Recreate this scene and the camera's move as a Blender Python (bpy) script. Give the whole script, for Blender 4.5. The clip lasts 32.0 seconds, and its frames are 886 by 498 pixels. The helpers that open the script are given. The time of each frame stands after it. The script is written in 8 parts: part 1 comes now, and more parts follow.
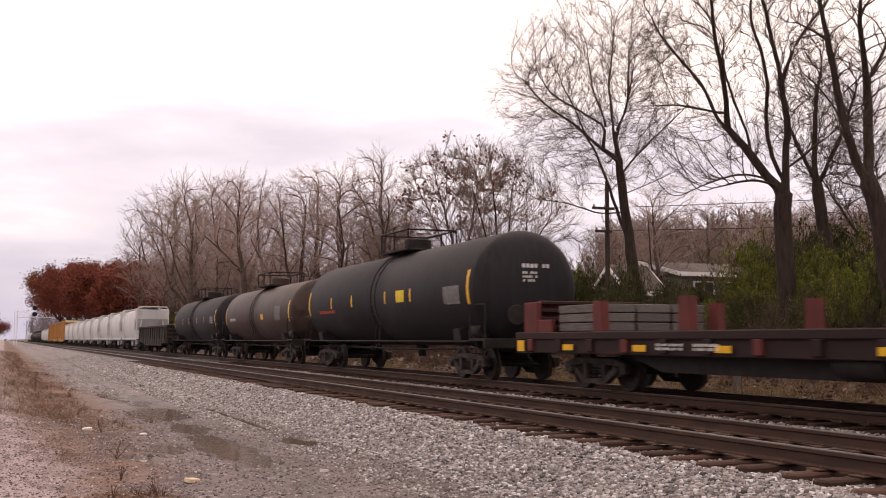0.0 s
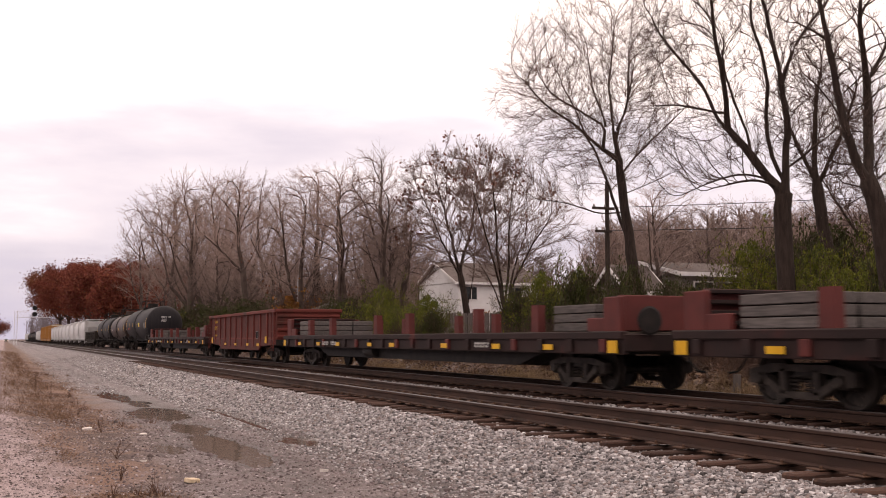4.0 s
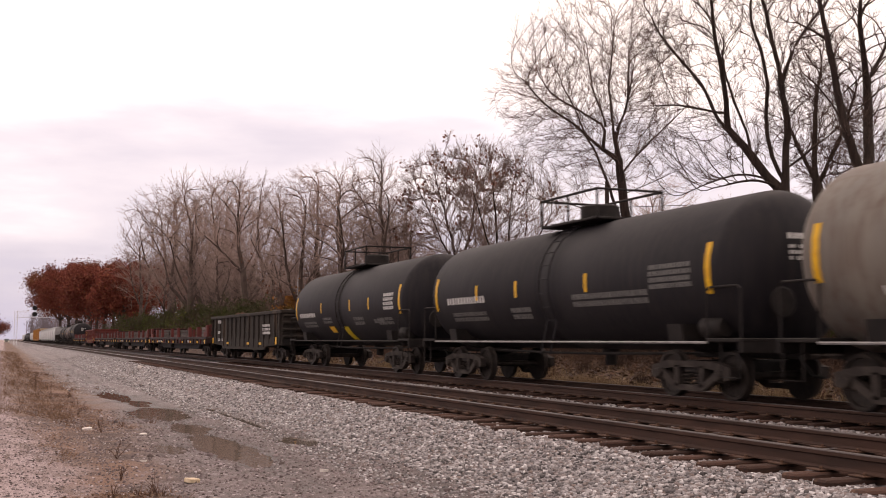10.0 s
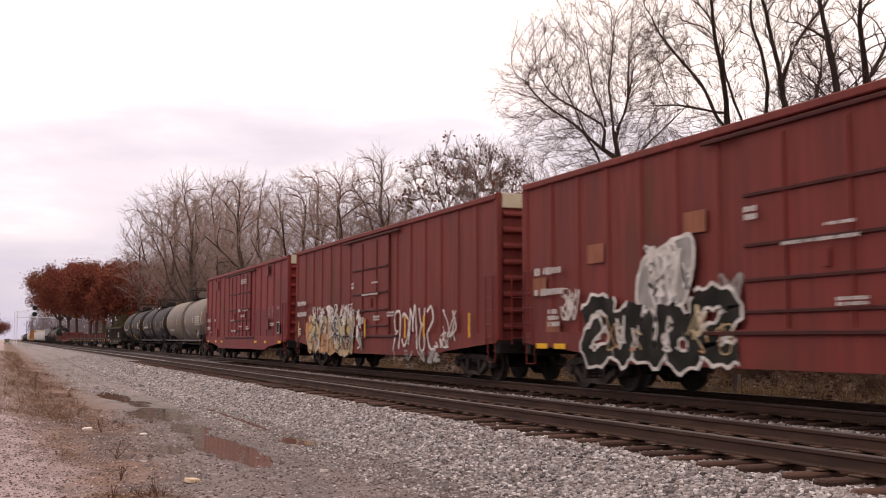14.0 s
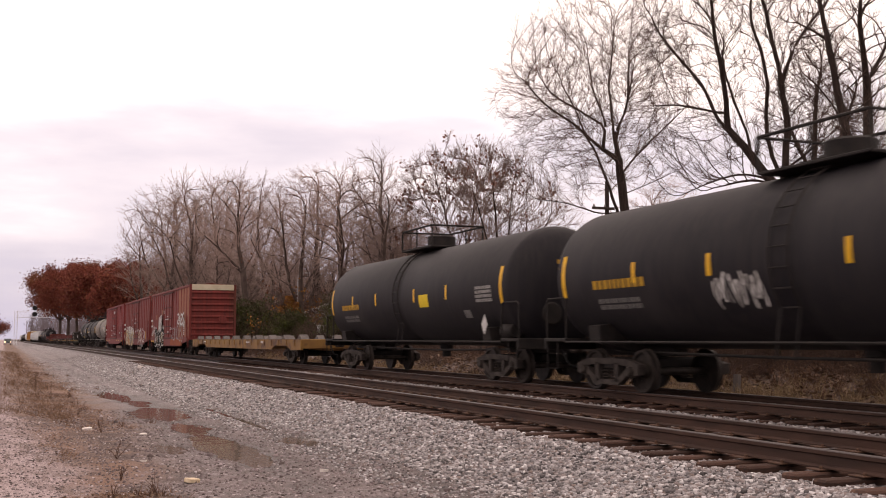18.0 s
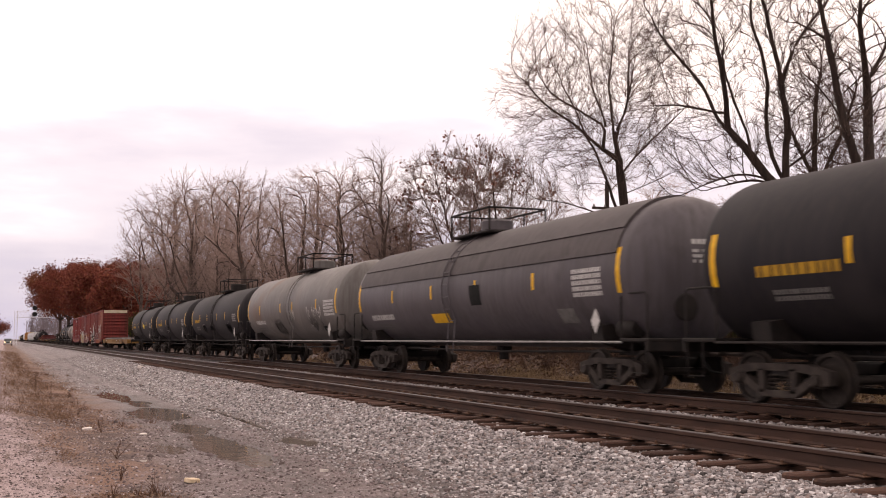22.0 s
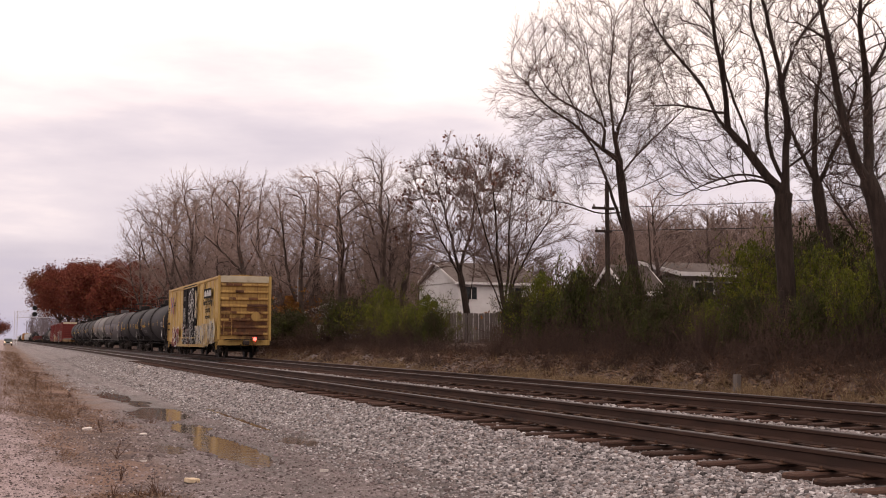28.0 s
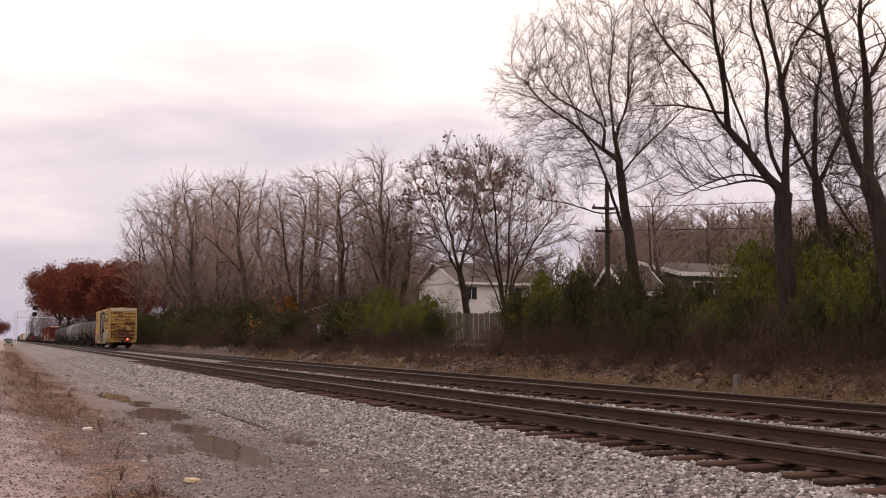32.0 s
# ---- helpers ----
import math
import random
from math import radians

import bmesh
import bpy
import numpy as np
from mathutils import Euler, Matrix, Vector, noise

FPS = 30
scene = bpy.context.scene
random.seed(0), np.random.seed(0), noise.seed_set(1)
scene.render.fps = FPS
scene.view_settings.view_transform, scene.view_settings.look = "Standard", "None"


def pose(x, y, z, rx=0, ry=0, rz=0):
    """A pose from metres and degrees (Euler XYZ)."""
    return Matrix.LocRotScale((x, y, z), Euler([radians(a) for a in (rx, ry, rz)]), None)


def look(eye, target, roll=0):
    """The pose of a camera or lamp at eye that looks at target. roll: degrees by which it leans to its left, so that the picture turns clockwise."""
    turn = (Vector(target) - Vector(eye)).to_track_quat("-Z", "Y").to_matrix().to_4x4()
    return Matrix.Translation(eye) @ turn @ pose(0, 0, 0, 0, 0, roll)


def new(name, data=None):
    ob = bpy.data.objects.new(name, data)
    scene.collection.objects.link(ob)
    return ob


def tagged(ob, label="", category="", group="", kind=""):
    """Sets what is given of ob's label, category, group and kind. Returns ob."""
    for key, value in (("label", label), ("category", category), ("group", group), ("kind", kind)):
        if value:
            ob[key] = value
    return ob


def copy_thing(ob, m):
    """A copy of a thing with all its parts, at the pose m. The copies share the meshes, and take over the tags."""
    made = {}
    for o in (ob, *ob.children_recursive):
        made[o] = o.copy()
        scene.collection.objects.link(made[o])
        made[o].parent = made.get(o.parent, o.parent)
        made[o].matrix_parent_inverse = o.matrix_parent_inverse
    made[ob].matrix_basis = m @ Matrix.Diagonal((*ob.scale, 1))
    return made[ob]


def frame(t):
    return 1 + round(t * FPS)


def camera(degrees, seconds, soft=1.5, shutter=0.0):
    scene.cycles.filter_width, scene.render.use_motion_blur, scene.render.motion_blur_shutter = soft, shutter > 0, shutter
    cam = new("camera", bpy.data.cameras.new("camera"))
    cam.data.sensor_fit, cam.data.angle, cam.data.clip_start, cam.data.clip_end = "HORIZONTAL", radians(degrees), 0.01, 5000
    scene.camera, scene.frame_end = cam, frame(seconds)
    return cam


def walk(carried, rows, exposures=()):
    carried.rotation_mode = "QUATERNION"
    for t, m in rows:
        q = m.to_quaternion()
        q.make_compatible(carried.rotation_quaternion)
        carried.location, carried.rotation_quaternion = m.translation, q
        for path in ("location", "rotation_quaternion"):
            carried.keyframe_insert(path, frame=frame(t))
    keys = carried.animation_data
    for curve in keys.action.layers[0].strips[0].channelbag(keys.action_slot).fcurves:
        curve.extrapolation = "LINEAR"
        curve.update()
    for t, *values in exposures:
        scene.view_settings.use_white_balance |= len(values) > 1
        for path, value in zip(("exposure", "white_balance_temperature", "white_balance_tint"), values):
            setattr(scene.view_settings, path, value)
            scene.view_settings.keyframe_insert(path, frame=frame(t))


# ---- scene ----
import itertools

# Rail tops lie at z = 0, the line runs along y, the train goes towards +y.
cam = camera(45.70, 32.0, soft=1.0, shutter=0.22)
EYE = (0.0, 0.0, 1.043)
walk(cam, [(0.0, pose(*EYE, 94.914, 0, -22.56)), (32.0, pose(*EYE, 94.914, 0, -22.56))],
     exposures=[(t, e, 7850, 30) for t, e in ((0.0, 0.44), (9.0, 0.42), (13.0, 0.46), (15.0, 0.44), (17.0, 0.42), (20.0, 0.49), (23.0, 0.47), (25.0, 0.48), (28.0, 0.22), (32.0, 0.20))])

SPEED = 16.42      # metres a second, on the whole
PACE = ((0.0, 16.6), (9.0, 16.75), (13.0, 16.65), (18.0, 16.35), (23.0, 16.05), (25.5, 15.95), (27.0, 16.35), (32.0, 16.45))


def gone(t):
    """How far the train has come after t seconds."""
    at = np.linspace(0, t, 200)
    v = np.interp(at, [p[0] for p in PACE], [p[1] for p in PACE])
    return float(np.sum((v[1:] + v[:-1]) / 2 * np.diff(at)))


TRACK_A, TRACK_B = 8.0, 12.35
GAUGE = 0.752      # rail head centre from the track's middle

# ---- light: a bright overcast sky ----
world = bpy.data.worlds.new("overcast_sky")
scene.world = world
world.use_nodes = True
wn, wl = world.node_tree.nodes, world.node_tree.links
wn.clear()
w_out = wn.new("ShaderNodeOutputWorld")
w_bg = wn.new("ShaderNodeBackground")
w_sky = wn.new("ShaderNodeTexSky")
w_sky.sky_type, w_sky.sun_disc = "NISHITA", False
w_sky.sun_elevation, w_sky.sun_rotation = radians(38), radians(60)
w_gain = wn.new("ShaderNodeVectorMath")
w_gain.operation = "SCALE"
w_gain.inputs["Scale"].default_value = 0.10
w_co = wn.new("ShaderNodeTexCoord")
w_map = wn.new("ShaderNodeMapping")
w_map.inputs["Scale"].default_value = (1.3, 1.3, 5.5)
w_map.inputs["Rotation"].default_value = (0.0, 0.04, 0.0)
w_noise = wn.new("ShaderNodeTexNoise")
w_noise.inputs["Scale"].default_value = 2.6
w_noise.inputs["Detail"].default_value = 6.0
w_noise.inputs["Roughness"].default_value = 0.52
w_sep = wn.new("ShaderNodeSeparateXYZ")
w_add = wn.new("ShaderNodeMath")
w_add.operation = "MULTIPLY_ADD"
w_add.inputs[1].default_value = 1.45
w_ramp = wn.new("ShaderNodeValToRGB")
ramp = w_ramp.color_ramp
ramp.elements[0].position, ramp.elements[0].color = 0.40, (0.395, 0.45, 0.61, 1)
ramp.elements[1].position, ramp.elements[1].color = 0.86, (1.06, 1.10, 1.08, 1)
for where, tone in ((0.53, (0.485, 0.54, 0.655, 1)), (0.67, (0.655, 0.715, 0.80, 1))):
    ramp.elements.new(where).color = tone
w_mix = wn.new("ShaderNodeMix")
w_mix.data_type = "RGBA"
w_mix.inputs["Factor"].default_value = 0.92
wl.new(w_co.outputs["Generated"], w_map.inputs["Vector"])
wl.new(w_map.outputs["Vector"], w_noise.inputs["Vector"])
wl.new(w_co.outputs["Generated"], w_sep.inputs["Vector"])
wl.new(w_sep.outputs["Z"], w_add.inputs[0])
w_calm = wn.new("ShaderNodeMath")
w_calm.operation = "MULTIPLY_ADD"
w_calm.inputs[1].default_value, w_calm.inputs[2].default_value = 0.62, 0.115
wl.new(w_noise.outputs["Fac"], w_calm.inputs[0])
wl.new(w_calm.outputs["Value"], w_add.inputs[2])
wl.new(w_add.outputs["Value"], w_ramp.inputs["Fac"])
wl.new(w_sky.outputs["Color"], w_gain.inputs[0])
wl.new(w_gain.outputs["Vector"], w_mix.inputs["A"])
wl.new(w_ramp.outputs["Color"], w_mix.inputs["B"])
wl.new(w_mix.outputs["Result"], w_bg.inputs["Color"])
w_bg.inputs["Strength"].default_value = 1.0
wl.new(w_bg.outputs["Background"], w_out.inputs["Surface"])

sun = new("sun", bpy.data.lights.new("sun", "SUN"))
sun.data.energy, sun.data.angle, sun.data.color = 0.6, radians(20), (1.0, 0.95, 0.90)
sun.matrix_world = look((0, 0, 50), (-20, -14, 0))

# ---- materials ----
def surface(name, base, alt, rough=0.7, metal=0.0, scale=6.0, fine=60.0, bump=0.25, stain=None, stain_at=0.55, stain_scale=1.2,
            stretch=(1, 1, 1), vary=0.0, mix_from=0.38, mix_to=0.66, streak=None):
    """A painted, worn or natural surface: two colours at one scale, fine relief, and stains at a larger one."""
    m = bpy.data.materials.new(name)
    m.use_nodes = True
    n, l = m.node_tree.nodes, m.node_tree.links
    b = n["Principled BSDF"]
    b.inputs["Roughness"].default_value, b.inputs["Metallic"].default_value = rough, metal
    b.inputs["Specular IOR Level"].default_value = 0.5 if rough < 0.3 else 0.22
    co = n.new("ShaderNodeTexCoord")
    mp = n.new("ShaderNodeMapping")
    mp.inputs["Scale"].default_value = stretch
    l.new(co.outputs["Object"], mp.inputs["Vector"])

    def cloud(s, detail, lo, hi):
        t = n.new("ShaderNodeTexNoise")
        t.inputs["Scale"].default_value, t.inputs["Detail"].default_value = s, detail
        l.new(mp.outputs["Vector"], t.inputs["Vector"])
        r = n.new("ShaderNodeMapRange")
        r.inputs["From Min"].default_value, r.inputs["From Max"].default_value = lo, hi
        l.new(t.outputs["Fac"], r.inputs["Value"])
        return t, r.outputs["Result"]

    def blend(fac, a, c):
        x = n.new("ShaderNodeMix")
        x.data_type = "RGBA"
        l.new(fac, x.inputs["Factor"])
        for socket, value in (("A", a), ("B", c)):
            if isinstance(value, tuple):
                x.inputs[socket].default_value = (*value, 1)
            else:
                l.new(value, x.inputs[socket])
        return x.outputs["Result"]

    _, f1 = cloud(scale, 5, mix_from, mix_to)
    colour = blend(f1, base, alt)
    if stain:
        _, f2 = cloud(stain_scale, 8, stain_at, stain_at + 0.12)
        colour = blend(f2, colour, stain)
    if streak:
        run, runs, cover = n.new("ShaderNodeMapping"), n.new("ShaderNodeTexNoise"), n.new("ShaderNodeMapRange")
        run.inputs["Scale"].default_value = (3.0, 3.0, 0.16)
        runs.inputs["Scale"].default_value, runs.inputs["Detail"].default_value, runs.inputs["Roughness"].default_value = 2.4, 7.0, 0.62
        cover.inputs["From Min"].default_value, cover.inputs["From Max"].default_value, cover.inputs["To Max"].default_value = 0.42, 0.74, 0.85
        l.new(co.outputs["Object"], run.inputs["Vector"])
        l.new(run.outputs["Vector"], runs.inputs["Vector"])
        l.new(runs.outputs["Fac"], cover.inputs["Value"])
        colour = blend(cover.outputs["Result"], colour, streak)
    if vary:
        info = n.new("ShaderNodeObjectInfo")
        hsv = n.new("ShaderNodeHueSaturation")
        r = n.new("ShaderNodeMapRange")
        r.inputs["To Min"].default_value, r.inputs["To Max"].default_value = 1 - vary, 1 + vary
        l.new(info.outputs["Random"], r.inputs["Value"])
        l.new(r.outputs["Result"], hsv.inputs["Value"])
        l.new(colour, hsv.inputs["Color"])
        colour = hsv.outputs["Color"]
    l.new(colour, b.inputs["Base Color"])
    if bump:
        t, _ = cloud(fine, 4, 0, 1)
        bp = n.new("ShaderNodeBump")
        bp.inputs["Strength"].default_value, bp.inputs["Distance"].default_value = bump, 0.6 / fine
        l.new(t.outputs["Fac"], bp.inputs["Height"])
        l.new(bp.outputs["Normal"], b.inputs["Normal"])
    return m


def islands(name, tones, rough=0.9, spread=0.0):
    """Many small pieces in one mesh, each of one of the tones; spread gathers the tones in patches."""
    m = bpy.data.materials.new(name)
    m.use_nodes = True
    n, l = m.node_tree.nodes, m.node_tree.links
    b = n["Principled BSDF"]
    b.inputs["Roughness"].default_value = rough
    b.inputs["Specular IOR Level"].default_value = 0.2
    g = n.new("ShaderNodeNewGeometry")
    r = n.new("ShaderNodeValToRGB")
    r.color_ramp.interpolation = "LINEAR"
    els = r.color_ramp.elements
    while len(els) < len(tones):
        els.new(0.5)
    for i, tone in enumerate(tones):
        els[i].position = i / (len(tones) - 1)
        els[i].color = (*tone, 1)
    fac = g.outputs["Random Per Island"]
    if spread:
        co, nz, mix = n.new("ShaderNodeTexCoord"), n.new("ShaderNodeTexNoise"), n.new("ShaderNodeMath")
        nz.inputs["Scale"].default_value, nz.inputs["Detail"].default_value = spread, 3.0
        l.new(co.outputs["Object"], nz.inputs["Vector"])
        wide, half = n.new("ShaderNodeMapRange"), n.new("ShaderNodeMath")
        wide.inputs["From Min"].default_value, wide.inputs["From Max"].default_value, wide.inputs["To Max"].default_value = 0.34, 0.66, 0.6
        l.new(nz.outputs["Fac"], wide.inputs["Value"])
        half.operation, half.inputs[1].default_value = "MULTIPLY", 0.4
        l.new(fac, half.inputs[0])
        l.new(half.outputs["Value"], mix.inputs[0])
        l.new(wide.outputs["Result"], mix.inputs[1])
        fac = mix.outputs["Value"]
    l.new(fac, r.inputs["Fac"])
    l.new(r.outputs["Color"], b.inputs["Base Color"])
    return m


# ---- mesh tools ----
class Shape:
    """Collects vertices and faces of one mesh."""

    def __init__(self):
        self.v, self.f = [], []

    def add(self, verts, faces):
        k = len(self.v)
        self.v.extend(verts)
        self.f.extend(tuple(k + i for i in face) for face in faces)
        return self

    def box(self, c, s, b=0.0, turn=None):
        """A box of centre c and size s, its edges chamfered by b."""
        hx, hy, hz = s[0] / 2, s[1] / 2, s[2] / 2
        if b <= 0:
            vs = [(x, y, z) for x in (-hx, hx) for y in (-hy, hy) for z in (-hz, hz)]
            fs = [(0, 1, 3, 2), (4, 6, 7, 5), (0, 4, 5, 1), (2, 3, 7, 6), (0, 2, 6, 4), (1, 5, 7, 3)]
        else:
            b = min(b, hx * 0.9, hy * 0.9, hz * 0.9)
            vs, index = [], {}
            for sx, sy, sz in itertools.product((-1, 1), repeat=3):
                for axis in range(3):
                    p = [sx * (hx - b), sy * (hy - b), sz * (hz - b)]
                    p[axis] = (sx * hx, sy * hy, sz * hz)[axis]
                    index[sx, sy, sz, axis] = len(vs)
                    vs.append(tuple(p))
            fs = []
            for axis in range(3):
                o = [a for a in range(3) if a != axis]
                for side in (-1, 1):
                    loop = []
                    for d0, d1 in ((-1, -1), (1, -1), (1, 1), (-1, 1)):
                        k = [0, 0, 0]
                        k[axis], k[o[0]], k[o[1]] = side, d0, d1
                        loop.append(index[(*k, axis)])
                    fs.append(tuple(loop))
                for d0, d1 in itertools.product((-1, 1), repeat=2):
                    k, j = [0, 0, 0], [0, 0, 0]
                    k[o[0]] = j[o[0]] = d0
                    k[o[1]] = j[o[1]] = d1
                    k[axis], j[axis] = -1, 1
                    fs.append((index[(*k, o[0])], index[(*j, o[0])], index[(*j, o[1])], index[(*k, o[1])]))
            for k in itertools.product((-1, 1), repeat=3):
                fs.append(tuple(index[(*k, a)] for a in range(3)))
        if turn:
            vs = [tuple(turn @ Vector(p)) for p in vs]
        return self.add([(p[0] + c[0], p[1] + c[1], p[2] + c[2]) for p in vs], fs)

    def tube(self, pts, r, n=6, r_end=None, caps=True):
        """A round bar along the points."""
        pts = [Vector(p) for p in pts]
        rings, ups = [], None
        for i, p in enumerate(pts):
            d = (pts[min(i + 1, len(pts) - 1)] - pts[max(i - 1, 0)]).normalized()
            a = ups if ups and abs(ups.dot(d)) < 0.95 else (Vector((0, 0, 1)) if abs(d.z) < 0.9 else Vector((1, 0, 0)))
            u = d.cross(a).normalized()
            w = u.cross(d)
            ups = w
            rad = r if r_end is None else r + (r_end - r) * i / (len(pts) - 1)
            rings.append([tuple(p + rad * (math.cos(k * 2 * math.pi / n) * u + math.sin(k * 2 * math.pi / n) * w)) for k in range(n)])
        fs = [(i * n + k, i * n + (k + 1) % n, (i + 1) * n + (k + 1) % n, (i + 1) * n + k) for i in range(len(pts) - 1) for k in range(n)]
        if caps:
            fs += [tuple(range(n - 1, -1, -1)), tuple((len(pts) - 1) * n + k for k in range(n))]
        return self.add([p for ring in rings for p in ring], fs)

    def lathe(self, profile, n=24, at=(0, 0, 0), axis="y"):
        """Turns (radius, along) pairs round an axis."""
        vs = []
        for r, t in profile:
            for k in range(n):
                a = 2 * math.pi * k / n
                p = {"y": (r * math.cos(a), t, r * math.sin(a)), "x": (t, r * math.cos(a), r * math.sin(a)), "z": (r * math.cos(a), r * math.sin(a), t)}[axis]
                vs.append((p[0] + at[0], p[1] + at[1], p[2] + at[2]))
        fs = [(i * n + k, i * n + (k + 1) % n, (i + 1) * n + (k + 1) % n, (i + 1) * n + k) for i in range(len(profile) - 1) for k in range(n)]
        if profile[0][0] > 0.001:
            fs.append(tuple(range(n)))
        if profile[-1][0] > 0.001:
            fs.append(tuple((len(profile) - 1) * n + k for k in range(n)))
        return self.add(vs, fs)

    def slab(self, outline, lo, hi, axis="x"):
        """Extrudes an outline of pairs along an axis from lo to hi; pairs are (y, z) for x, (x, z) for y and (x, y) for z."""
        place = {"x": lambda a, b, t: (t, a, b), "y": lambda a, b, t: (a, t, b), "z": lambda a, b, t: (a, b, t)}[axis]
        n = len(outline)
        vs = [place(a, b, t) for t in (lo, hi) for a, b in outline]
        fs = [tuple(range(n)), tuple(range(2 * n - 1, n - 1, -1))] + [(k, (k + 1) % n, n + (k + 1) % n, n + k) for k in range(n)]
        return self.add(vs, fs)

    def mesh(self, name, smooth=False, fix=True):
        me = bpy.data.meshes.new(name)
        me.from_pydata(self.v, [], self.f)
        if fix:
            bm = bmesh.new()
            bm.from_mesh(me)
            bmesh.ops.recalc_face_normals(bm, faces=bm.faces)
            bm.to_mesh(me)
            bm.free()
        if smooth:
            me.polygons.foreach_set("use_smooth", [True] * len(me.polygons))
            me.set_sharp_from_angle(angle=radians(38))
        return me


def part(name, shape, material, parent=None, label="", smooth=False, at=None):
    """Links a shape, or a ready mesh, as one mesh object under a thing or a part."""
    me = shape if isinstance(shape, bpy.types.Mesh) else shape.mesh(name, smooth)
    if not me.materials:
        me.materials.append(material)
    ob = new(name, me)
    if parent:
        ob.parent = parent
    if at is not None:
        ob.matrix_basis = at if isinstance(at, Matrix) else Matrix.Translation(at)
    if label:
        tagged(ob, label)
    return ob


def thing(name, label, category, group="", kind="", at=None):
    ob = new(name)
    tagged(ob, label, category, group, kind)
    if at is not None:
        ob.matrix_basis = at
    return ob


def sheet(name, verts, faces, material, smooth=False):
    """A large mesh from arrays of vertices and equal-sized faces."""
    verts, faces = np.asarray(verts, dtype=np.float32), np.asarray(faces, dtype=np.int32)
    me = bpy.data.meshes.new(name)
    k = faces.shape[1]
    me.vertices.add(len(verts))
    me.vertices.foreach_set("co", verts.ravel())
    me.loops.add(faces.size)
    me.loops.foreach_set("vertex_index", faces.ravel())
    me.polygons.add(len(faces))
    me.polygons.foreach_set("loop_start", np.arange(0, faces.size, k, dtype=np.int32))
    me.update(calc_edges=True)
    me.validate()
    if smooth:
        me.polygons.foreach_set("use_smooth", np.ones(len(faces), dtype=bool))
    me.materials.append(material)
    return me

# ---- value noise on arrays ----
def lattice(ix, iy, seed):
    h = (ix.astype(np.int64) * 374761393 + iy.astype(np.int64) * 668265263 + seed * 974711) & 0xFFFFFFFF
    h = ((h ^ (h >> 13)) * 1274126177) & 0xFFFFFFFF
    return ((h ^ (h >> 16)) & 0xFFFF) / 65535.0


def ripple(x, y, cell, seed=0):
    """Smooth noise from 0 to 1 with that cell size."""
    x, y = np.asarray(x, float) / cell, np.asarray(y, float) / cell
    ix, iy = np.floor(x), np.floor(y)
    fx, fy = x - ix, y - iy
    fx, fy = fx * fx * (3 - 2 * fx), fy * fy * (3 - 2 * fy)
    a, b = lattice(ix, iy, seed), lattice(ix + 1, iy, seed)
    c, d = lattice(ix, iy + 1, seed), lattice(ix + 1, iy + 1, seed)
    return (a + (b - a) * fx) * (1 - fy) + (c + (d - c) * fx) * fy


PROFILE_X = [-400, -9, -3, -0.6, 0.5, 1.2, 2.2, 5.2, 6.62, 9.35, 9.9, 10.5, 11.0, 13.7, 14.6, 15.4, 17.4, 20, 26, 60, 3000]
PROFILE_Z = [0.3, 0.1, -0.15, -0.30, -0.46, -0.54, -0.60, -0.62, -0.272, -0.25, -0.30, -0.30, -0.265, -0.265, -0.42, -0.36, 0.38, 0.75, 0.95, 1.1, 1.2]


# Standing water: centre, half length and half width of each hollow in the ruts.
HOLLOWS = ((3.20, 16.5, 0.42, 2.4), (3.38, 25.2, 0.54, 5.4), (2.90, 32.8, 0.40, 2.8), (4.62, 22.4, 0.17, 3.6), (4.55, 17.4, 0.40, 0.7), (2.35, 16.4, 0.20, 0.9), (2.75, 24.6, 0.16, 1.4))


def ground_z(x, y):
    """The height of the ground sheet."""
    x, y = np.asarray(x, float), np.asarray(y, float)
    z = np.interp(x, PROFILE_X, PROFILE_Z)
    near = np.exp(-np.maximum(y - 9, 0) / 9)
    z = z - np.where(x < 2.0, 0.16 * near * np.clip((2.0 - x) / 1.5, 0, 1), 0)
    rough = np.where((x > 6.6) & (x < 13.8), 0.012, 0.05) * np.where(x > 14.8, 2.6, 1)
    on_road = np.clip((x - 1.9) / 0.6, 0, 1) * np.clip((5.4 - x) / 0.5, 0, 1)
    z = z - 0.022 * on_road * (np.exp(-((x - 3.2) / 0.28) ** 2) + np.exp(-((x - 4.62) / 0.24) ** 2) - 0.5)
    for hx, hy, ha, hb in HOLLOWS:
        z = z - 0.062 * np.exp(-(((x - hx) / ha) ** 2 + ((y - hy) / hb) ** 2) ** 1.5)
    z = z + 0.016 * on_road * (ripple(x, y, 0.24, 6) - 0.5)
    return z + rough * (ripple(x, y, 1.7, 3) - 0.5) + 0.5 * rough * (ripple(x, y, 0.45, 4) - 0.5)


# ---- ground ----
m_ground = bpy.data.materials.new("ground_gravel_and_mud")
m_ground.use_nodes = True
gn, gl = m_ground.node_tree.nodes, m_ground.node_tree.links
g_bsdf = gn["Principled BSDF"]
g_co = gn.new("ShaderNodeTexCoord")
g_sep = gn.new("ShaderNodeSeparateXYZ")
gl.new(g_co.outputs["Object"], g_sep.inputs["Vector"])


def g_noise(scale, detail=5.0, rough=0.6):
    t = gn.new("ShaderNodeTexNoise")
    t.inputs["Scale"].default_value, t.inputs["Detail"].default_value, t.inputs["Roughness"].default_value = scale, detail, rough
    gl.new(g_co.outputs["Object"], t.inputs["Vector"])
    return t.outputs["Fac"]


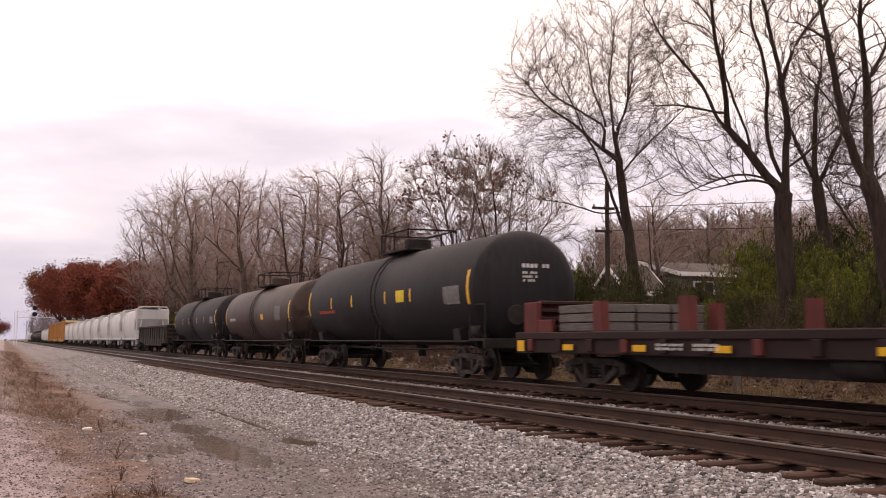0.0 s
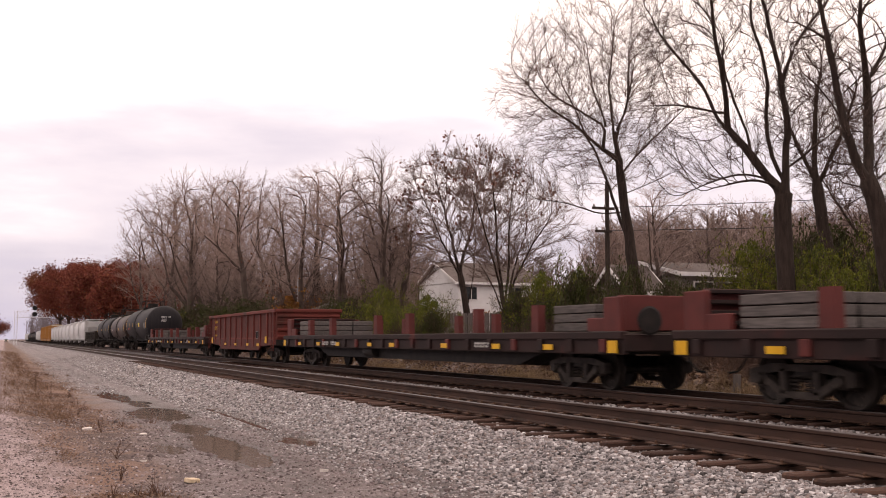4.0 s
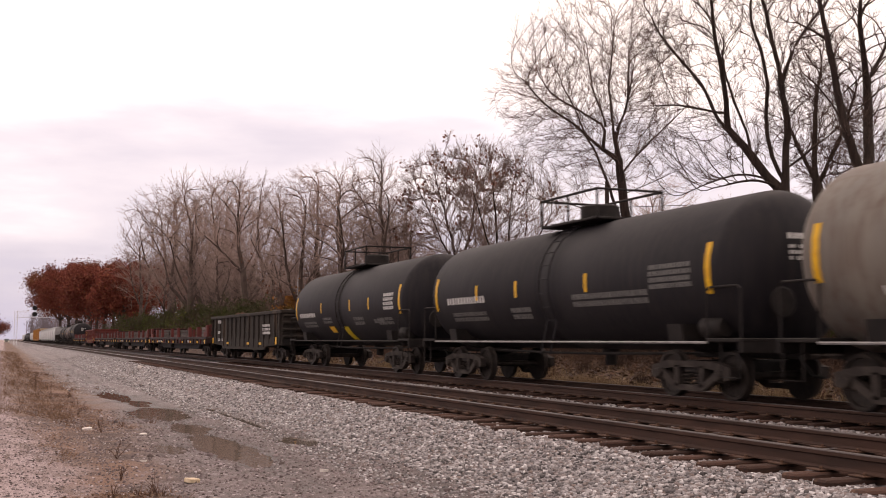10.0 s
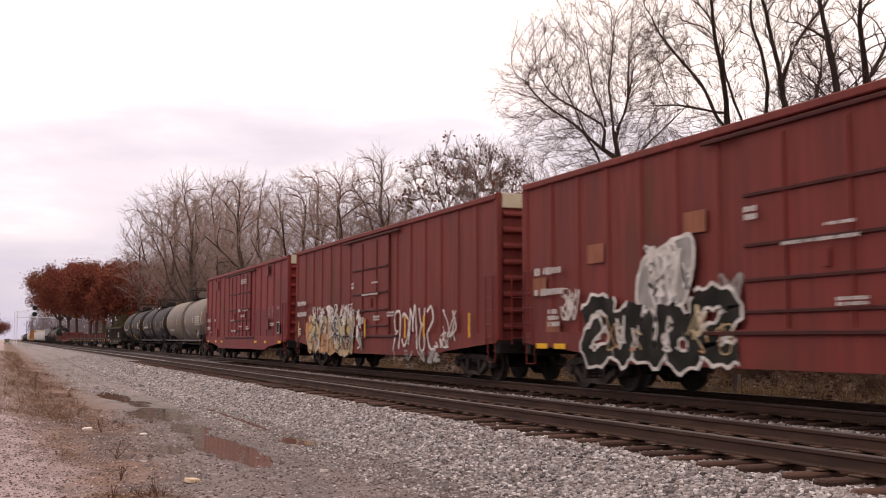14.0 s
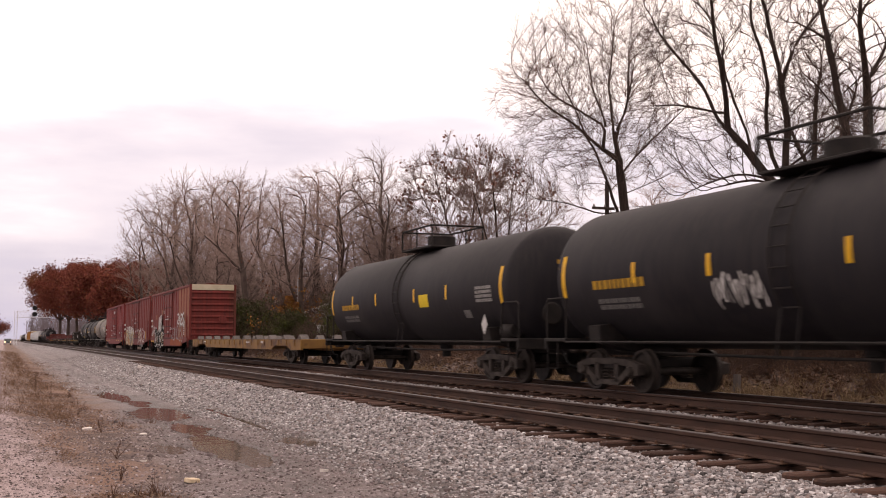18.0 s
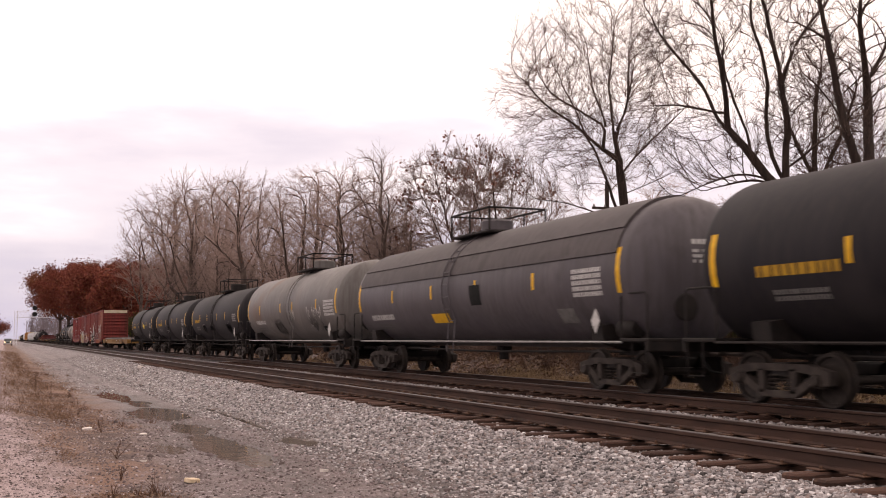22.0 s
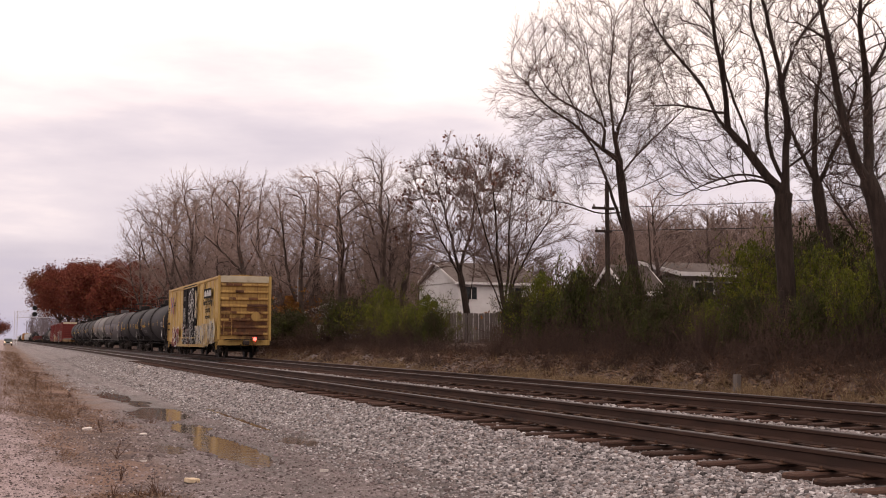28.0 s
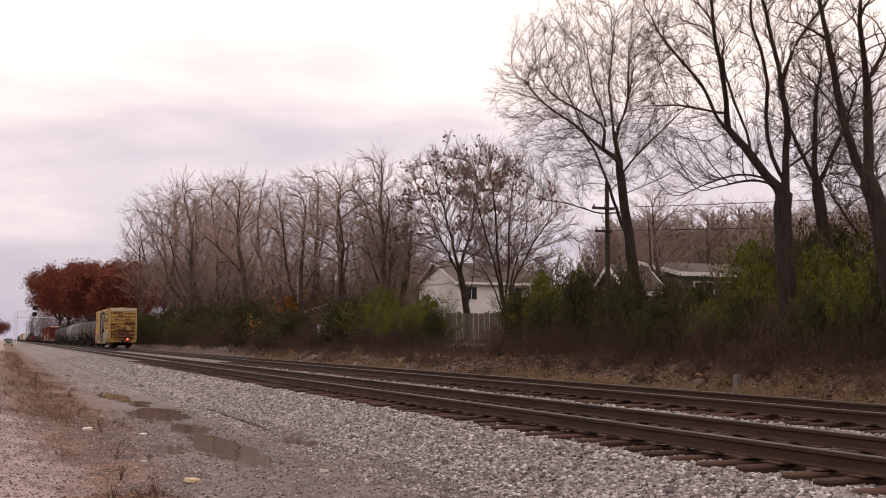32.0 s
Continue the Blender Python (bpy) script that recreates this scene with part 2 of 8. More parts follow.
def g_math(op, a, b=None, c=None):
    t = gn.new("ShaderNodeMath")
    t.operation = op
    for i, v in enumerate((a, b, c)):
        if v is None:
            continue
        if isinstance(v, (int, float)):
            t.inputs[i].default_value = v
        else:
            gl.new(v, t.inputs[i])
    return t.outputs["Value"]


def g_step(value, lo, hi):
    r = gn.new("ShaderNodeMapRange")
    r.inputs["From Min"].default_value, r.inputs["From Max"].default_value = lo, hi
    gl.new(value, r.inputs["Value"])
    return r.outputs["Result"]


def g_mix(fac, a, b):
    x = gn.new("ShaderNodeMix")
    x.data_type = "RGBA"
    gl.new(fac, x.inputs["Factor"])
    for socket, v in (("A", a), ("B", b)):
        if isinstance(v, tuple):
            x.inputs[socket].default_value = (*v, 1)
        else:
            gl.new(v, x.inputs[socket])
    return x.outputs["Result"]


def g_stones(scale):
    v = gn.new("ShaderNodeTexVoronoi")
    v.inputs["Scale"].default_value = scale
    gl.new(g_co.outputs["Object"], v.inputs["Vector"])
    s = gn.new("ShaderNodeSeparateColor")
    gl.new(v.outputs["Color"], s.inputs["Color"])
    return s.outputs["Red"], v.outputs["Distance"]


gx = g_math("ADD", g_sep.outputs["X"], g_math("MULTIPLY_ADD", g_noise(0.9, 6, 0.65), 1.6, -0.8))
gy = g_sep.outputs["Y"]
stone, stone_gap = g_stones(24.0)
pebble, pebble_gap = g_stones(60.0)
wide, mid = g_noise(0.35, 6, 0.6), g_noise(2.2, 6, 0.65)
lanes_at = gn.new("ShaderNodeMapping")
lanes_at.inputs["Scale"].default_value = (3.2, 0.42, 1.0)
gl.new(g_co.outputs["Object"], lanes_at.inputs["Vector"])
lanes_noise = gn.new("ShaderNodeTexNoise")
lanes_noise.inputs["Scale"].default_value, lanes_noise.inputs["Detail"].default_value, lanes_noise.inputs["Roughness"].default_value = 1.6, 7.0, 0.68
gl.new(lanes_at.outputs["Vector"], lanes_noise.inputs["Vector"])
lanes = lanes_noise.outputs["Fac"]
pink = g_mix(pebble, (0.201, 0.150, 0.150), (0.445, 0.349, 0.349))
pink = g_mix(g_step(g_noise(1.1, 8, 0.7), 0.50, 0.68), pink, (0.150, 0.103, 0.093))
road = g_mix(pebble, (0.104, 0.080, 0.079), (0.240, 0.192, 0.191))
road = g_mix(g_step(stone, 0.90, 0.93), road, (0.360, 0.313, 0.324))
road = g_mix(g_step(mid, 0.46, 0.62), road, (0.092, 0.070, 0.068))
low_ground = g_step(g_math("ADD", g_sep.outputs["Z"], g_math("MULTIPLY_ADD", mid, 0.09, -0.045)), -0.604, -0.648)
road = g_mix(g_step(lanes, 0.54, 0.66), road, (0.078, 0.058, 0.055))
far_road = g_mix(pebble, (0.125, 0.104, 0.104), (0.275, 0.236, 0.238))
far_road = g_mix(g_step(lanes, 0.50, 0.64), far_road, (0.125, 0.098, 0.095))
road = g_mix(g_step(gy, 18.0, 34.0), road, far_road)
road = g_mix(low_ground, road, (0.044, 0.033, 0.031))
weeds = g_mix(g_step(mid, 0.4, 0.6), (0.160, 0.099, 0.078), (0.080, 0.052, 0.043))
weeds = g_mix(g_step(g_noise(0.8, 4, 0.5), 0.48, 0.62), weeds, (0.185, 0.104, 0.073))
pink = g_mix(g_step(lanes, 0.56, 0.64), pink, (0.128, 0.084, 0.072))
pink = g_mix(g_step(g_noise(7.0, 4, 0.7), 0.60, 0.70), pink, (0.135, 0.098, 0.092))
weeds = g_mix(g_step(g_noise(3.4, 7, 0.75), 0.62, 0.70), weeds, pink)
ballast = g_mix(stone, (0.061, 0.053, 0.054), (0.317, 0.281, 0.285))
bank = g_mix(g_step(mid, 0.38, 0.62), (0.052, 0.031, 0.026), (0.150, 0.097, 0.076))
pale = g_mix(pebble, (0.134, 0.113, 0.114), (0.305, 0.265, 0.270))
tone = g_mix(g_step(g_math("ADD", gx, g_math("MULTIPLY", g_math("MINIMUM", gy, 30.0), 0.05)), 1.15, 1.75), pink, weeds)
tone = g_mix(g_step(g_math("ADD", gx, g_math("MULTIPLY", g_math("MINIMUM", gy, 20.0), -0.085)), 0.15, 1.05), tone, road)
tone = g_mix(g_step(gx, 4.7, 5.6), tone, ballast)
tone = g_mix(g_step(gx, 14.1, 14.7), tone, bank)
strip = g_math("MULTIPLY", g_step(gx, 14.0, 14.8), g_math("MULTIPLY", g_step(gy, 36.0, 42.0), g_math("SUBTRACT", 1.0, g_step(gy, 62.0, 72.0))))
strip = g_math("MULTIPLY", strip, g_math("SUBTRACT", 1.0, g_step(gx, 16.2, 17.2)))
tone = g_mix(strip, tone, pale)
gl.new(tone, g_bsdf.inputs["Base Color"])
wet = g_math("MULTIPLY", g_math("MAXIMUM", low_ground, g_math("MULTIPLY", g_step(mid, 0.47, 0.60), 0.5)), g_math("MULTIPLY", g_step(gx, 1.8, 2.4), g_math("SUBTRACT", 1.0, g_step(gx, 4.4, 5.2))))
gl.new(g_math("MULTIPLY_ADD", wet, -0.45, 0.93), g_bsdf.inputs["Roughness"])
g_bump = gn.new("ShaderNodeBump")
g_bump.inputs["Strength"].default_value, g_bump.inputs["Distance"].default_value = 0.8, 0.04
gl.new(g_math("ADD", g_math("MULTIPLY", pebble_gap, 0.5), g_math("MULTIPLY", g_noise(14.0, 6, 0.7), 1.0)), g_bump.inputs["Height"])
gl.new(g_bump.outputs["Normal"], g_bsdf.inputs["Normal"])

gx_line = np.concatenate([[-400, -200, -90, -40, -18, -10], np.arange(-6, -0.9, 0.4), np.arange(-0.8, 7, 0.12), np.arange(7, 15, 0.25), np.arange(15, 21, 0.3),
                          [22, 24, 26, 30, 36, 45, 60, 90, 150, 300, 700, 1500, 3000]])
gy_line = np.concatenate([[-400, -150, -50, -20, -8, 0], np.arange(3, 16, 0.14), np.arange(16, 34, 0.3), np.arange(34, 70, 0.8), np.arange(70, 140, 3), np.arange(140, 400, 15),
                          [450, 600, 900, 1400, 2200, 4000]])
GX, GY = np.meshgrid(gx_line, gy_line)
nx = len(gx_line)
ii, jj = np.meshgrid(np.arange(nx - 1), np.arange(len(gy_line) - 1))
k0 = (jj * nx + ii).ravel()
ground = new("ground", sheet("ground", np.stack([GX.ravel(), GY.ravel(), ground_z(GX, GY).ravel()], 1),
                             np.stack([k0, k0 + 1, k0 + nx + 1, k0 + nx], 1), m_ground, smooth=True))
tagged(ground, "wet gravel track, stone ballast and leaf-strewn bank", "ground", kind="structure")

# ---- water standing in the ruts ----
m_water = surface("muddy_water", (0.115, 0.088, 0.072), (0.14, 0.11, 0.09), rough=0.05, bump=0.02, fine=4.0)


def puddle(hx, hy, ha, hb):
    """Level water in a hollow; the shore is where the ground rises through it."""
    ring = [(hx + 1.3 * ha * math.cos(2 * math.pi * k / 28), hy + 1.2 * hb * math.sin(2 * math.pi * k / 28)) for k in range(28)]
    level = float(np.mean(ground_z([p[0] for p in ring], [p[1] for p in ring]))) - 0.017
    return tagged(part("puddle", Shape().slab(ring, level - 0.03, level, "z"), m_water), "shallow muddy puddle in a wheel rut", "puddle", "puddles in the ruts")


for spec in HOLLOWS:
    puddle(*spec)


# ---- loose stone ----
def stones(count, x0, x1, y0, y1, lo, hi, rng, sink=0.35, power=1.0):
    """Crushed stones strewn on the ground, denser towards y0."""
    y = y0 + (y1 - y0) * rng.random(count) ** power
    x = x0 + (x1 - x0) * rng.random(count)
    size = lo + (hi - lo) * rng.random(count) ** 1.7
    cube = np.array([(a, b, c) for a in (-1, 1) for b in (-1, 1) for c in (-1, 1)], float)
    v = cube[None] * (0.55 + 0.55 * rng.random((count, 8, 3))) * np.array([1, 1, 0.75]) * size[:, None, None] * 0.5
    a = rng.random(count) * 2 * math.pi
    tilt = (rng.random(count) - 0.5) * 1.4
    ca, sa, ct, st = np.cos(a)[:, None], np.sin(a)[:, None], np.cos(tilt)[:, None], np.sin(tilt)[:, None]
    vx, vz = v[..., 0] * ct - v[..., 2] * st, v[..., 0] * st + v[..., 2] * ct
    wx, wy = vx * ca - v[..., 1] * sa, vx * sa + v[..., 1] * ca
    z = ground_z(x, y) + size * (0.5 - sink) * 0.6
    out = np.stack([wx + x[:, None], wy + y[:, None], vz + z[:, None]], 2).reshape(-1, 3)
    f = np.array([(0, 1, 3, 2), (4, 6, 7, 5), (0, 4, 5, 1), (2, 3, 7, 6), (0, 2, 6, 4), (1, 5, 7, 3)])
    return out, (f[None] + 8 * np.arange(count)[:, None, None]).reshape(-1, 4)


def pile(name, sets, material, label, category):
    vs, fs, k = [], [], 0
    for v, f in sets:
        vs.append(v)
        fs.append(f + k)
        k += len(v)
    return tagged(new(name, sheet(name, np.concatenate(vs), np.concatenate(fs), material)), label, category, kind="stuff")


rng = np.random.default_rng(5)
m_stone = islands("crushed_limestone", [(0.050, 0.045, 0.045), (0.130, 0.119, 0.121), (0.250, 0.232, 0.235), (0.190, 0.146, 0.135), (0.360, 0.338, 0.340), (0.290, 0.268, 0.270), (0.580, 0.556, 0.562)], 0.92)
pile("ballast", [stones(52000, 4.9, 6.75, 4.5, 46, 0.020, 0.058, rng, 0.3, 1.7), stones(16000, 4.6, 6.7, 30, 100, 0.04, 0.085, rng, 0.35, 1.5), stones(7000, 4.0, 5.0, 20, 90, 0.025, 0.06, rng, 0.4, 1.3), stones(4500, 1.9, 4.4, 34, 95, 0.02, 0.045, rng, 0.45, 1.2), stones(6500, 6.55, 7.2, 4.5, 34, 0.022, 0.052, rng, 0.33, 1.5), stones(8000, 4.0, 5.2, 5, 36, 0.016, 0.042, rng, 0.35, 1.5),
                 stones(20000, 9.2, 11.1, 6, 50, 0.03, 0.075, rng, 0.28, 1.4), stones(5200, 7.35, 8.7, 6, 30, 0.03, 0.06, rng, 0.5, 1.3),
                 stones(2500, 13.5, 14.7, 9, 45, 0.035, 0.08, rng, 0.35, 1.2), stones(2500, 11.7, 13.0, 8, 30, 0.03, 0.06, rng, 0.6, 1.2)],
     m_stone, "grey crushed stone ballast beside the rails", "ballast")
m_grit = islands("pale_grit", [(0.070, 0.056, 0.054), (0.120, 0.091, 0.086), (0.110, 0.086, 0.086), (0.170, 0.133, 0.134), (0.240, 0.192, 0.192), (0.460, 0.404, 0.405)], 0.95)
pile("gravel", [stones(12000, 1.2, 5.0, 5.5, 26, 0.012, 0.036, rng, 0.4, 1.5), stones(9000, -0.8, 1.4, 9.0, 28, 0.010, 0.030, rng, 0.45, 1.5), stones(90, 1.4, 4.8, 6, 24, 0.04, 0.09, rng, 0.4, 1.2)],
     m_grit, "small pale gravel strewn over the dirt", "gravel")

# ---- tracks ----
m_rail = surface("rusty_rail", (0.034, 0.019, 0.015), (0.060, 0.031, 0.023), rough=0.85, scale=9, fine=120, bump=0.2, stretch=(1, 0.15, 1))
m_head = surface("worn_rail_head", (0.105, 0.088, 0.086), (0.065, 0.052, 0.050), rough=0.5, metal=0.7, scale=5, fine=150, bump=0.06, stretch=(8, 0.1, 8))
m_tie = surface("creosoted_oak", (0.066, 0.031, 0.022), (0.034, 0.020, 0.016), rough=0.9, scale=7, fine=70, bump=0.6, stretch=(0.5, 6, 6), vary=0.35, stain=(0.115, 0.066, 0.047), stain_at=0.58)
m_plate = surface("rusted_steel_plate", (0.10, 0.052, 0.034), (0.06, 0.035, 0.027), rough=0.85, scale=14)

SECTION = [(-0.075, -0.172), (0.075, -0.172), (0.075, -0.160), (0.018, -0.142), (0.012, -0.060), (0.037, -0.045), (0.037, -0.012), (-0.037, -0.012), (-0.037, -0.045),
           (-0.012, -0.060), (-0.018, -0.142), (-0.075, -0.160)]
HEAD = [(-0.037, -0.012), (0.037, -0.012), (0.034, -0.004), (0.022, 0.0), (-0.022, 0.0), (-0.034, -0.004)]
tie_mesh = Shape().box((0, 0, -0.09), (2.60, 0.20, 0.18), 0.02).mesh("railroad_tie")
tie_mesh.materials.append(m_tie)
plate_mesh = Shape().box((0, 0, 0.008), (0.30, 0.19, 0.018), 0.005).box((0.10, 0.06, 0.03), (0.03, 0.03, 0.03), 0.006).box((-0.10, -0.06, 0.03), (0.03, 0.03, 0.03), 0.006).box((0.10, -0.06, 0.03), (0.03, 0.03, 0.03), 0.006).mesh("tie_plate")
plate_mesh.materials.append(m_plate)
tie_rng = random.Random(8)


def track(name, x, label, ties):
    t = tagged(new(name), label, "railway track", kind="structure")
    for s in (-1, 1):
        rail = part("rail", Shape().slab([(x + s * GAUGE + a, b) for a, b in SECTION], -120, 2600, "y"), m_rail, t, "rust-brown steel rail")
        part("rail_head", Shape().slab([(x + s * GAUGE + a, b + 0.001) for a, b in HEAD], -120, 2600, "y"), m_head, rail, "polished running surface")
    for k in range(ties):
        y = 3.06 + 0.546 * k
        tie = part("railroad_tie", tie_mesh, m_tie, t)
        tie.matrix_basis = pose(x + tie_rng.uniform(-0.13, 0.10), y + tie_rng.uniform(-0.03, 0.03), -0.196 + tie_rng.uniform(-0.03, 0.004), tie_rng.uniform(-1, 1), 0, tie_rng.uniform(-1.5, 1.5))
        if k < 46:
            for s in (-1, 1):
                part("tie_plate", plate_mesh, m_plate, t, at=(x + s * GAUGE, y, -0.190))
    return t


# ---- plants: branching by levels, worked on whole arrays ----
def unit(v):
    return v / np.maximum(np.linalg.norm(v, axis=-1, keepdims=True), 1e-9)


def shoots(rng, start, way, length, r0, r1, segs, wobble, lift):
    """Curved branches from their starts: points (n, segs + 1, 3) and radii."""
    n = len(start)
    pts, d, p = [start], unit(way), start
    for _ in range(segs):
        d = unit(d + wobble * rng.normal(size=(n, 3)) + np.array([0, 0, lift]))
        p = p + d * (length / segs)[:, None]
        pts.append(p)
    t = np.linspace(0, 1, segs + 1)[None]
    return np.stack(pts, 1), r0[:, None] * (1 - t) + r1[:, None] * t


def offshoots(rng, P, R, k, t0, angle, ratio, segs, wobble, lift, thin=0.55, least=0.006, end=0.35, taper=0.55):
    """k children on each branch."""
    n, s = P.shape[:2]
    t = t0 + (1 - t0) * (np.arange(k)[None] + rng.random((n, k))) / k
    f = np.clip(t * (s - 1), 0, s - 1.001)
    i = f.astype(int)
    w = (f - i)[..., None]
    rows = np.arange(n)[:, None]
    at = P[rows, i] * (1 - w) + P[rows, i + 1] * w
    tangent = unit(P[rows, i + 1] - P[rows, i])
    side = unit(np.cross(tangent, rng.normal(size=tangent.shape)))
    a = radians(angle) * (0.7 + 0.6 * rng.random((n, k, 1)))
    way = tangent * np.cos(a) + side * np.sin(a)
    whole = np.linalg.norm(np.diff(P, axis=1), axis=2).sum(1)[:, None]
    length = whole * ratio * (1 - taper * t) * (0.65 + 0.6 * rng.random((n, k)))
    r = np.maximum((R[rows, i] * (1 - w[..., 0]) + R[rows, i + 1] * w[..., 0]) * thin, least)
    return shoots(rng, at.reshape(-1, 3), way.reshape(-1, 3), length.ravel(), r.ravel(), np.maximum(r.ravel() * end, least * 0.6), segs, wobble, lift)


def tubes(sets, sides):
    """Meshes the branches as tapered tubes."""
    vs, fs, base = [], [], 0
    for (P, R), n in zip(sets, sides):
        d = unit(np.gradient(P, axis=1))
        ref = np.where(np.abs(d[..., 2:3]) < 0.9, np.array([0, 0, 1.0]), np.array([1.0, 0, 0]))
        u = unit(np.cross(d, ref))
        w = np.cross(u, d)
        a = 2 * math.pi * np.arange(n) / n
        ring = P[:, :, None] + R[:, :, None, None] * (np.cos(a)[None, None, :, None] * u[:, :, None] + np.sin(a)[None, None, :, None] * w[:, :, None])
        b, s = P.shape[:2]
        vs.append(ring.reshape(-1, 3))
        k = np.arange(b)[:, None, None] * s * n + np.arange(s - 1)[None, :, None] * n
        j = np.arange(n)[None, None]
        j2 = (j + 1) % n
        fs.append((np.stack([k + j, k + j2, k + n + j2, k + n + j], -1) + base).reshape(-1, 4))
        base += b * s * n
    return np.concatenate(vs), np.concatenate(fs)


def leaves(rng, P, per, lo, hi, spread, droop=0.0):
    """Small bent leaves round the outer points of branches: two triangles a leaf in one quad."""
    tips = P[:, 1:].reshape(-1, 3)
    at = np.repeat(tips, per, 0) + rng.normal(size=(len(tips) * per, 3)) * spread
    n = len(at)
    u = unit(rng.normal(size=(n, 3)) + np.array([0, 0, -droop]))
    w = unit(np.cross(u, rng.normal(size=(n, 3))))
    size = (lo + (hi - lo) * rng.random(n))[:, None]
    v = np.stack([at, at + u * size * 0.5 + w * size * 0.32, at + u * size, at + u * size * 0.5 - w * size * 0.32 + np.cross(u, w) * size * 0.12], 1).reshape(-1, 3)
    return v, np.arange(4 * n).reshape(-1, 4)


m_bark = surface("grey_brown_bark", (0.027, 0.018, 0.015), (0.048, 0.033, 0.027), rough=0.95, scale=5, fine=26, bump=0.9, stretch=(2.5, 2.5, 0.5))
m_twig = surface("brown_twigs", (0.058, 0.035, 0.029), (0.098, 0.062, 0.050), rough=0.95, scale=2, bump=0, vary=0.30)
# The wood's haze is put into the pale mauve of these twigs.
m_far_twig = surface("hazed_twigs", (0.230, 0.163, 0.142), (0.320, 0.236, 0.206), rough=0.95, scale=0.4, bump=0, vary=0.22)
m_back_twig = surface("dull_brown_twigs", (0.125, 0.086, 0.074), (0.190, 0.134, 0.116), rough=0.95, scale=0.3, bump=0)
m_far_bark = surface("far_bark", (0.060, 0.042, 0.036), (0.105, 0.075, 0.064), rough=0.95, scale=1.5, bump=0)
m_red_leaf = islands("russet_leaves", [(0.115, 0.026, 0.020), (0.175, 0.040, 0.026), (0.145, 0.040, 0.024), (0.20, 0.066, 0.034)], 0.85)
m_dry_leaf = islands("dry_brown_leaves", [(0.12, 0.045, 0.032), (0.19, 0.075, 0.05), (0.10, 0.05, 0.035)], 0.85)
m_green_leaf = islands("honeysuckle_leaves", [(0.036, 0.042, 0.008), (0.060, 0.074, 0.010), (0.105, 0.118, 0.014), (0.15, 0.155, 0.018), (0.24, 0.20, 0.03)], 0.7, 0.9)
m_dark_leaf = islands("dark_green_leaves", [(0.075, 0.046, 0.026), (0.032, 0.034, 0.010), (0.045, 0.052, 0.010), (0.080, 0.090, 0.014)], 0.65, 0.8)
m_gold_leaf = islands("orange_leaves", [(0.20, 0.075, 0.018), (0.28, 0.13, 0.03), (0.16, 0.06, 0.02)], 0.8)


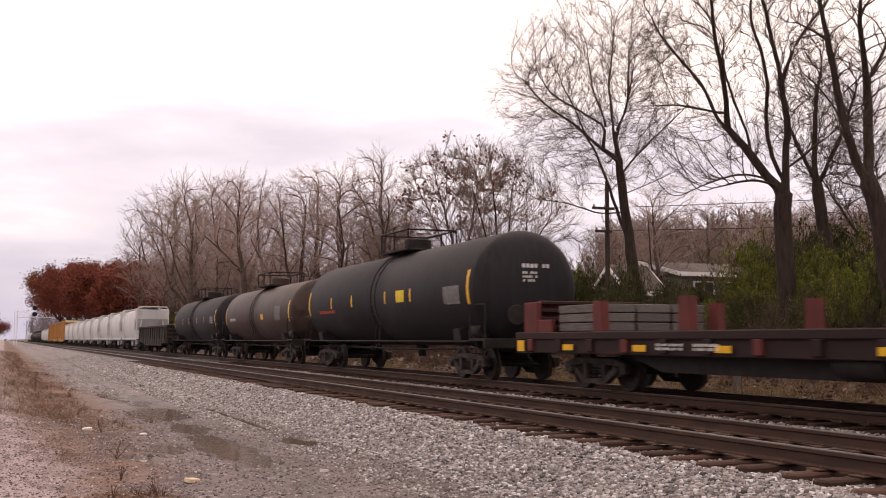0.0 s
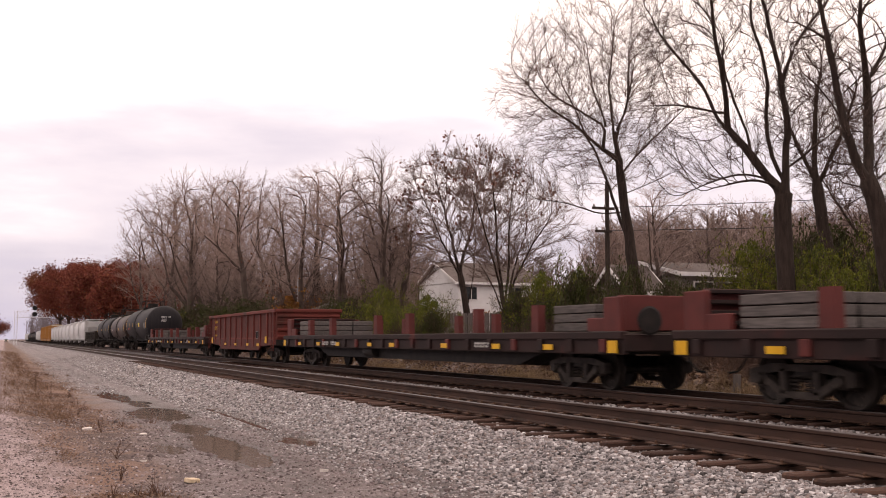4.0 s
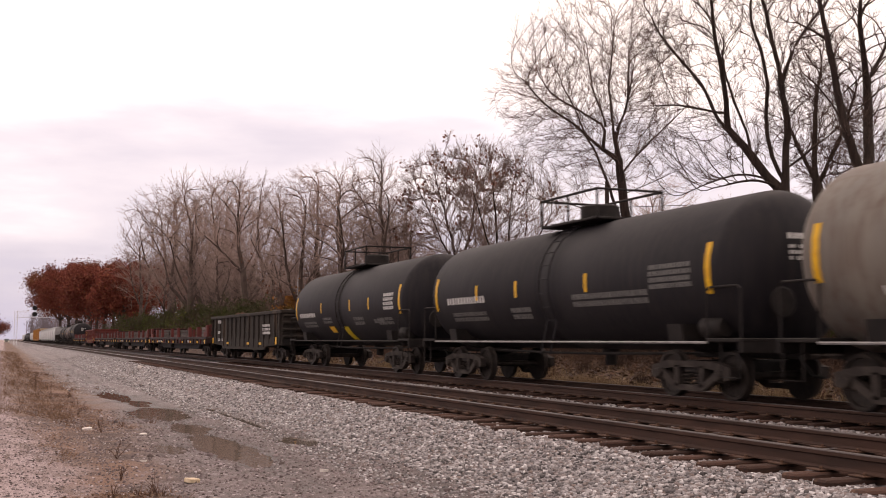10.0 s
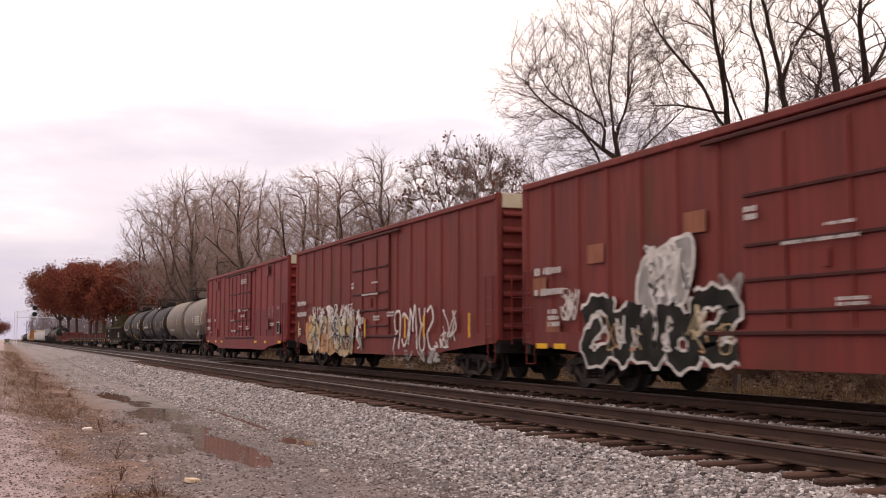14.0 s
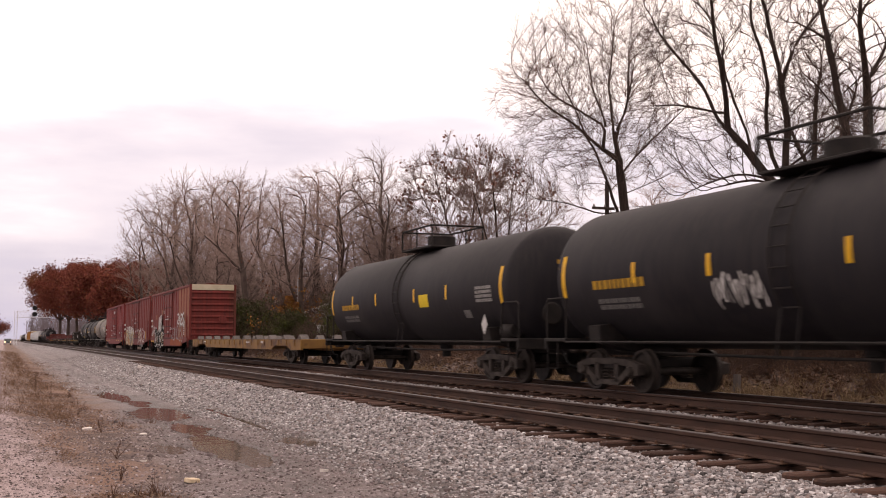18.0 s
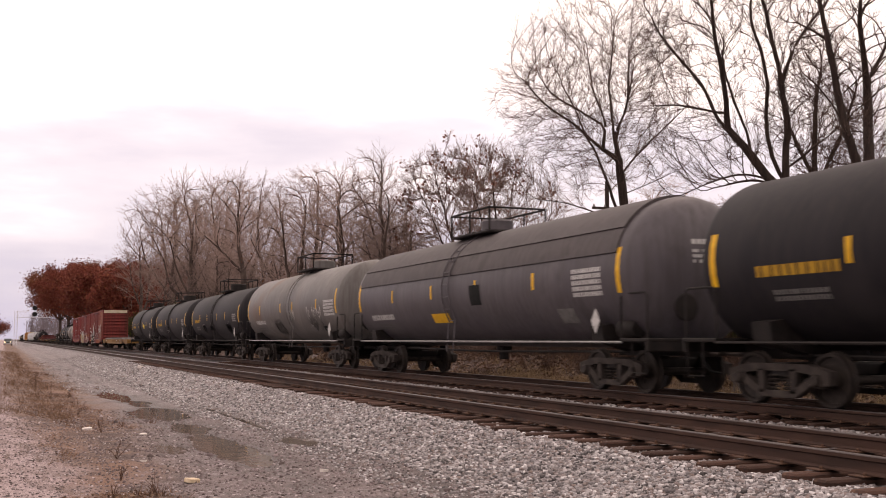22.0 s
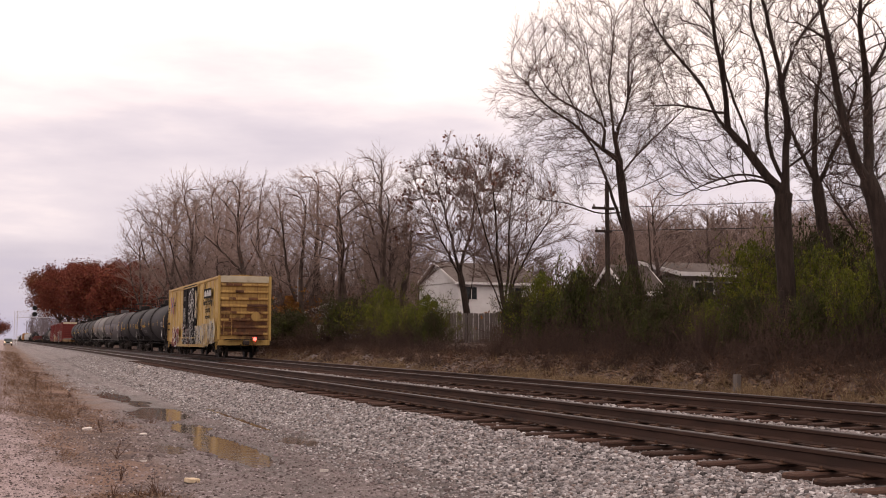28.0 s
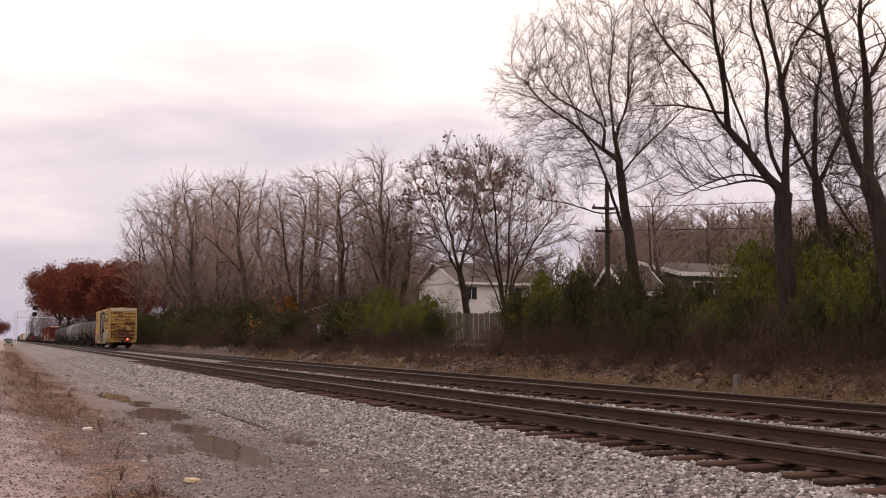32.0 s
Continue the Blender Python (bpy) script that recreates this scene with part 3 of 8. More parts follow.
# ---- trees along the far side of the line, nearest first ----
def grown(name, label, at, seed, r0, stems, masses, step=0.26, kill=0.40, tip=0.0045, twigs=(2, 0.25, 0.75), far=False, leaf=None, leaf_per=0.0, leaf_size=(0.1, 0.2), crook=0.22, rise=0.35, tones=None):
    """A bare tree grown into its crown. stems: lists of (right, up) steps seen from the road, the first from the foot, the others from where they leave it.
    masses: the crown's parts, (right, up, half width, half height, buds); branches reach out for the buds until the parts are filled."""
    rng = np.random.default_rng(seed)
    P, parent = [], []

    def turned(a, c, b):
        return np.stack([0.9235 * a + 0.3837 * c, -0.3837 * a + 0.9235 * c, b], -1)

    for k, pts in enumerate(stems):
        pts = np.asarray(pts, float)
        t = np.concatenate([[0], np.cumsum(np.linalg.norm(np.diff(pts, axis=0), axis=1))])
        n = max(3, int(t[-1] / step))
        u = np.linspace(0, t[-1], n + 1)
        a, b = np.interp(u, t, pts[:, 0]), np.interp(u, t, pts[:, 1])
        for _ in range(3):
            a[1:-1], b[1:-1] = (a[:-2] + 2 * a[1:-1] + a[2:]) / 4, (b[:-2] + 2 * b[1:-1] + b[2:]) / 4
        sway = np.cumsum(rng.normal(size=n + 1)) * 0.035 * step / 0.26
        c = (0, 0.28, -0.32, 0.16, -0.20, 0.35, -0.30, 0.22, -0.15, 0.3)[k % 10] * u + sway - sway[0]
        jog = np.cumsum(rng.normal(size=n + 1)) * 0.02 * step / 0.26
        path = turned(a + jog - jog[0], c, b)
        if not P:
            P, parent = list(path), [-1] + list(range(n))
            continue
        low = np.array(P)
        mine = int(np.argmin(np.abs(low[:, 2] - path[0, 2]) + 1.5 * np.hypot(*(low[:, :2] - path[0, :2]).T)))
        path = path + (low[mine] - path[0]) * np.linspace(1, 0, n + 1)[:, None] ** 0.5
        for i in range(1, n + 1):
            P.append(path[i])
            parent.append(mine if i == 1 else len(P) - 2)
    framework = len(P)
    buds = []
    for a, b, ra, rb, count in masses:
        q = unit(rng.normal(size=(count, 3))) * rng.random((count, 1)) ** 0.40
        buds.append(turned(a + ra * q[:, 0], ra * 0.85 * q[:, 1], b + rb * q[:, 2]))
    buds = np.concatenate(buds)
    buds = buds[buds[:, 2] > 1.2]
    spare = 1 + len(buds) // 30
    P = np.array(P)
    way = np.array([unit(P[i] - P[max(parent[i], 0)]) for i in range(len(P))])
    way[0] = (0, 0, 1)
    used = np.zeros(len(P), int)
    heart = turned(np.array(masses[0][0] * 0.5), np.array(0.0), np.array(min(m[1] - 0.9 * m[3] for m in masses)))
    can = np.arange(len(P))[P[:, 2] > P[:, 2].max() * 0.22]
    gap = np.linalg.norm(buds[:, None] - P[None, can], axis=2)
    near, dist = can[np.argmin(gap, 1)], gap.min(1)
    for _ in range(110):
        live = dist > kill
        buds, near, dist = buds[live], near[live], dist[live]
        if len(buds) < spare:
            break
        pull, hits = np.zeros((len(P), 3)), np.zeros(len(P))
        np.add.at(pull, near, unit(buds - P[near]))
        np.add.at(hits, near, 1)
        grow = np.nonzero((hits > 0) & (used < 3))[0]
        if not len(grow):
            break
        d = unit(pull[grow] / hits[grow, None] + 1.1 * way[grow] + rise * unit(P[grow] - heart) + crook * rng.normal(size=(len(grow), 3)))
        fresh = P[grow] + step * d * rng.uniform(0.8, 1.2, (len(grow), 1))
        used[grow] += 1
        k0 = len(P)
        P, way, used = np.concatenate([P, fresh]), np.concatenate([way, d]), np.concatenate([used, np.zeros(len(fresh), int)])
        parent.extend(int(g) for g in grow)
        gap = np.linalg.norm(buds[:, None] - fresh[None], axis=2)
        j = np.argmin(gap, 1)
        closer = gap[np.arange(len(buds)), j] < dist
        near[closer], dist[closer] = k0 + j[closer], gap[np.arange(len(buds)), j][closer]
        full = used[near] >= 3
        if full.any():
            open_ = np.nonzero(used < 3)[0][-1500:]
            gap = np.linalg.norm(buds[full][:, None] - P[None, open_], axis=2)
            near[full], dist[full] = open_[np.argmin(gap, 1)], gap.min(1)
    # The trunk is as thick as what it carries.
    n = len(P)
    load, kids = np.ones(n), [[] for _ in range(n)]
    for i in range(n - 1, 0, -1):
        load[parent[i]] += load[i]
        kids[parent[i]].append(i)
    R = tip + (r0 - tip) * (load / load[0]) ** 0.60
    R *= 1 + 0.30 * (load / load[0]) ** 2
    R[0] *= 1.25
    sets, starts = {}, [(0, None)]
    while starts:
        i, stem = starts.pop()
        line, thick = ([] if stem is None else [P[stem]]), ([] if stem is None else [min(R[stem], R[i] * 1.25)])
        while True:
            line.append(P[i])
            thick.append(R[i])
            order = sorted(kids[i], key=lambda c: -load[c])
            starts.extend((c, i) for c in order[1:])
            if not order:
                break
            i = order[0]
        m = next((c for c in (3, 6, 12, 24) if len(line) <= c), 40)
        u, v = np.linspace(0, 1, len(line)), np.linspace(0, 1, m)
        line = np.array(line)
        key = (m, thick[0] > 4 * tip)
        sets.setdefault(key, []).append((np.stack([np.interp(v, u, line[:, c]) for c in range(3)], 1), np.interp(v, u, thick)))
    packed = {k: (np.stack([p for p, _ in v]), np.stack([r for _, r in v])) for k, v in sets.items()}
    # Twigs on all young wood.
    young = np.arange(framework, n)
    young = np.repeat(young[R[young] < 5 * tip], twigs[0])
    side = unit(np.cross(way[young], rng.normal(size=(len(young), 3))))
    out = way[young] + side * rng.uniform(0.25, 0.8, (len(young), 1)) + 0.7 * unit(P[young] - heart)
    A = shoots(rng, P[young], out, rng.uniform(twigs[1], twigs[2], len(young)), np.full(len(young), tip * 0.85), np.full(len(young), tip * 0.6), 3, 0.13, 0.05)
    B = offshoots(rng, *A, 2, 0.25, 40, 0.55, 2, 0.12, 0.03, 0.85, tip * 0.62)
    root = thing(name, label, "tree", at=pose(at[0], at[1], float(ground_z(*at)) - 0.1))
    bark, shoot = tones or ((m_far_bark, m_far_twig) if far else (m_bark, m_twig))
    thick = [k for k in packed if k[1]]
    thin = [k for k in packed if not k[1]]
    new("trunk", sheet("trunk", *tubes([packed[k] for k in thick], [9 if k[0] >= 24 else 5 for k in thick]), bark, smooth=True)).parent = root
    new("crown", sheet("crown", *tubes([packed[k] for k in thin] + [A, B], [3] * (len(thin) + 2)), shoot)).parent = root
    if leaf:
        pick = A[0][(rng.random(len(A[0])) < leaf_per * np.clip((A[0][:, 0, 2] / P[:, 2].max() - 0.45) * 3, 0.05, 1)) & (ripple(A[0][:, 0, 0] + A[0][:, 0, 1], A[0][:, 0, 2], 1.1, seed) > 0.5)]
        new("foliage", sheet("foliage", *leaves(rng, pick, 2, *leaf_size, leaf_size[0], 0.6), leaf)).parent = root
    return root


grown("bare_tree", "tall bare ash with a broad fan of fine twigs", (21.8, 33.4), 12, 0.165,
      [[(0, 0), (-0.2, 2.9), (-0.37, 4.6), (-0.6, 5.85), (-0.73, 7.35), (-0.9, 8.0), (-0.98, 9.3), (-1.0, 10.0), (-0.85, 10.8), (-0.77, 12.2)],
       [(-0.34, 3.7), (-0.72, 5.0), (-1.0, 6.1), (-1.25, 7.15), (-1.45, 7.7), (-1.8, 8.35), (-2.05, 9.1), (-2.4, 10.0), (-2.7, 11.0)],
       [(-1.3, 7.05), (-1.85, 7.35), (-2.3, 7.7), (-2.9, 8.35), (-3.75, 8.8), (-4.3, 9.4), (-4.7, 10.0)], [(-1.2, 7.45), (-1.05, 8.35), (-1.2, 9.1), (-1.6, 10.0), (-1.8, 11.5)],
       [(-0.53, 6.5), (-0.15, 7.15), (0.5, 7.8), (1.15, 8.45), (1.7, 9.0)], [(-0.75, 7.7), (-0.3, 8.9), (0.05, 10.2), (0.35, 11.7)], [(-0.43, 5.75), (0.05, 5.95), (0.7, 6.2), (1.65, 6.7)],
       [(-0.72, 5.05), (-1.7, 5.0), (-2.1, 5.2), (-2.7, 5.45), (-3.7, 5.65)], [(-0.9, 8.0), (-0.6, 8.65), (-0.45, 9.5), (-0.36, 11.0)], [(-1.75, 8.3), (-2.7, 9.1), (-3.55, 9.75), (-3.85, 10.85)]],
      [(-1.75, 10.0, 3.45, 3.5, 2100), (-1.6, 7.1, 3.3, 1.5, 380), (0.25, 10.8, 1.9, 2.8, 800)], step=0.22, kill=0.28, tip=0.0047, twigs=(2, 0.22, 0.60), crook=0.12, rise=0.35)
grown("bare_tree", "large dark bare tree with several tall steep limbs", (19.4, 22.5), 24, 0.185,
      [[(0, 0), (-0.04, 2.3), (-0.04, 3.5), (0, 4.3), (0.16, 5.2), (0.26, 6.0), (0.18, 6.95), (0.1, 7.9), (-0.05, 8.7), (-0.18, 9.5), (-0.35, 10.4), (-0.43, 12.4)],
       [(-0.05, 4.4), (-0.46, 4.9), (-0.75, 5.55), (-1.1, 6.0), (-1.37, 6.4), (-1.6, 6.7), (-1.85, 7.6), (-2.25, 8.2), (-2.75, 9.0), (-3.2, 9.8), (-3.5, 10.6)],
       [(-1.35, 6.4), (-1.4, 7.1), (-1.55, 7.6), (-1.83, 8.8), (-2.0, 9.8), (-2.1, 11.1)], [(-0.08, 4.7), (-0.44, 5.5), (-0.55, 6.3), (-0.44, 7.4), (-0.5, 8.4), (-0.7, 9.0), (-0.72, 9.8), (-0.53, 11.1)],
       [(0.19, 5.1), (0.63, 5.45), (1.1, 5.9), (1.5, 6.1), (1.6, 6.7)], [(-0.28, 4.85), (-0.9, 5.15), (-1.5, 5.0), (-2.15, 4.75), (-2.6, 4.5)], [(-0.2, 4.4), (-0.93, 4.65), (-1.55, 4.5), (-2.3, 4.4)],
       [(-1.5, 6.6), (-2.1, 6.7), (-2.7, 6.95), (-3.2, 6.95)], [(0.15, 7.6), (0.44, 8.5), (0.9, 9.15), (1.2, 9.8)], [(-0.75, 5.6), (-0.88, 6.6), (-1.15, 7.6), (-1.3, 8.8)]],
      [(-1.75, 9.4, 2.4, 2.9, 1000), (0.13, 9.8, 1.7, 2.4, 520), (-2.0, 5.9, 2.1, 1.2, 420), (0.66, 6.5, 1.1, 1.3, 340)], step=0.22, kill=0.28, tip=0.0042, twigs=(2, 0.2, 0.62), crook=0.26, rise=0.35)
grown("bare_tree", "leaning bare tree with a long dark trunk", (18.9, 18.3), 37, 0.17,
      [[(0, 0), (-0.2, 1.8), (-0.3, 2.7), (-0.44, 3.8), (-0.53, 4.15), (-0.84, 4.75), (-1.0, 5.4), (-1.12, 6.2), (-1.23, 6.9), (-1.37, 7.7), (-1.5, 8.25), (-1.6, 9.05), (-1.7, 10.8)],
       [(-0.53, 4.15), (-0.37, 5.0), (-0.3, 5.8), (-0.24, 6.75), (0, 7.1), (0.3, 7.55), (0.6, 8.5)], [(-0.26, 6.6), (-0.43, 7.15), (-0.6, 7.7), (-0.76, 8.25), (-0.8, 9.3)],
       [(-1.0, 5.5), (-1.26, 5.95), (-1.5, 6.35), (-1.7, 6.6), (-1.95, 6.8)], [(-0.74, 4.0), (-1.2, 4.15), (-1.55, 4.2)], [(-0.6, 4.0), (-1.0, 3.75), (-1.45, 3.45)], [(-1.36, 7.6), (-1.65, 7.85), (-2.2, 7.95)]],
      [(-0.4, 7.8, 1.3, 2.4, 420), (-1.6, 8.2, 0.9, 1.7, 190), (-0.76, 5.0, 0.9, 1.1, 110)], step=0.20, kill=0.28, tip=0.0040, twigs=(2, 0.2, 0.5), crook=0.30)
grown("bare_tree", "dense twisted bare tree standing among green shrubs", (22.6, 24.3), 41, 0.14,
      [[(0, 0), (-0.2, 3.6), (-0.35, 4.8), (-0.45, 5.9), (-0.37, 7.25), (-0.2, 8.5)], [(-0.37, 4.9), (-0.7, 5.9), (-0.9, 6.75), (-1.0, 7.95)], [(-0.37, 4.9), (0.05, 5.9), (0.43, 6.9), (0.63, 7.95)]],
      [(-0.25, 7.2, 1.55, 2.4, 1300)], step=0.22, kill=0.25, tip=0.0058, twigs=(2, 0.2, 0.5), crook=0.42)
grown("bare_tree", "low bushy bare tree with dense dark twigs", (26.2, 26.0), 47, 0.11,
      [[(0, 0), (0.1, 2.5), (-0.2, 4.4), (-0.4, 7.0)], [(0.1, 2.4), (-0.9, 4.2), (-1.7, 5.8)], [(0.1, 2.6), (1.0, 4.3), (1.8, 6.0)]],
      [(0.1, 5.6, 2.6, 2.5, 1300)], step=0.26, kill=0.30, tip=0.0065, twigs=(2, 0.25, 0.6), crook=0.4)
grown("bare_tree", "slender bare tree behind the bushes", (26.4, 22.6), 43, 0.16, [[(0, 0), (0.1, 2.5), (0.0, 5.0), (0.2, 8.0)], [(0.1, 2.8), (-0.7, 4.6), (-1.1, 6.4)], [(0.1, 3.2), (0.8, 4.8), (1.3, 6.6)]],
      [(0.1, 6.4, 2.0, 2.7, 600)], step=0.28, kill=0.36, tip=0.006, twigs=(2, 0.25, 0.6), crook=0.3)
grown("fruit_tree", "many-stemmed tree holding a few dry brown leaves", (24.0, 49.2), 54, 0.15,
      [[(0, 0), (-0.1, 2.6), (-0.3, 5.0), (-0.45, 7.35), (-0.7, 9.4)], [(0, 1.0), (0.57, 4.1), (1.17, 6.2), (1.35, 8.5)], [(0, 1.0), (-0.76, 4.1), (-1.5, 6.2), (-2.05, 8.3)], [(-0.09, 1.6), (0.28, 5.0), (0.3, 7.35), (0.6, 9.4)],
       [(0, 1.2), (0.3, 3.0), (1.3, 5.0), (2.4, 6.8)], [(0, 1.2), (-0.5, 3.0), (-1.5, 4.6), (-2.4, 6.4)]],
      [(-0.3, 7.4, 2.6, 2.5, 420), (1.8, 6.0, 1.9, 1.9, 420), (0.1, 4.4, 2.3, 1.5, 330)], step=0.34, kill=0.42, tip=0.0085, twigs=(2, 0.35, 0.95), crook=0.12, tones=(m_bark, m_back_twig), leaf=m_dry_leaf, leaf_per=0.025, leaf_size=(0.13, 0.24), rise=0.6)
grown("fruit_tree", "forked tree with clusters of dry reddish leaves near a white house", (25.3, 57.2), 59, 0.16,
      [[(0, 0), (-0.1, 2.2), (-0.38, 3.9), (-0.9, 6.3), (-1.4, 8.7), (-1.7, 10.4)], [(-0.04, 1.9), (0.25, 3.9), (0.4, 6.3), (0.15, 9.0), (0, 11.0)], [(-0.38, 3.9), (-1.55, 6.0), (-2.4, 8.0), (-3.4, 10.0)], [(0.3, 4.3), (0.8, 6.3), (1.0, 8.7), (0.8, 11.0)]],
      [(-0.9, 8.8, 3.2, 2.8, 430), (0.8, 9.4, 2.1, 2.4, 260), (-1.2, 6.0, 2.6, 1.9, 260)], step=0.38, kill=0.48, tip=0.0095, twigs=(2, 0.35, 0.9), crook=0.12, tones=(m_bark, m_back_twig), leaf=m_dry_leaf, leaf_per=0.07, leaf_size=(0.15, 0.30), rise=0.6)

# The wood further along: six trees that differ, then copies of them.
FORMS = ((0.30, [[(0, 0), (0.2, 3), (0.1, 6), (0.4, 9), (0.3, 13)], [(0.2, 3.4), (-1.2, 5.4), (-2.6, 7.2), (-3.6, 10)], [(0.1, 4.6), (1.6, 6.6), (2.8, 9.4)], [(0.1, 6), (-1, 8.2), (-1.4, 11.6)]], [(-0.2, 9.4, 4.2, 4.4, 700)]),
         (0.26, [[(0, 0), (-0.3, 3), (-0.2, 6), (-0.6, 12)], [(-0.3, 2.4), (1.0, 5.4), (1.6, 9), (2.2, 11.6)], [(-0.3, 4), (-1.8, 6.6), (-2.8, 9.6)]], [(0, 9.2, 3.6, 4.4, 620)]),
         (0.28, [[(0, 0), (0.1, 4), (0, 8), (0.2, 15)], [(0.1, 5.5), (1.2, 8), (1.6, 11.6)], [(0.1, 4.8), (-1.2, 7.4), (-1.7, 11)], [(0, 8), (0.8, 11)]], [(0, 10.4, 2.7, 4.6, 620)]),
         (0.27, [[(0, 0), (0.3, 2.2), (0.9, 5), (1.2, 8.4), (1.8, 11)], [(0.2, 1.8), (-1, 4.6), (-2.4, 7.4), (-3, 10)], [(0.6, 3.6), (2.2, 6), (3.8, 8)], [(-1, 4.6), (-0.6, 7.6), (-0.2, 10.6)]], [(0.1, 8.2, 4.4, 3.7, 700)]),
         (0.24, [[(0, 0), (-0.1, 4), (0.2, 8), (0, 13.4)], [(0, 5), (-1.4, 7), (-2.2, 9.6)], [(0.1, 6), (1.4, 8.2), (2.2, 10.8)]], [(0, 9.6, 3.0, 4.0, 560)]),
         (0.27, [[(0, 0), (0.2, 2.6), (-0.2, 5.4), (-0.8, 8), (-0.6, 12.4)], [(0.1, 3.2), (1.4, 5.2), (2.0, 8.2), (3.2, 10.6)], [(-0.2, 5.4), (-2, 7.4), (-3.4, 8.6)], [(1.4, 5.2), (1.0, 8.4), (1.2, 11.4)]], [(0, 9.0, 3.9, 3.9, 660)]))
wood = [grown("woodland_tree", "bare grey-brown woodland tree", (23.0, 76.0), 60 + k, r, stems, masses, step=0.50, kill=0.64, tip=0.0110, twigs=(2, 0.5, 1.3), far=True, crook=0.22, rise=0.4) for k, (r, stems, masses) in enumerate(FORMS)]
# How high the wood stands along the line.
STAND_Y = [55, 60, 75, 90, 110, 140, 170, 200, 250, 300]
STAND_H = [11.4, 12.6, 13.2, 14.4, 17.0, 20.8, 21.6, 19.6, 18.0, 19.0]
tall_of = [max(v.co.z for part_ in t.children for v in part_.data.vertices) for t in wood]


def stand(kind, x, y, turn, high):
    """Sets one of the six forms, or a copy of it, to a height."""
    if kind not in stood:
        stood.append(kind)
        ob = wood[kind]
        ob.matrix_basis = pose(x, y, float(ground_z(x, y)) - 0.1, 0, 0, turn)
    else:
        ob = copy_thing(wood[kind], pose(x, y, float(ground_z(x, y)) - 0.1, 0, 0, turn))
    k = high / tall_of[kind]
    ob.scale = (k, k, k)
    return ob


stood = []
# The trees whose crowns stand out against the sky.
for x, y, kind, high, turn in ((22, 187.6, 1, 20.5, 40), (22, 157.0, 0, 23.8, 0), (23, 130.2, 3, 22.4, 180), (22, 104.9, 5, 18.2, 10), (24, 99.4, 4, 15.0, 60), (21, 80.4, 1, 13.7, 200), (24, 85.4, 4, 15.4, 300), (23, 74.2, 0, 13.8, 120),
                               (22, 64.3, 2, 13.5, 70), (25, 67.1, 5, 10.9, 250), (26, 79.4, 2, 12.6, 20), (26, 135.0, 4, 20.2, 130), (20, 124.3, 2, 17.5, 330), (24, 118.0, 1, 18.8, 290), (23, 145.0, 5, 21.4, 160)):
    stand(kind, x, y, turn, high)
spots = random.Random(17)
for k in range(26):
    y = 66 + 110 * (k / 26) ** 1.2 + spots.uniform(-3, 3)
    depth = spots.choice((21, 24, 28, 33))
    if y / depth < 2.75:
        depth = y / 2.75
    high = spots.uniform(0.48, 0.72) * np.interp(y * 22 / depth, STAND_Y, STAND_H) * depth / 22
    stand(k % 6, depth + spots.uniform(-1.2, 0.4), y, spots.uniform(0, 360), high)
# Trees of the gardens behind the bank.
for x, y, kind, h in ((30, 44, 1, 0.58), (34, 40, 3, 0.55), (38, 37, 0, 0.55), (36, 48, 4, 0.55), (42, 46, 5, 0.58), (44, 56, 1, 0.66), (40, 64, 3, 0.68), (34, 30, 5, 0.46), (30, 24, 1, 0.46), (36, 26, 0, 0.5), (46, 40, 4, 0.6),
                      (32, 27, 3, 0.46), (35, 33, 1, 0.5), (38, 31, 4, 0.48), (40, 42, 0, 0.5), (42, 38, 5, 0.5), (45, 51, 3, 0.6), (48, 56, 0, 0.62), (43, 50, 4, 0.55), (37, 54, 5, 0.46), (39, 59, 0, 0.5), (44, 66, 1, 0.6),
                      (34, 36, 4, 0.42), (30, 20, 0, 0.44), (36, 22, 1, 0.46), (33, 24, 5, 0.44), (40, 33, 0, 0.5), (46, 46, 1, 0.56), (48, 70, 0, 0.72), (52, 82, 5, 0.76), (45, 92, 1, 0.76), (40, 100, 3, 0.8), (50, 60, 4, 0.68)):
    stand(kind, x, y, x * 37 % 360, h * tall_of[kind])
for t in [o for o in bpy.data.objects if o.name.startswith("woodland_tree") and not o.parent]:
    tagged(t, group="trees of the wood")


# Oaks far along the line still hold their russet leaves.
def oak(at, seed, height, spread, label, leaf):
    rng = np.random.default_rng(seed)
    root = thing("oak_tree", label, "tree", "oaks far along the line", at=pose(at[0], at[1], float(ground_z(*at))))
    T = shoots(rng, np.array([[0, 0, -0.2]]), np.array([[0, 0, 1.0]]), np.array([height * 0.45]), np.array([0.5]), np.array([0.32]), 5, 0.03, 0.02)
    n = 7
    az = np.arange(n) * 2 * math.pi / n + rng.random(n)
    way = np.stack([np.cos(az) * 0.75, np.sin(az) * 0.75, 0.5 + rng.random(n)], 1)
    L = shoots(rng, np.repeat(T[0][:, 3], n, 0), way, np.full(n, height * 0.62), np.full(n, 0.22), np.full(n, 0.04), 6, 0.12, 0.08)
    A = offshoots(rng, *L, 7, 0.2, 48, 0.5, 4, 0.14, 0.05, 0.5, 0.03)
    B = offshoots(rng, *A, 6, 0.2, 48, 0.5, 3, 0.16, 0.02, 0.5, 0.02)
    new("trunk", sheet("trunk", *tubes([T, L, A], (8, 5, 3)), m_far_bark)).parent = root
    new("crown", sheet("crown", *leaves(rng, B[0], 34, 0.28, 0.62, 0.95), leaf)).parent = root
    return root


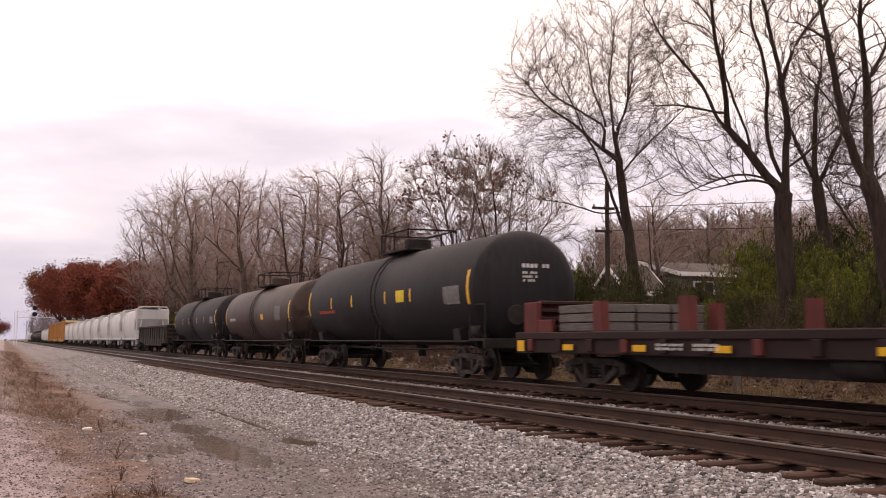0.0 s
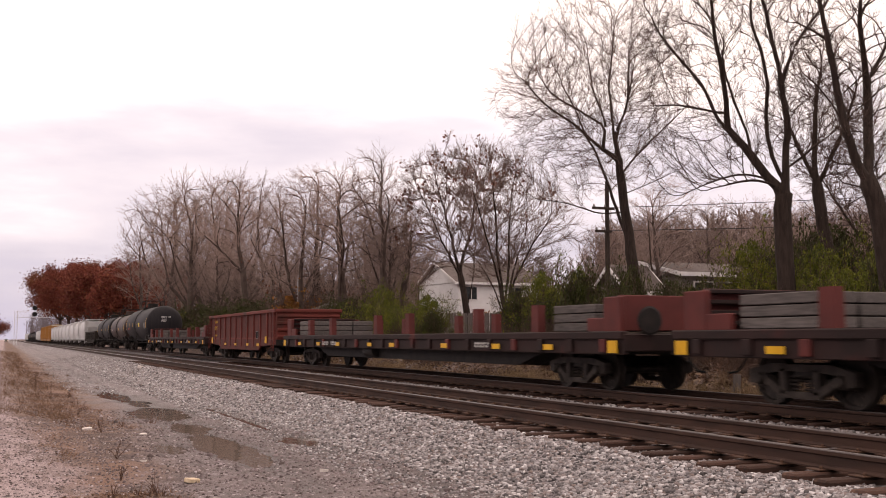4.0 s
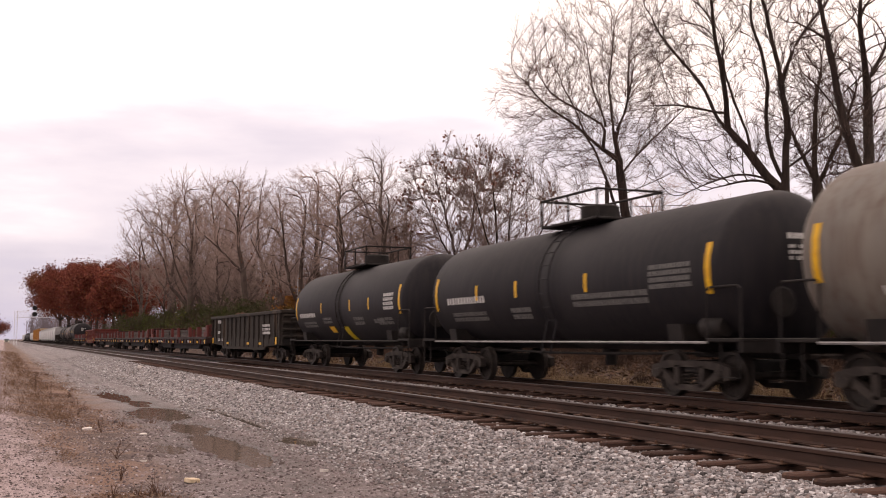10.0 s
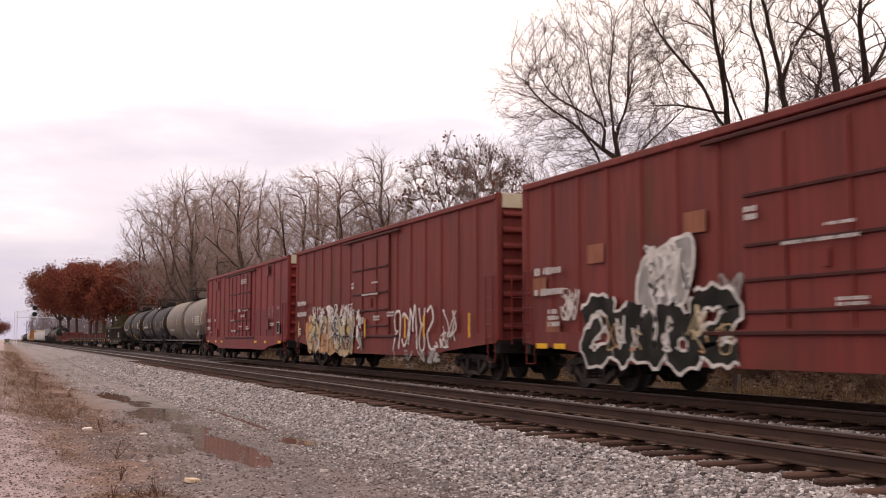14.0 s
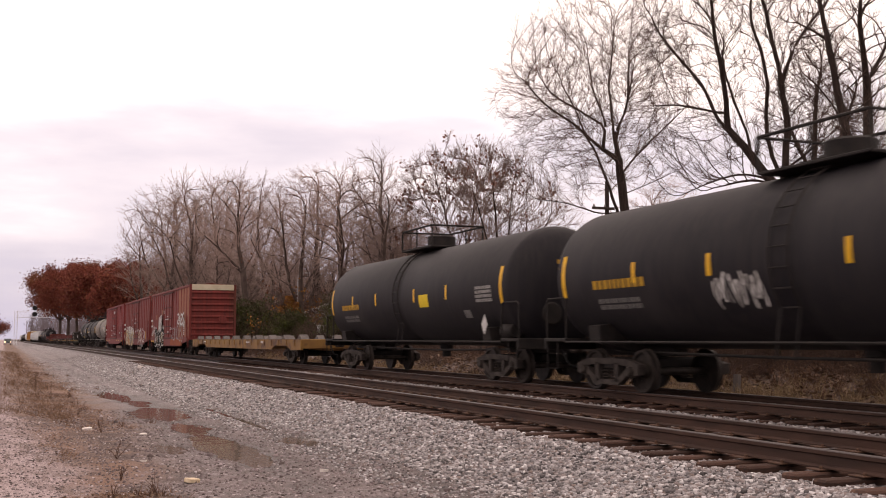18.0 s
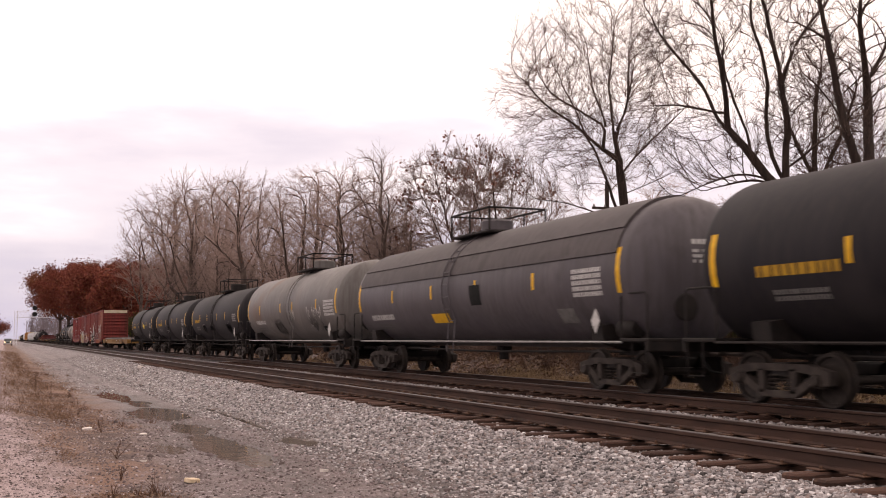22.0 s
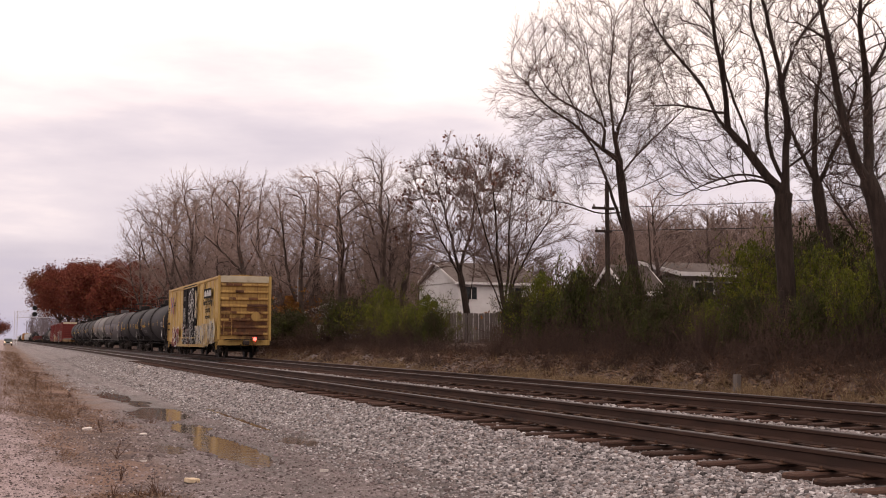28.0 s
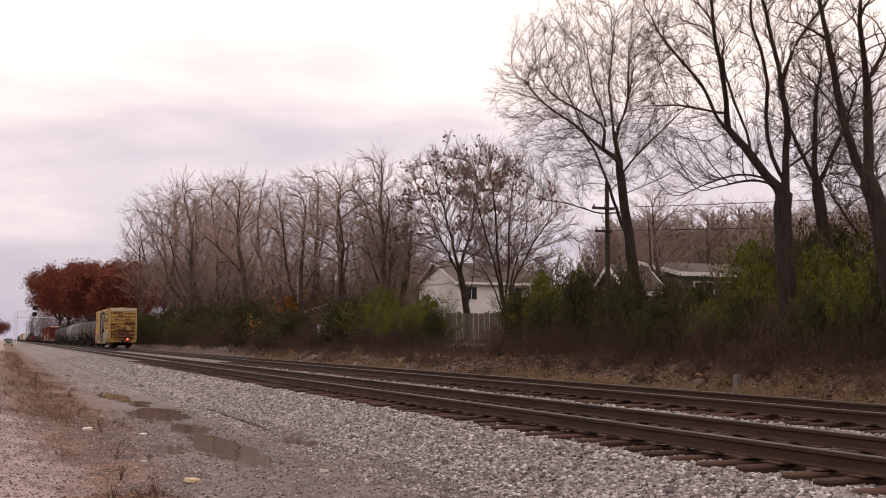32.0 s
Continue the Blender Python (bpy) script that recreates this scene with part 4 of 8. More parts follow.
m_rust_leaf = islands("rust_brown_leaves", [(0.10, 0.034, 0.020), (0.155, 0.058, 0.028), (0.19, 0.078, 0.034)], 0.85)
for k, (x, y, h, leaf) in enumerate(((21.0, 296.0, 20.5, m_red_leaf), (21.5, 258.0, 18.0, m_red_leaf), (24.0, 240.0, 15.0, m_red_leaf), (17.5, 335.0, 24.0, m_red_leaf), (17.0, 372.0, 26.0, m_rust_leaf), (30.0, 330.0, 24.0, m_red_leaf), (21.0, 352.0, 25.5, m_red_leaf),
                                     (26.0, 268.0, 18.0, m_red_leaf), (34.0, 290.0, 21.0, m_red_leaf), (40.0, 262.0, 20.0, m_red_leaf), (24.0, 316.0, 22.0, m_rust_leaf))):
    oak((x, y), 71 + k, h, 1, "tall oak in deep russet autumn leaf" if leaf is m_red_leaf else "broad oak with rust-brown leaves beside the line", leaf)
for k, (x, y, h) in enumerate(((-7.5, 520.0, 13.0), (-13.0, 480.0, 14.0))):
    oak((x, y), 90 + k, h, 1, "distant red-leaved tree beyond the road", m_red_leaf)

# Far woods that close the view along the line.
rng = np.random.default_rng(31)
# Distance haze is mixed into this grey-mauve wood colour.
m_haze_wood = surface("far_wood_in_haze", (0.15, 0.125, 0.14), (0.19, 0.16, 0.17), rough=1.0, scale=0.05, bump=0)
fx = np.concatenate([rng.uniform(16, 90, 240), rng.uniform(-300, -14, 200), rng.uniform(60, 900, 500)])
fy = np.concatenate([rng.uniform(520, 1000, 240), rng.uniform(500, 900, 200), rng.uniform(140, 700, 500)])
fh = rng.uniform(14, 24, len(fx))
stems = shoots(rng, np.stack([fx, fy, np.full(len(fx), 0.5)], 1), np.tile([[0, 0, 1.0]], (len(fx), 1)), fh * 0.8, np.full(len(fx), 0.35), np.full(len(fx), 0.08), 4, 0.05, 0.1)
limbs = offshoots(rng, *stems, 9, 0.2, 42, 0.45, 3, 0.12, 0.12, 0.5, 0.08)
sprays = offshoots(rng, *limbs, 6, 0.15, 45, 0.5, 2, 0.15, 0.05, 0.6, 0.07)
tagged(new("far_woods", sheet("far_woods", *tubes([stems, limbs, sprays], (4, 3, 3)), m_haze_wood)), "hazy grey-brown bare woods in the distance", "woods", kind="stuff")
# Lower trees standing behind close the gaps in the wood.
bx = np.concatenate([rng.uniform(30, 70, 330), rng.uniform(44, 90, 560), rng.uniform(46, 80, 130)])
by = bx * np.concatenate([rng.uniform(2.75, 5.8, 330), rng.uniform(0.6, 1.65, 560), rng.uniform(1.65, 2.75, 130)])
bh = np.hypot(bx, by) * np.concatenate([rng.uniform(0.045, 0.085, 330), rng.uniform(0.085, 0.125, 560), rng.uniform(0.055, 0.085, 130)])
nb = len(bx)
stems = shoots(rng, np.stack([bx, by, np.full(nb, 0.8)], 1), np.concatenate([rng.normal(size=(nb, 2)) * 0.06, np.ones((nb, 1))], 1), bh * 0.86, np.full(nb, 0.16), np.full(nb, 0.03), 5, 0.06, 0.08)
limbs = offshoots(rng, *stems, 12, 0.08, 40, 0.42, 4, 0.08, 0.09, 0.45, 0.04)
sprays = offshoots(rng, *limbs, 8, 0.12, 40, 0.5, 3, 0.1, 0.05, 0.6, 0.028)
ends = offshoots(rng, *sprays, 4, 0.2, 40, 0.5, 2, 0.1, 0.03, 0.7, 0.022)
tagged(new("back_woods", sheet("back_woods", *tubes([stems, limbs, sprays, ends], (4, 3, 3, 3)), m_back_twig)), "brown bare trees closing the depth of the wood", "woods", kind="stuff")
m_under = islands("brown_underwood", [(0.036, 0.022, 0.018), (0.066, 0.040, 0.031), (0.10, 0.058, 0.045), (0.055, 0.044, 0.018)], 0.95)


# ---- shrubs ----
def shrub(name, label, at, seed, wide, high, stems, leaf, per, size, bare=0.35, twig=0.007, long=1.0, wood=None):
    """A shrub of many stems; its leaves begin above the bare part."""
    rng = np.random.default_rng(seed)
    start = np.stack([rng.normal(size=stems) * wide * 0.22, rng.normal(size=stems) * wide * 0.22 * long, np.full(stems, -0.1)], 1)
    way = np.stack([start[:, 0] / wide * 2.2 + rng.normal(size=stems) * 0.34, start[:, 1] / wide * 2.2 / long + rng.normal(size=stems) * 0.34, np.ones(stems)], 1)
    S = shoots(rng, start, way, high * rng.uniform(0.55, 1.15, stems), np.full(stems, 0.018), np.full(stems, 0.006), 6, 0.20, -0.06)
    A = offshoots(rng, *S, 7, 0.2, 55, 0.42, 3, 0.20, 0.0, 0.6, twig)
    B = offshoots(rng, *A, 4, 0.2, 55, 0.5, 2, 0.22, -0.03, 0.7, twig * 0.8)
    root = thing(name, label, "shrub", at=pose(at[0], at[1], float(ground_z(*at))))
    new("brushwood", sheet("brushwood", *tubes([S, A, B], (4, 3, 3)), wood or m_twig)).parent = root
    if leaf:
        q = B[0][:, 1]
        kept = ripple(q[:, 0] + 0.6 * q[:, 2], q[:, 1] - 0.8 * q[:, 2], 0.62, seed) + 0.22 * rng.normal(size=len(q)) > 0.56
        tips = B[0][kept & (q[:, 2] > high * bare * rng.uniform(0.5, 1.5, len(q)))]
        sets = [leaves(rng, tips, max(1, per // 2), *size, size[1] * 0.9, 0.3)]
        if per > 3:
            # Rounded sprays of leaves, heaped over the bush with gaps between them.
            lumps = 64
            d = unit(np.concatenate([rng.normal(size=(lumps, 2)), np.abs(rng.normal(size=(lumps, 1))) * 0.9 + 0.1], 1)) * rng.uniform(0.6, 1.0, (lumps, 1))
            mid = d * np.array([wide * 0.46, wide * 0.46, high * 0.62]) + np.array([0, 0, high * bare * 0.9])
            big = rng.uniform(0.16, 0.42, lumps) * wide / 4.0
            n = 150
            e = unit(rng.normal(size=(lumps, n, 3)) + np.array([0, 0, 0.5])) * rng.uniform(0.55, 1.0, (lumps, n, 1)) ** 0.5
            spot = mid[:, None] + e * big[:, None, None] * np.array([1.35, 1.35, 0.75])
            sets.append(leaves(rng, np.repeat(spot.reshape(-1, 1, 3), 2, 1), 1, *size, 0.02, 0.3))
        vs, fs, k = [], [], 0
        for v, f in sets:
            vs.append(v)
            fs.append(f + k)
            k += len(v)
        new("foliage", sheet("foliage", np.concatenate(vs), np.concatenate(fs), leaf)).parent = root
    return root


def copy_shrub(ob, x, y, turn, size, tall=1.0):
    c = copy_thing(ob, pose(x, y, float(ground_z(x, y)) - 0.03, 0, 0, turn))
    c.scale = (size, size, size * tall)
    return c


def plant(ob, x, y, turn, wide, high):
    """Sets a shrub, or a copy of it, to a width and a height."""
    if ob not in planted:
        v = np.concatenate([np.array([q.co for q in c.data.vertices]) for c in ob.children])
        planted[ob] = (2 * np.percentile(np.hypot(v[:, 0], v[:, 1]), 90), np.percentile(v[:, 2], 99))
    z = float(ground_z(x, y)) - 0.03
    w, h = planted[ob]
    if ob.name not in set_out:
        set_out.append(ob.name)
        ob.matrix_basis = pose(x, y, z, 0, 0, turn)
    else:
        ob = copy_thing(ob, pose(x, y, z, 0, 0, turn))
    ob.scale = (wide / w, wide / w, high / h)
    return ob


planted, set_out = {}, []
green = shrub("honeysuckle_bush", "dense green honeysuckle bush on the bank", (20.2, 37.8), 81, 4.2, 3.3, 95, m_green_leaf, 9, (0.055, 0.14), bare=0.34)
dusky = shrub("honeysuckle_bush", "dark green bush thinning out for winter", (19.6, 39.0), 82, 3.6, 2.5, 85, m_dark_leaf, 9, (0.055, 0.14), bare=0.24)
thicket = shrub("thicket", "tangled leafless brown thicket on the bank", (18.3, 26.0), 83, 3.4, 1.9, 90, m_under, 1, (0.04, 0.09), bare=0.05, long=1.5)
m_pale_under = islands("pale_underwood", [(0.075, 0.044, 0.035), (0.12, 0.070, 0.054), (0.16, 0.096, 0.075), (0.10, 0.070, 0.036)], 0.95)
paler = shrub("thicket", "tangled leafless brown brush under the trees", (26.0, 24.0), 84, 3.4, 1.9, 70, m_pale_under, 1, (0.03, 0.06), bare=0.05, long=1.5, twig=0.005)
paler.scale = (1.5, 1.5, 1.5)
for k, (x, y, wide, high) in enumerate(((20.2, 37.8, 3.2, 3.0), (19.6, 56.0, 3.6, 3.4), (19.4, 49.0, 3.7, 2.6), (18.9, 25.3, 1.6, 1.6), (21.9, 26.9, 3.5, 3.3), (20.5, 22.4, 2.9, 2.8), (19.8, 20.0, 2.6, 2.5),
                                        (20.9, 36.4, 2.0, 3.1), (18.8, 52.0, 2.6, 2.3), (19.0, 122.0, 5.0, 3.6))):
    plant(green, x, y, k * 83, wide, high)
for k, (x, y, wide, high) in enumerate(((19.6, 39.0, 2.3, 2.5), (18.6, 111.8, 7.4, 4.1), (18.8, 86.6, 6.4, 3.7), (18.4, 70.4, 4.4, 2.4), (19.0, 61.6, 3.9, 2.9), (18.6, 46.2, 1.7, 1.9), (20.0, 34.3, 2.8, 2.8), (19.4, 30.9, 2.1, 2.15),
                                        (23.2, 26.0, 3.4, 3.5), (19.0, 18.6, 1.6, 2.3), (18.6, 27.3, 1.9, 1.6), (19.0, 16.6, 1.9, 2.5), (18.4, 99.0, 6.0, 3.6), (18.6, 77.0, 4.0, 2.6), (18.8, 132.0, 6.0, 3.9), (18.4, 146.0, 6.0, 3.9),
                                        (18.4, 160.0, 6.5, 4.0), (18.6, 178.0, 7.0, 4.4), (21.6, 24.2, 2.0, 2.9), (20.6, 32.4, 2.2, 2.9), (19.0, 35.8, 2.0, 1.9), (24.6, 26.0, 4.0, 3.7), (25.6, 22.6, 3.0, 3.8), (23.4, 21.0, 2.6, 3.4), (26.8, 30.0, 3.4, 3.6), (24.6, 29.4, 2.6, 3.2), (20.5, 28.2, 2.6, 2.1), (21.4, 31.0, 2.4, 2.3), (18.6, 23.2, 1.6, 1.7), (18.4, 20.6, 1.5, 1.6))):
    plant(dusky, x, y, k * 97, wide, high)
for k, y in enumerate((26.0, 14.0, 15.7, 17.4, 19.2, 21.0, 22.6, 24.2, 27.8, 29.4, 31.2, 33.0, 34.9, 36.8, 38.9, 41.0, 43.2, 45.5, 48.0, 51.0, 54.5, 58.0, 63.0, 67.0, 73.0, 79.0, 86.0, 95.0, 104.0, 113.0, 124.0, 137.0, 152.0, 170.0)):
    low = 0.55 if 37 < y < 46 else 1.0
    plant(thicket, 18.0 + 0.4 * math.sin(k * 2.3), y, k * 71 % 360, (2.3 + 0.5 * math.sin(k * 1.7)) * (1 if y < 60 else 1.7), low * (1.25 + 0.4 * math.sin(k * 2.9)) * (1 if y < 60 else 1.6))
for k, y in enumerate((15.2, 18.2, 21.4, 24.6, 28.4, 31.6, 33.6, 35.4, 37.2, 48.6, 53.0, 59.0, 64.0)):
    plant(thicket, 19.5 + 0.3 * math.sin(k * 1.3), y, k * 47 % 360, 2.5, 1.15 + 0.25 * math.sin(k * 2.2) - (0.35 if 27 < y < 33 else 0))
mounds = random.Random(29)
for k in range(34):
    y = 13.5 + 46 * (k / 34) ** 1.3
    plant(thicket, mounds.choice((15.9, 16.4, 16.9, 17.3)), y + mounds.uniform(-0.4, 0.4), k * 59 % 360, mounds.uniform(0.7, 1.5), mounds.uniform(0.25, 0.6))
# Dense brush under the wood's trees.
brush = random.Random(44)
for k in range(40):
    y = 80 + 105 * (k / 40) ** 1.2
    copy_shrub(paler, min(21.5 + (k * 5.3) % 9 + 0.02 * y, y / 3.0), y + brush.uniform(-2, 2), k * 53 % 360, 2.2 + 0.5 * math.sin(k * 1.9), 1.05)
for x, y, z in ((26, 27, 1.5), (28, 22, 1.6), (27, 18.5, 1.5), (33, 28, 2.0), (40, 40, 2.2), (42, 46, 2.4), (44, 56, 2.4), (46, 66, 2.4), (38, 52, 1.9)):
    copy_shrub(paler, x, y, x * 31 % 360, z, 1.0)
for o in [o for o in bpy.data.objects if not o.parent and o.name.split(".")[0] in ("honeysuckle_bush", "thicket")]:
    tagged(o, group="shrubs on the bank" if o.name.startswith("honey") else "thickets on the bank")
shrub("oak_sapling", "young oak keeping its dull brown leaves", (24.0, 86.0), 87, 4.5, 7.5, 22, m_rust_leaf, 2, (0.16, 0.30), bare=0.2)
shrub("maple_sapling", "small sapling in orange autumn leaf", (20.0, 78.5), 85, 1.8, 4.3, 16, m_gold_leaf, 6, (0.14, 0.26), bare=0.2)
shrub("maple_sapling", "orange-leaved sapling among the green bushes", (19.6, 38.9), 86, 0.9, 2.4, 10, m_gold_leaf, 3, (0.07, 0.13), bare=0.45)


# ---- dead grass, fallen leaves and weeds ----
def tufts(name, count, place, rng, lo, hi, lean, material, label, blades=14, width=0.006):
    xy = place(count)
    count = len(xy[0])
    at = np.repeat(np.stack([xy[0], xy[1], ground_z(*xy) - 0.01], 1), blades, 0)
    n = len(at)
    at[:, :2] += rng.normal(size=(n, 2)) * 0.05
    size = np.repeat(lo + (hi - lo) * rng.random(count), blades) * rng.uniform(0.5, 1.1, n)
    P, R = shoots(rng, at, np.concatenate([rng.normal(size=(n, 2)) * lean, np.ones((n, 1))], 1), size, np.full(n, width), np.full(n, 0.0015), 3, 0.16, -0.10)
    return tagged(new(name, sheet(name, *tubes([(P, R)], (3,)), material)), label, "grass", kind="stuff")


rng = np.random.default_rng(77)
m_straw = islands("dead_straw", [(0.20, 0.13, 0.07), (0.31, 0.215, 0.12), (0.14, 0.085, 0.055), (0.38, 0.28, 0.165)], 0.9)
m_weed = islands("brown_weed", [(0.10, 0.055, 0.038), (0.16, 0.085, 0.055), (0.07, 0.042, 0.032)], 0.92)
m_verge = islands("rusty_verge_grass", [(0.16, 0.095, 0.062), (0.22, 0.135, 0.085), (0.12, 0.07, 0.05)], 0.95)
tufts("dead_grass", 900, lambda n: (rng.normal(15.7, 0.55, n), 14 + 56 * rng.random(n) ** 1.4), rng, 0.15, 0.42, 0.5, m_straw, "pale dead grass along the foot of the bank")
tufts("tan_grass", 420, lambda n: (rng.normal(15.25, 0.22, n), rng.choice([19.0, 22.5, 25.5, 27.5, 31.0, 43.0], n) + rng.normal(0, 0.9, n)), rng, 0.2, 0.5, 0.45, m_straw, "clumps of pale tan grass by the ballast", 18)
tufts("dead_weeds", 700, lambda n: (rng.normal(16.9, 0.6, n), 13 + 70 * rng.random(n) ** 1.3), rng, 0.25, 0.75, 0.45, m_weed, "brown dead weeds on the bank", 10)
m_matted = islands("matted_dead_grass", [(0.17, 0.085, 0.05), (0.25, 0.14, 0.085), (0.11, 0.065, 0.045), (0.30, 0.20, 0.14)], 0.95)


def strip_spots(n):
    """Patches along the weedy strip between the gravel and the track."""
    y = 9.5 + 70 * rng.random(n) ** 1.7
    x = np.interp(y, [9, 13, 18, 25, 80], [1.15, 1.15, 1.45, 1.35, 1.3]) + rng.normal(0, 1, n) * np.interp(y, [9, 13, 20, 30], [0.22, 0.28, 0.5, 0.65])
    keep = ripple(x * 1.0, y * 0.5, 1.3, 9) > 0.46
    return x[keep], y[keep]


tufts("roadside_weeds", 4200, strip_spots, rng, 0.03, 0.10, 1.7, m_matted, "matted rusty dead grass between gravel and track", 10, 0.004)
tufts("dead_tufts", 46, strip_spots, rng, 0.10, 0.26, 0.5, m_weed, "small dark tufts of dead weed", 22, 0.004)
tufts("verge_grass", 1500, lambda n: (rng.uniform(-1.6, 1.3, n), 22 + 110 * rng.random(n) ** 1.3), rng, 0.08, 0.30, 0.6, m_verge, "brown grass on the verge", 9, 0.004)
m_litter = islands("leaf_litter", [(0.075, 0.042, 0.030), (0.13, 0.075, 0.050), (0.20, 0.125, 0.085), (0.05, 0.032, 0.025), (0.30, 0.21, 0.15)], 0.9)


def strew(name, count, place, rng, lo, hi, label):
    x, y = place(count)
    count = len(x)
    at = np.stack([x, y, ground_z(x, y) + 0.015 + 0.03 * rng.random(count)], 1)[:, None]
    v, f = leaves(rng, np.concatenate([at, at], 1), 1, lo, hi, 0.0, 0.0)
    v = v.reshape(-1, 4, 3)
    v[:, :, 2] = at[:, :, 2] + (v[:, :, 2] - at[:, :, 2]) * 0.45
    return tagged(new(name, sheet(name, v.reshape(-1, 3), f, m_litter)), label, "leaves", kind="stuff")


strew("fallen_leaves", 20000, lambda n: (15.2 + 3.6 * rng.random(n), 12 + 60 * rng.random(n) ** 1.4), rng, 0.08, 0.24, "fallen brown leaves covering the bank")
strew("roadside_leaves", 5200, strip_spots, rng, 0.02, 0.06, "dry brown leaves along the gravel's edge")
# A few taller dead stalks near the camera.
m_stalk = surface("dead_stalk", (0.07, 0.038, 0.027), (0.11, 0.06, 0.042), rough=0.95, scale=20)
for k, (x, y, h) in enumerate(((1.30, 12.9, 0.26), (1.45, 15.0, 0.3), (1.05, 11.2, 0.22), (1.62, 19.5, 0.35), (1.2, 30.0, 0.5), (0.9, 34.0, 0.5), (1.5, 24.0, 0.3))):
    r = np.random.default_rng(900 + k)
    S = shoots(r, np.zeros((4, 3)), np.concatenate([r.normal(size=(4, 2)) * 0.35, np.ones((4, 1))], 1), h * r.uniform(0.6, 1.1, 4), np.full(4, 0.006), np.full(4, 0.003), 4, 0.15, 0)
    A = offshoots(r, *S, 5, 0.4, 50, 0.3, 2, 0.1, 0, 0.6, 0.003)
    stalk = new("dead_weed", sheet("dead_weed", *tubes([S, A], (4, 3)), m_stalk))
    stalk.matrix_basis = pose(x, y, float(ground_z(x, y)) - 0.01)
    tagged(stalk, "dry brown weed stalk at the gravel's edge", "weed", "weed stalks")
# ---- houses and small structures beyond the line ----
m_siding = surface("white_siding", (0.80, 0.79, 0.80), (0.72, 0.71, 0.72), rough=0.7, scale=1.5, fine=30, bump=0.05)
# Grey siding darkened in its colour for the shade below the eaves.
m_shaded_siding = surface("shaded_grey_siding", (0.24, 0.215, 0.20), (0.18, 0.16, 0.15), rough=0.8, scale=1.5, fine=30, bump=0.05)
m_shingle = surface("grey_brown_shingle", (0.080, 0.063, 0.058), (0.115, 0.092, 0.085), rough=0.9, scale=4, fine=25, bump=0.5)
m_white_trim = surface("white_trim", (0.74, 0.72, 0.72), (0.66, 0.64, 0.64), rough=0.6, scale=2, bump=0)
m_dark_glass = surface("window_glass", (0.03, 0.035, 0.04), (0.05, 0.055, 0.06), rough=0.08, bump=0)
m_fence = surface("weathered_fence_board", (0.19, 0.16, 0.15), (0.13, 0.11, 0.105), rough=0.9, scale=5, fine=40, bump=0.4, stretch=(4, 4, 0.4), vary=0.2)
m_pole = surface("tarred_pole", (0.036, 0.026, 0.023), (0.060, 0.044, 0.038), rough=0.95, scale=6, fine=30, bump=0.6, stretch=(3, 3, 0.4))
m_metal = surface("galvanised_steel", (0.42, 0.42, 0.43), (0.33, 0.33, 0.34), rough=0.5, metal=0.6, scale=5, bump=0.05)
m_dim_metal = surface("dull_grey_metal", (0.22, 0.21, 0.21), (0.30, 0.29, 0.29), rough=0.6, metal=0.3, scale=5, bump=0.05)


def house(label, x, y, wide, deep, wall, rise, turn=0.0, over=0.45, windows=(), skin=None, tone="white clapboard wall"):
    """A house whose ridge runs along its width; the front faces -y. windows: places along the front and their widths."""
    skin = skin or m_siding
    root = thing("house", label, "house", at=pose(x, y, float(ground_z(x, y)) - 0.1, 0, 0, turn))
    part("wall", Shape().box((0, 0, wall / 2), (wide, deep, wall), 0.02), skin, root, tone)
    for k in range(int(wall / 0.22)):
        part("clapboard", Shape().box((0, -deep / 2 - 0.012, 0.12 + 0.22 * k), (wide - 0.02, 0.02, 0.2), 0.006), skin, root)
    for s in (-1, 1):
        part("gable", Shape().slab([(-deep / 2, wall), (deep / 2, wall), (0, wall + rise)], s * wide / 2 - 0.08, s * wide / 2, "x"), skin, root)
        e, k = s * (deep / 2 + over), rise / (deep / 2)
        part("roof", Shape().slab([(e, wall - over * k), (0, wall + rise), (0, wall + rise + 0.16), (e, wall - over * k + 0.14)], -wide / 2 - over, wide / 2 + over, "x"), m_shingle, root, "grey-brown shingled roof slope")
        part("fascia", Shape().box((0, e + s * 0.015, wall - over * k + 0.05), (wide + 2 * over, 0.03, 0.2), 0.005), m_white_trim, root, "white fascia board")
        for g in (-1, 1):
            part("rake_board", Shape().slab([(e, wall - over * k - 0.03), (0, wall + rise - 0.03), (0, wall + rise + 0.19), (e, wall - over * k + 0.17)], g * (wide / 2 + over) - 0.02, g * (wide / 2 + over) + 0.02, "x"), m_white_trim, root, "white rake board")
    for at, w in windows:
        win = part("window", Shape().box((at, -deep / 2 - 0.035, wall - 0.95), (w, 0.03, 1.1), 0.004), m_dark_glass, root, "dark glass pane")
        for a, b, c, d in ((at, wall - 0.38, w + 0.16, 0.09), (at, wall - 1.52, w + 0.2, 0.1), (at - w / 2 - 0.04, wall - 0.95, 0.08, 1.1), (at + w / 2 + 0.04, wall - 0.95, 0.08, 1.1), (at, wall - 0.95, 0.05, 1.1)):
            part("window_frame", Shape().box((a, -deep / 2 - 0.05, b), (c, 0.05, d), 0.006), m_white_trim, win)
    return root


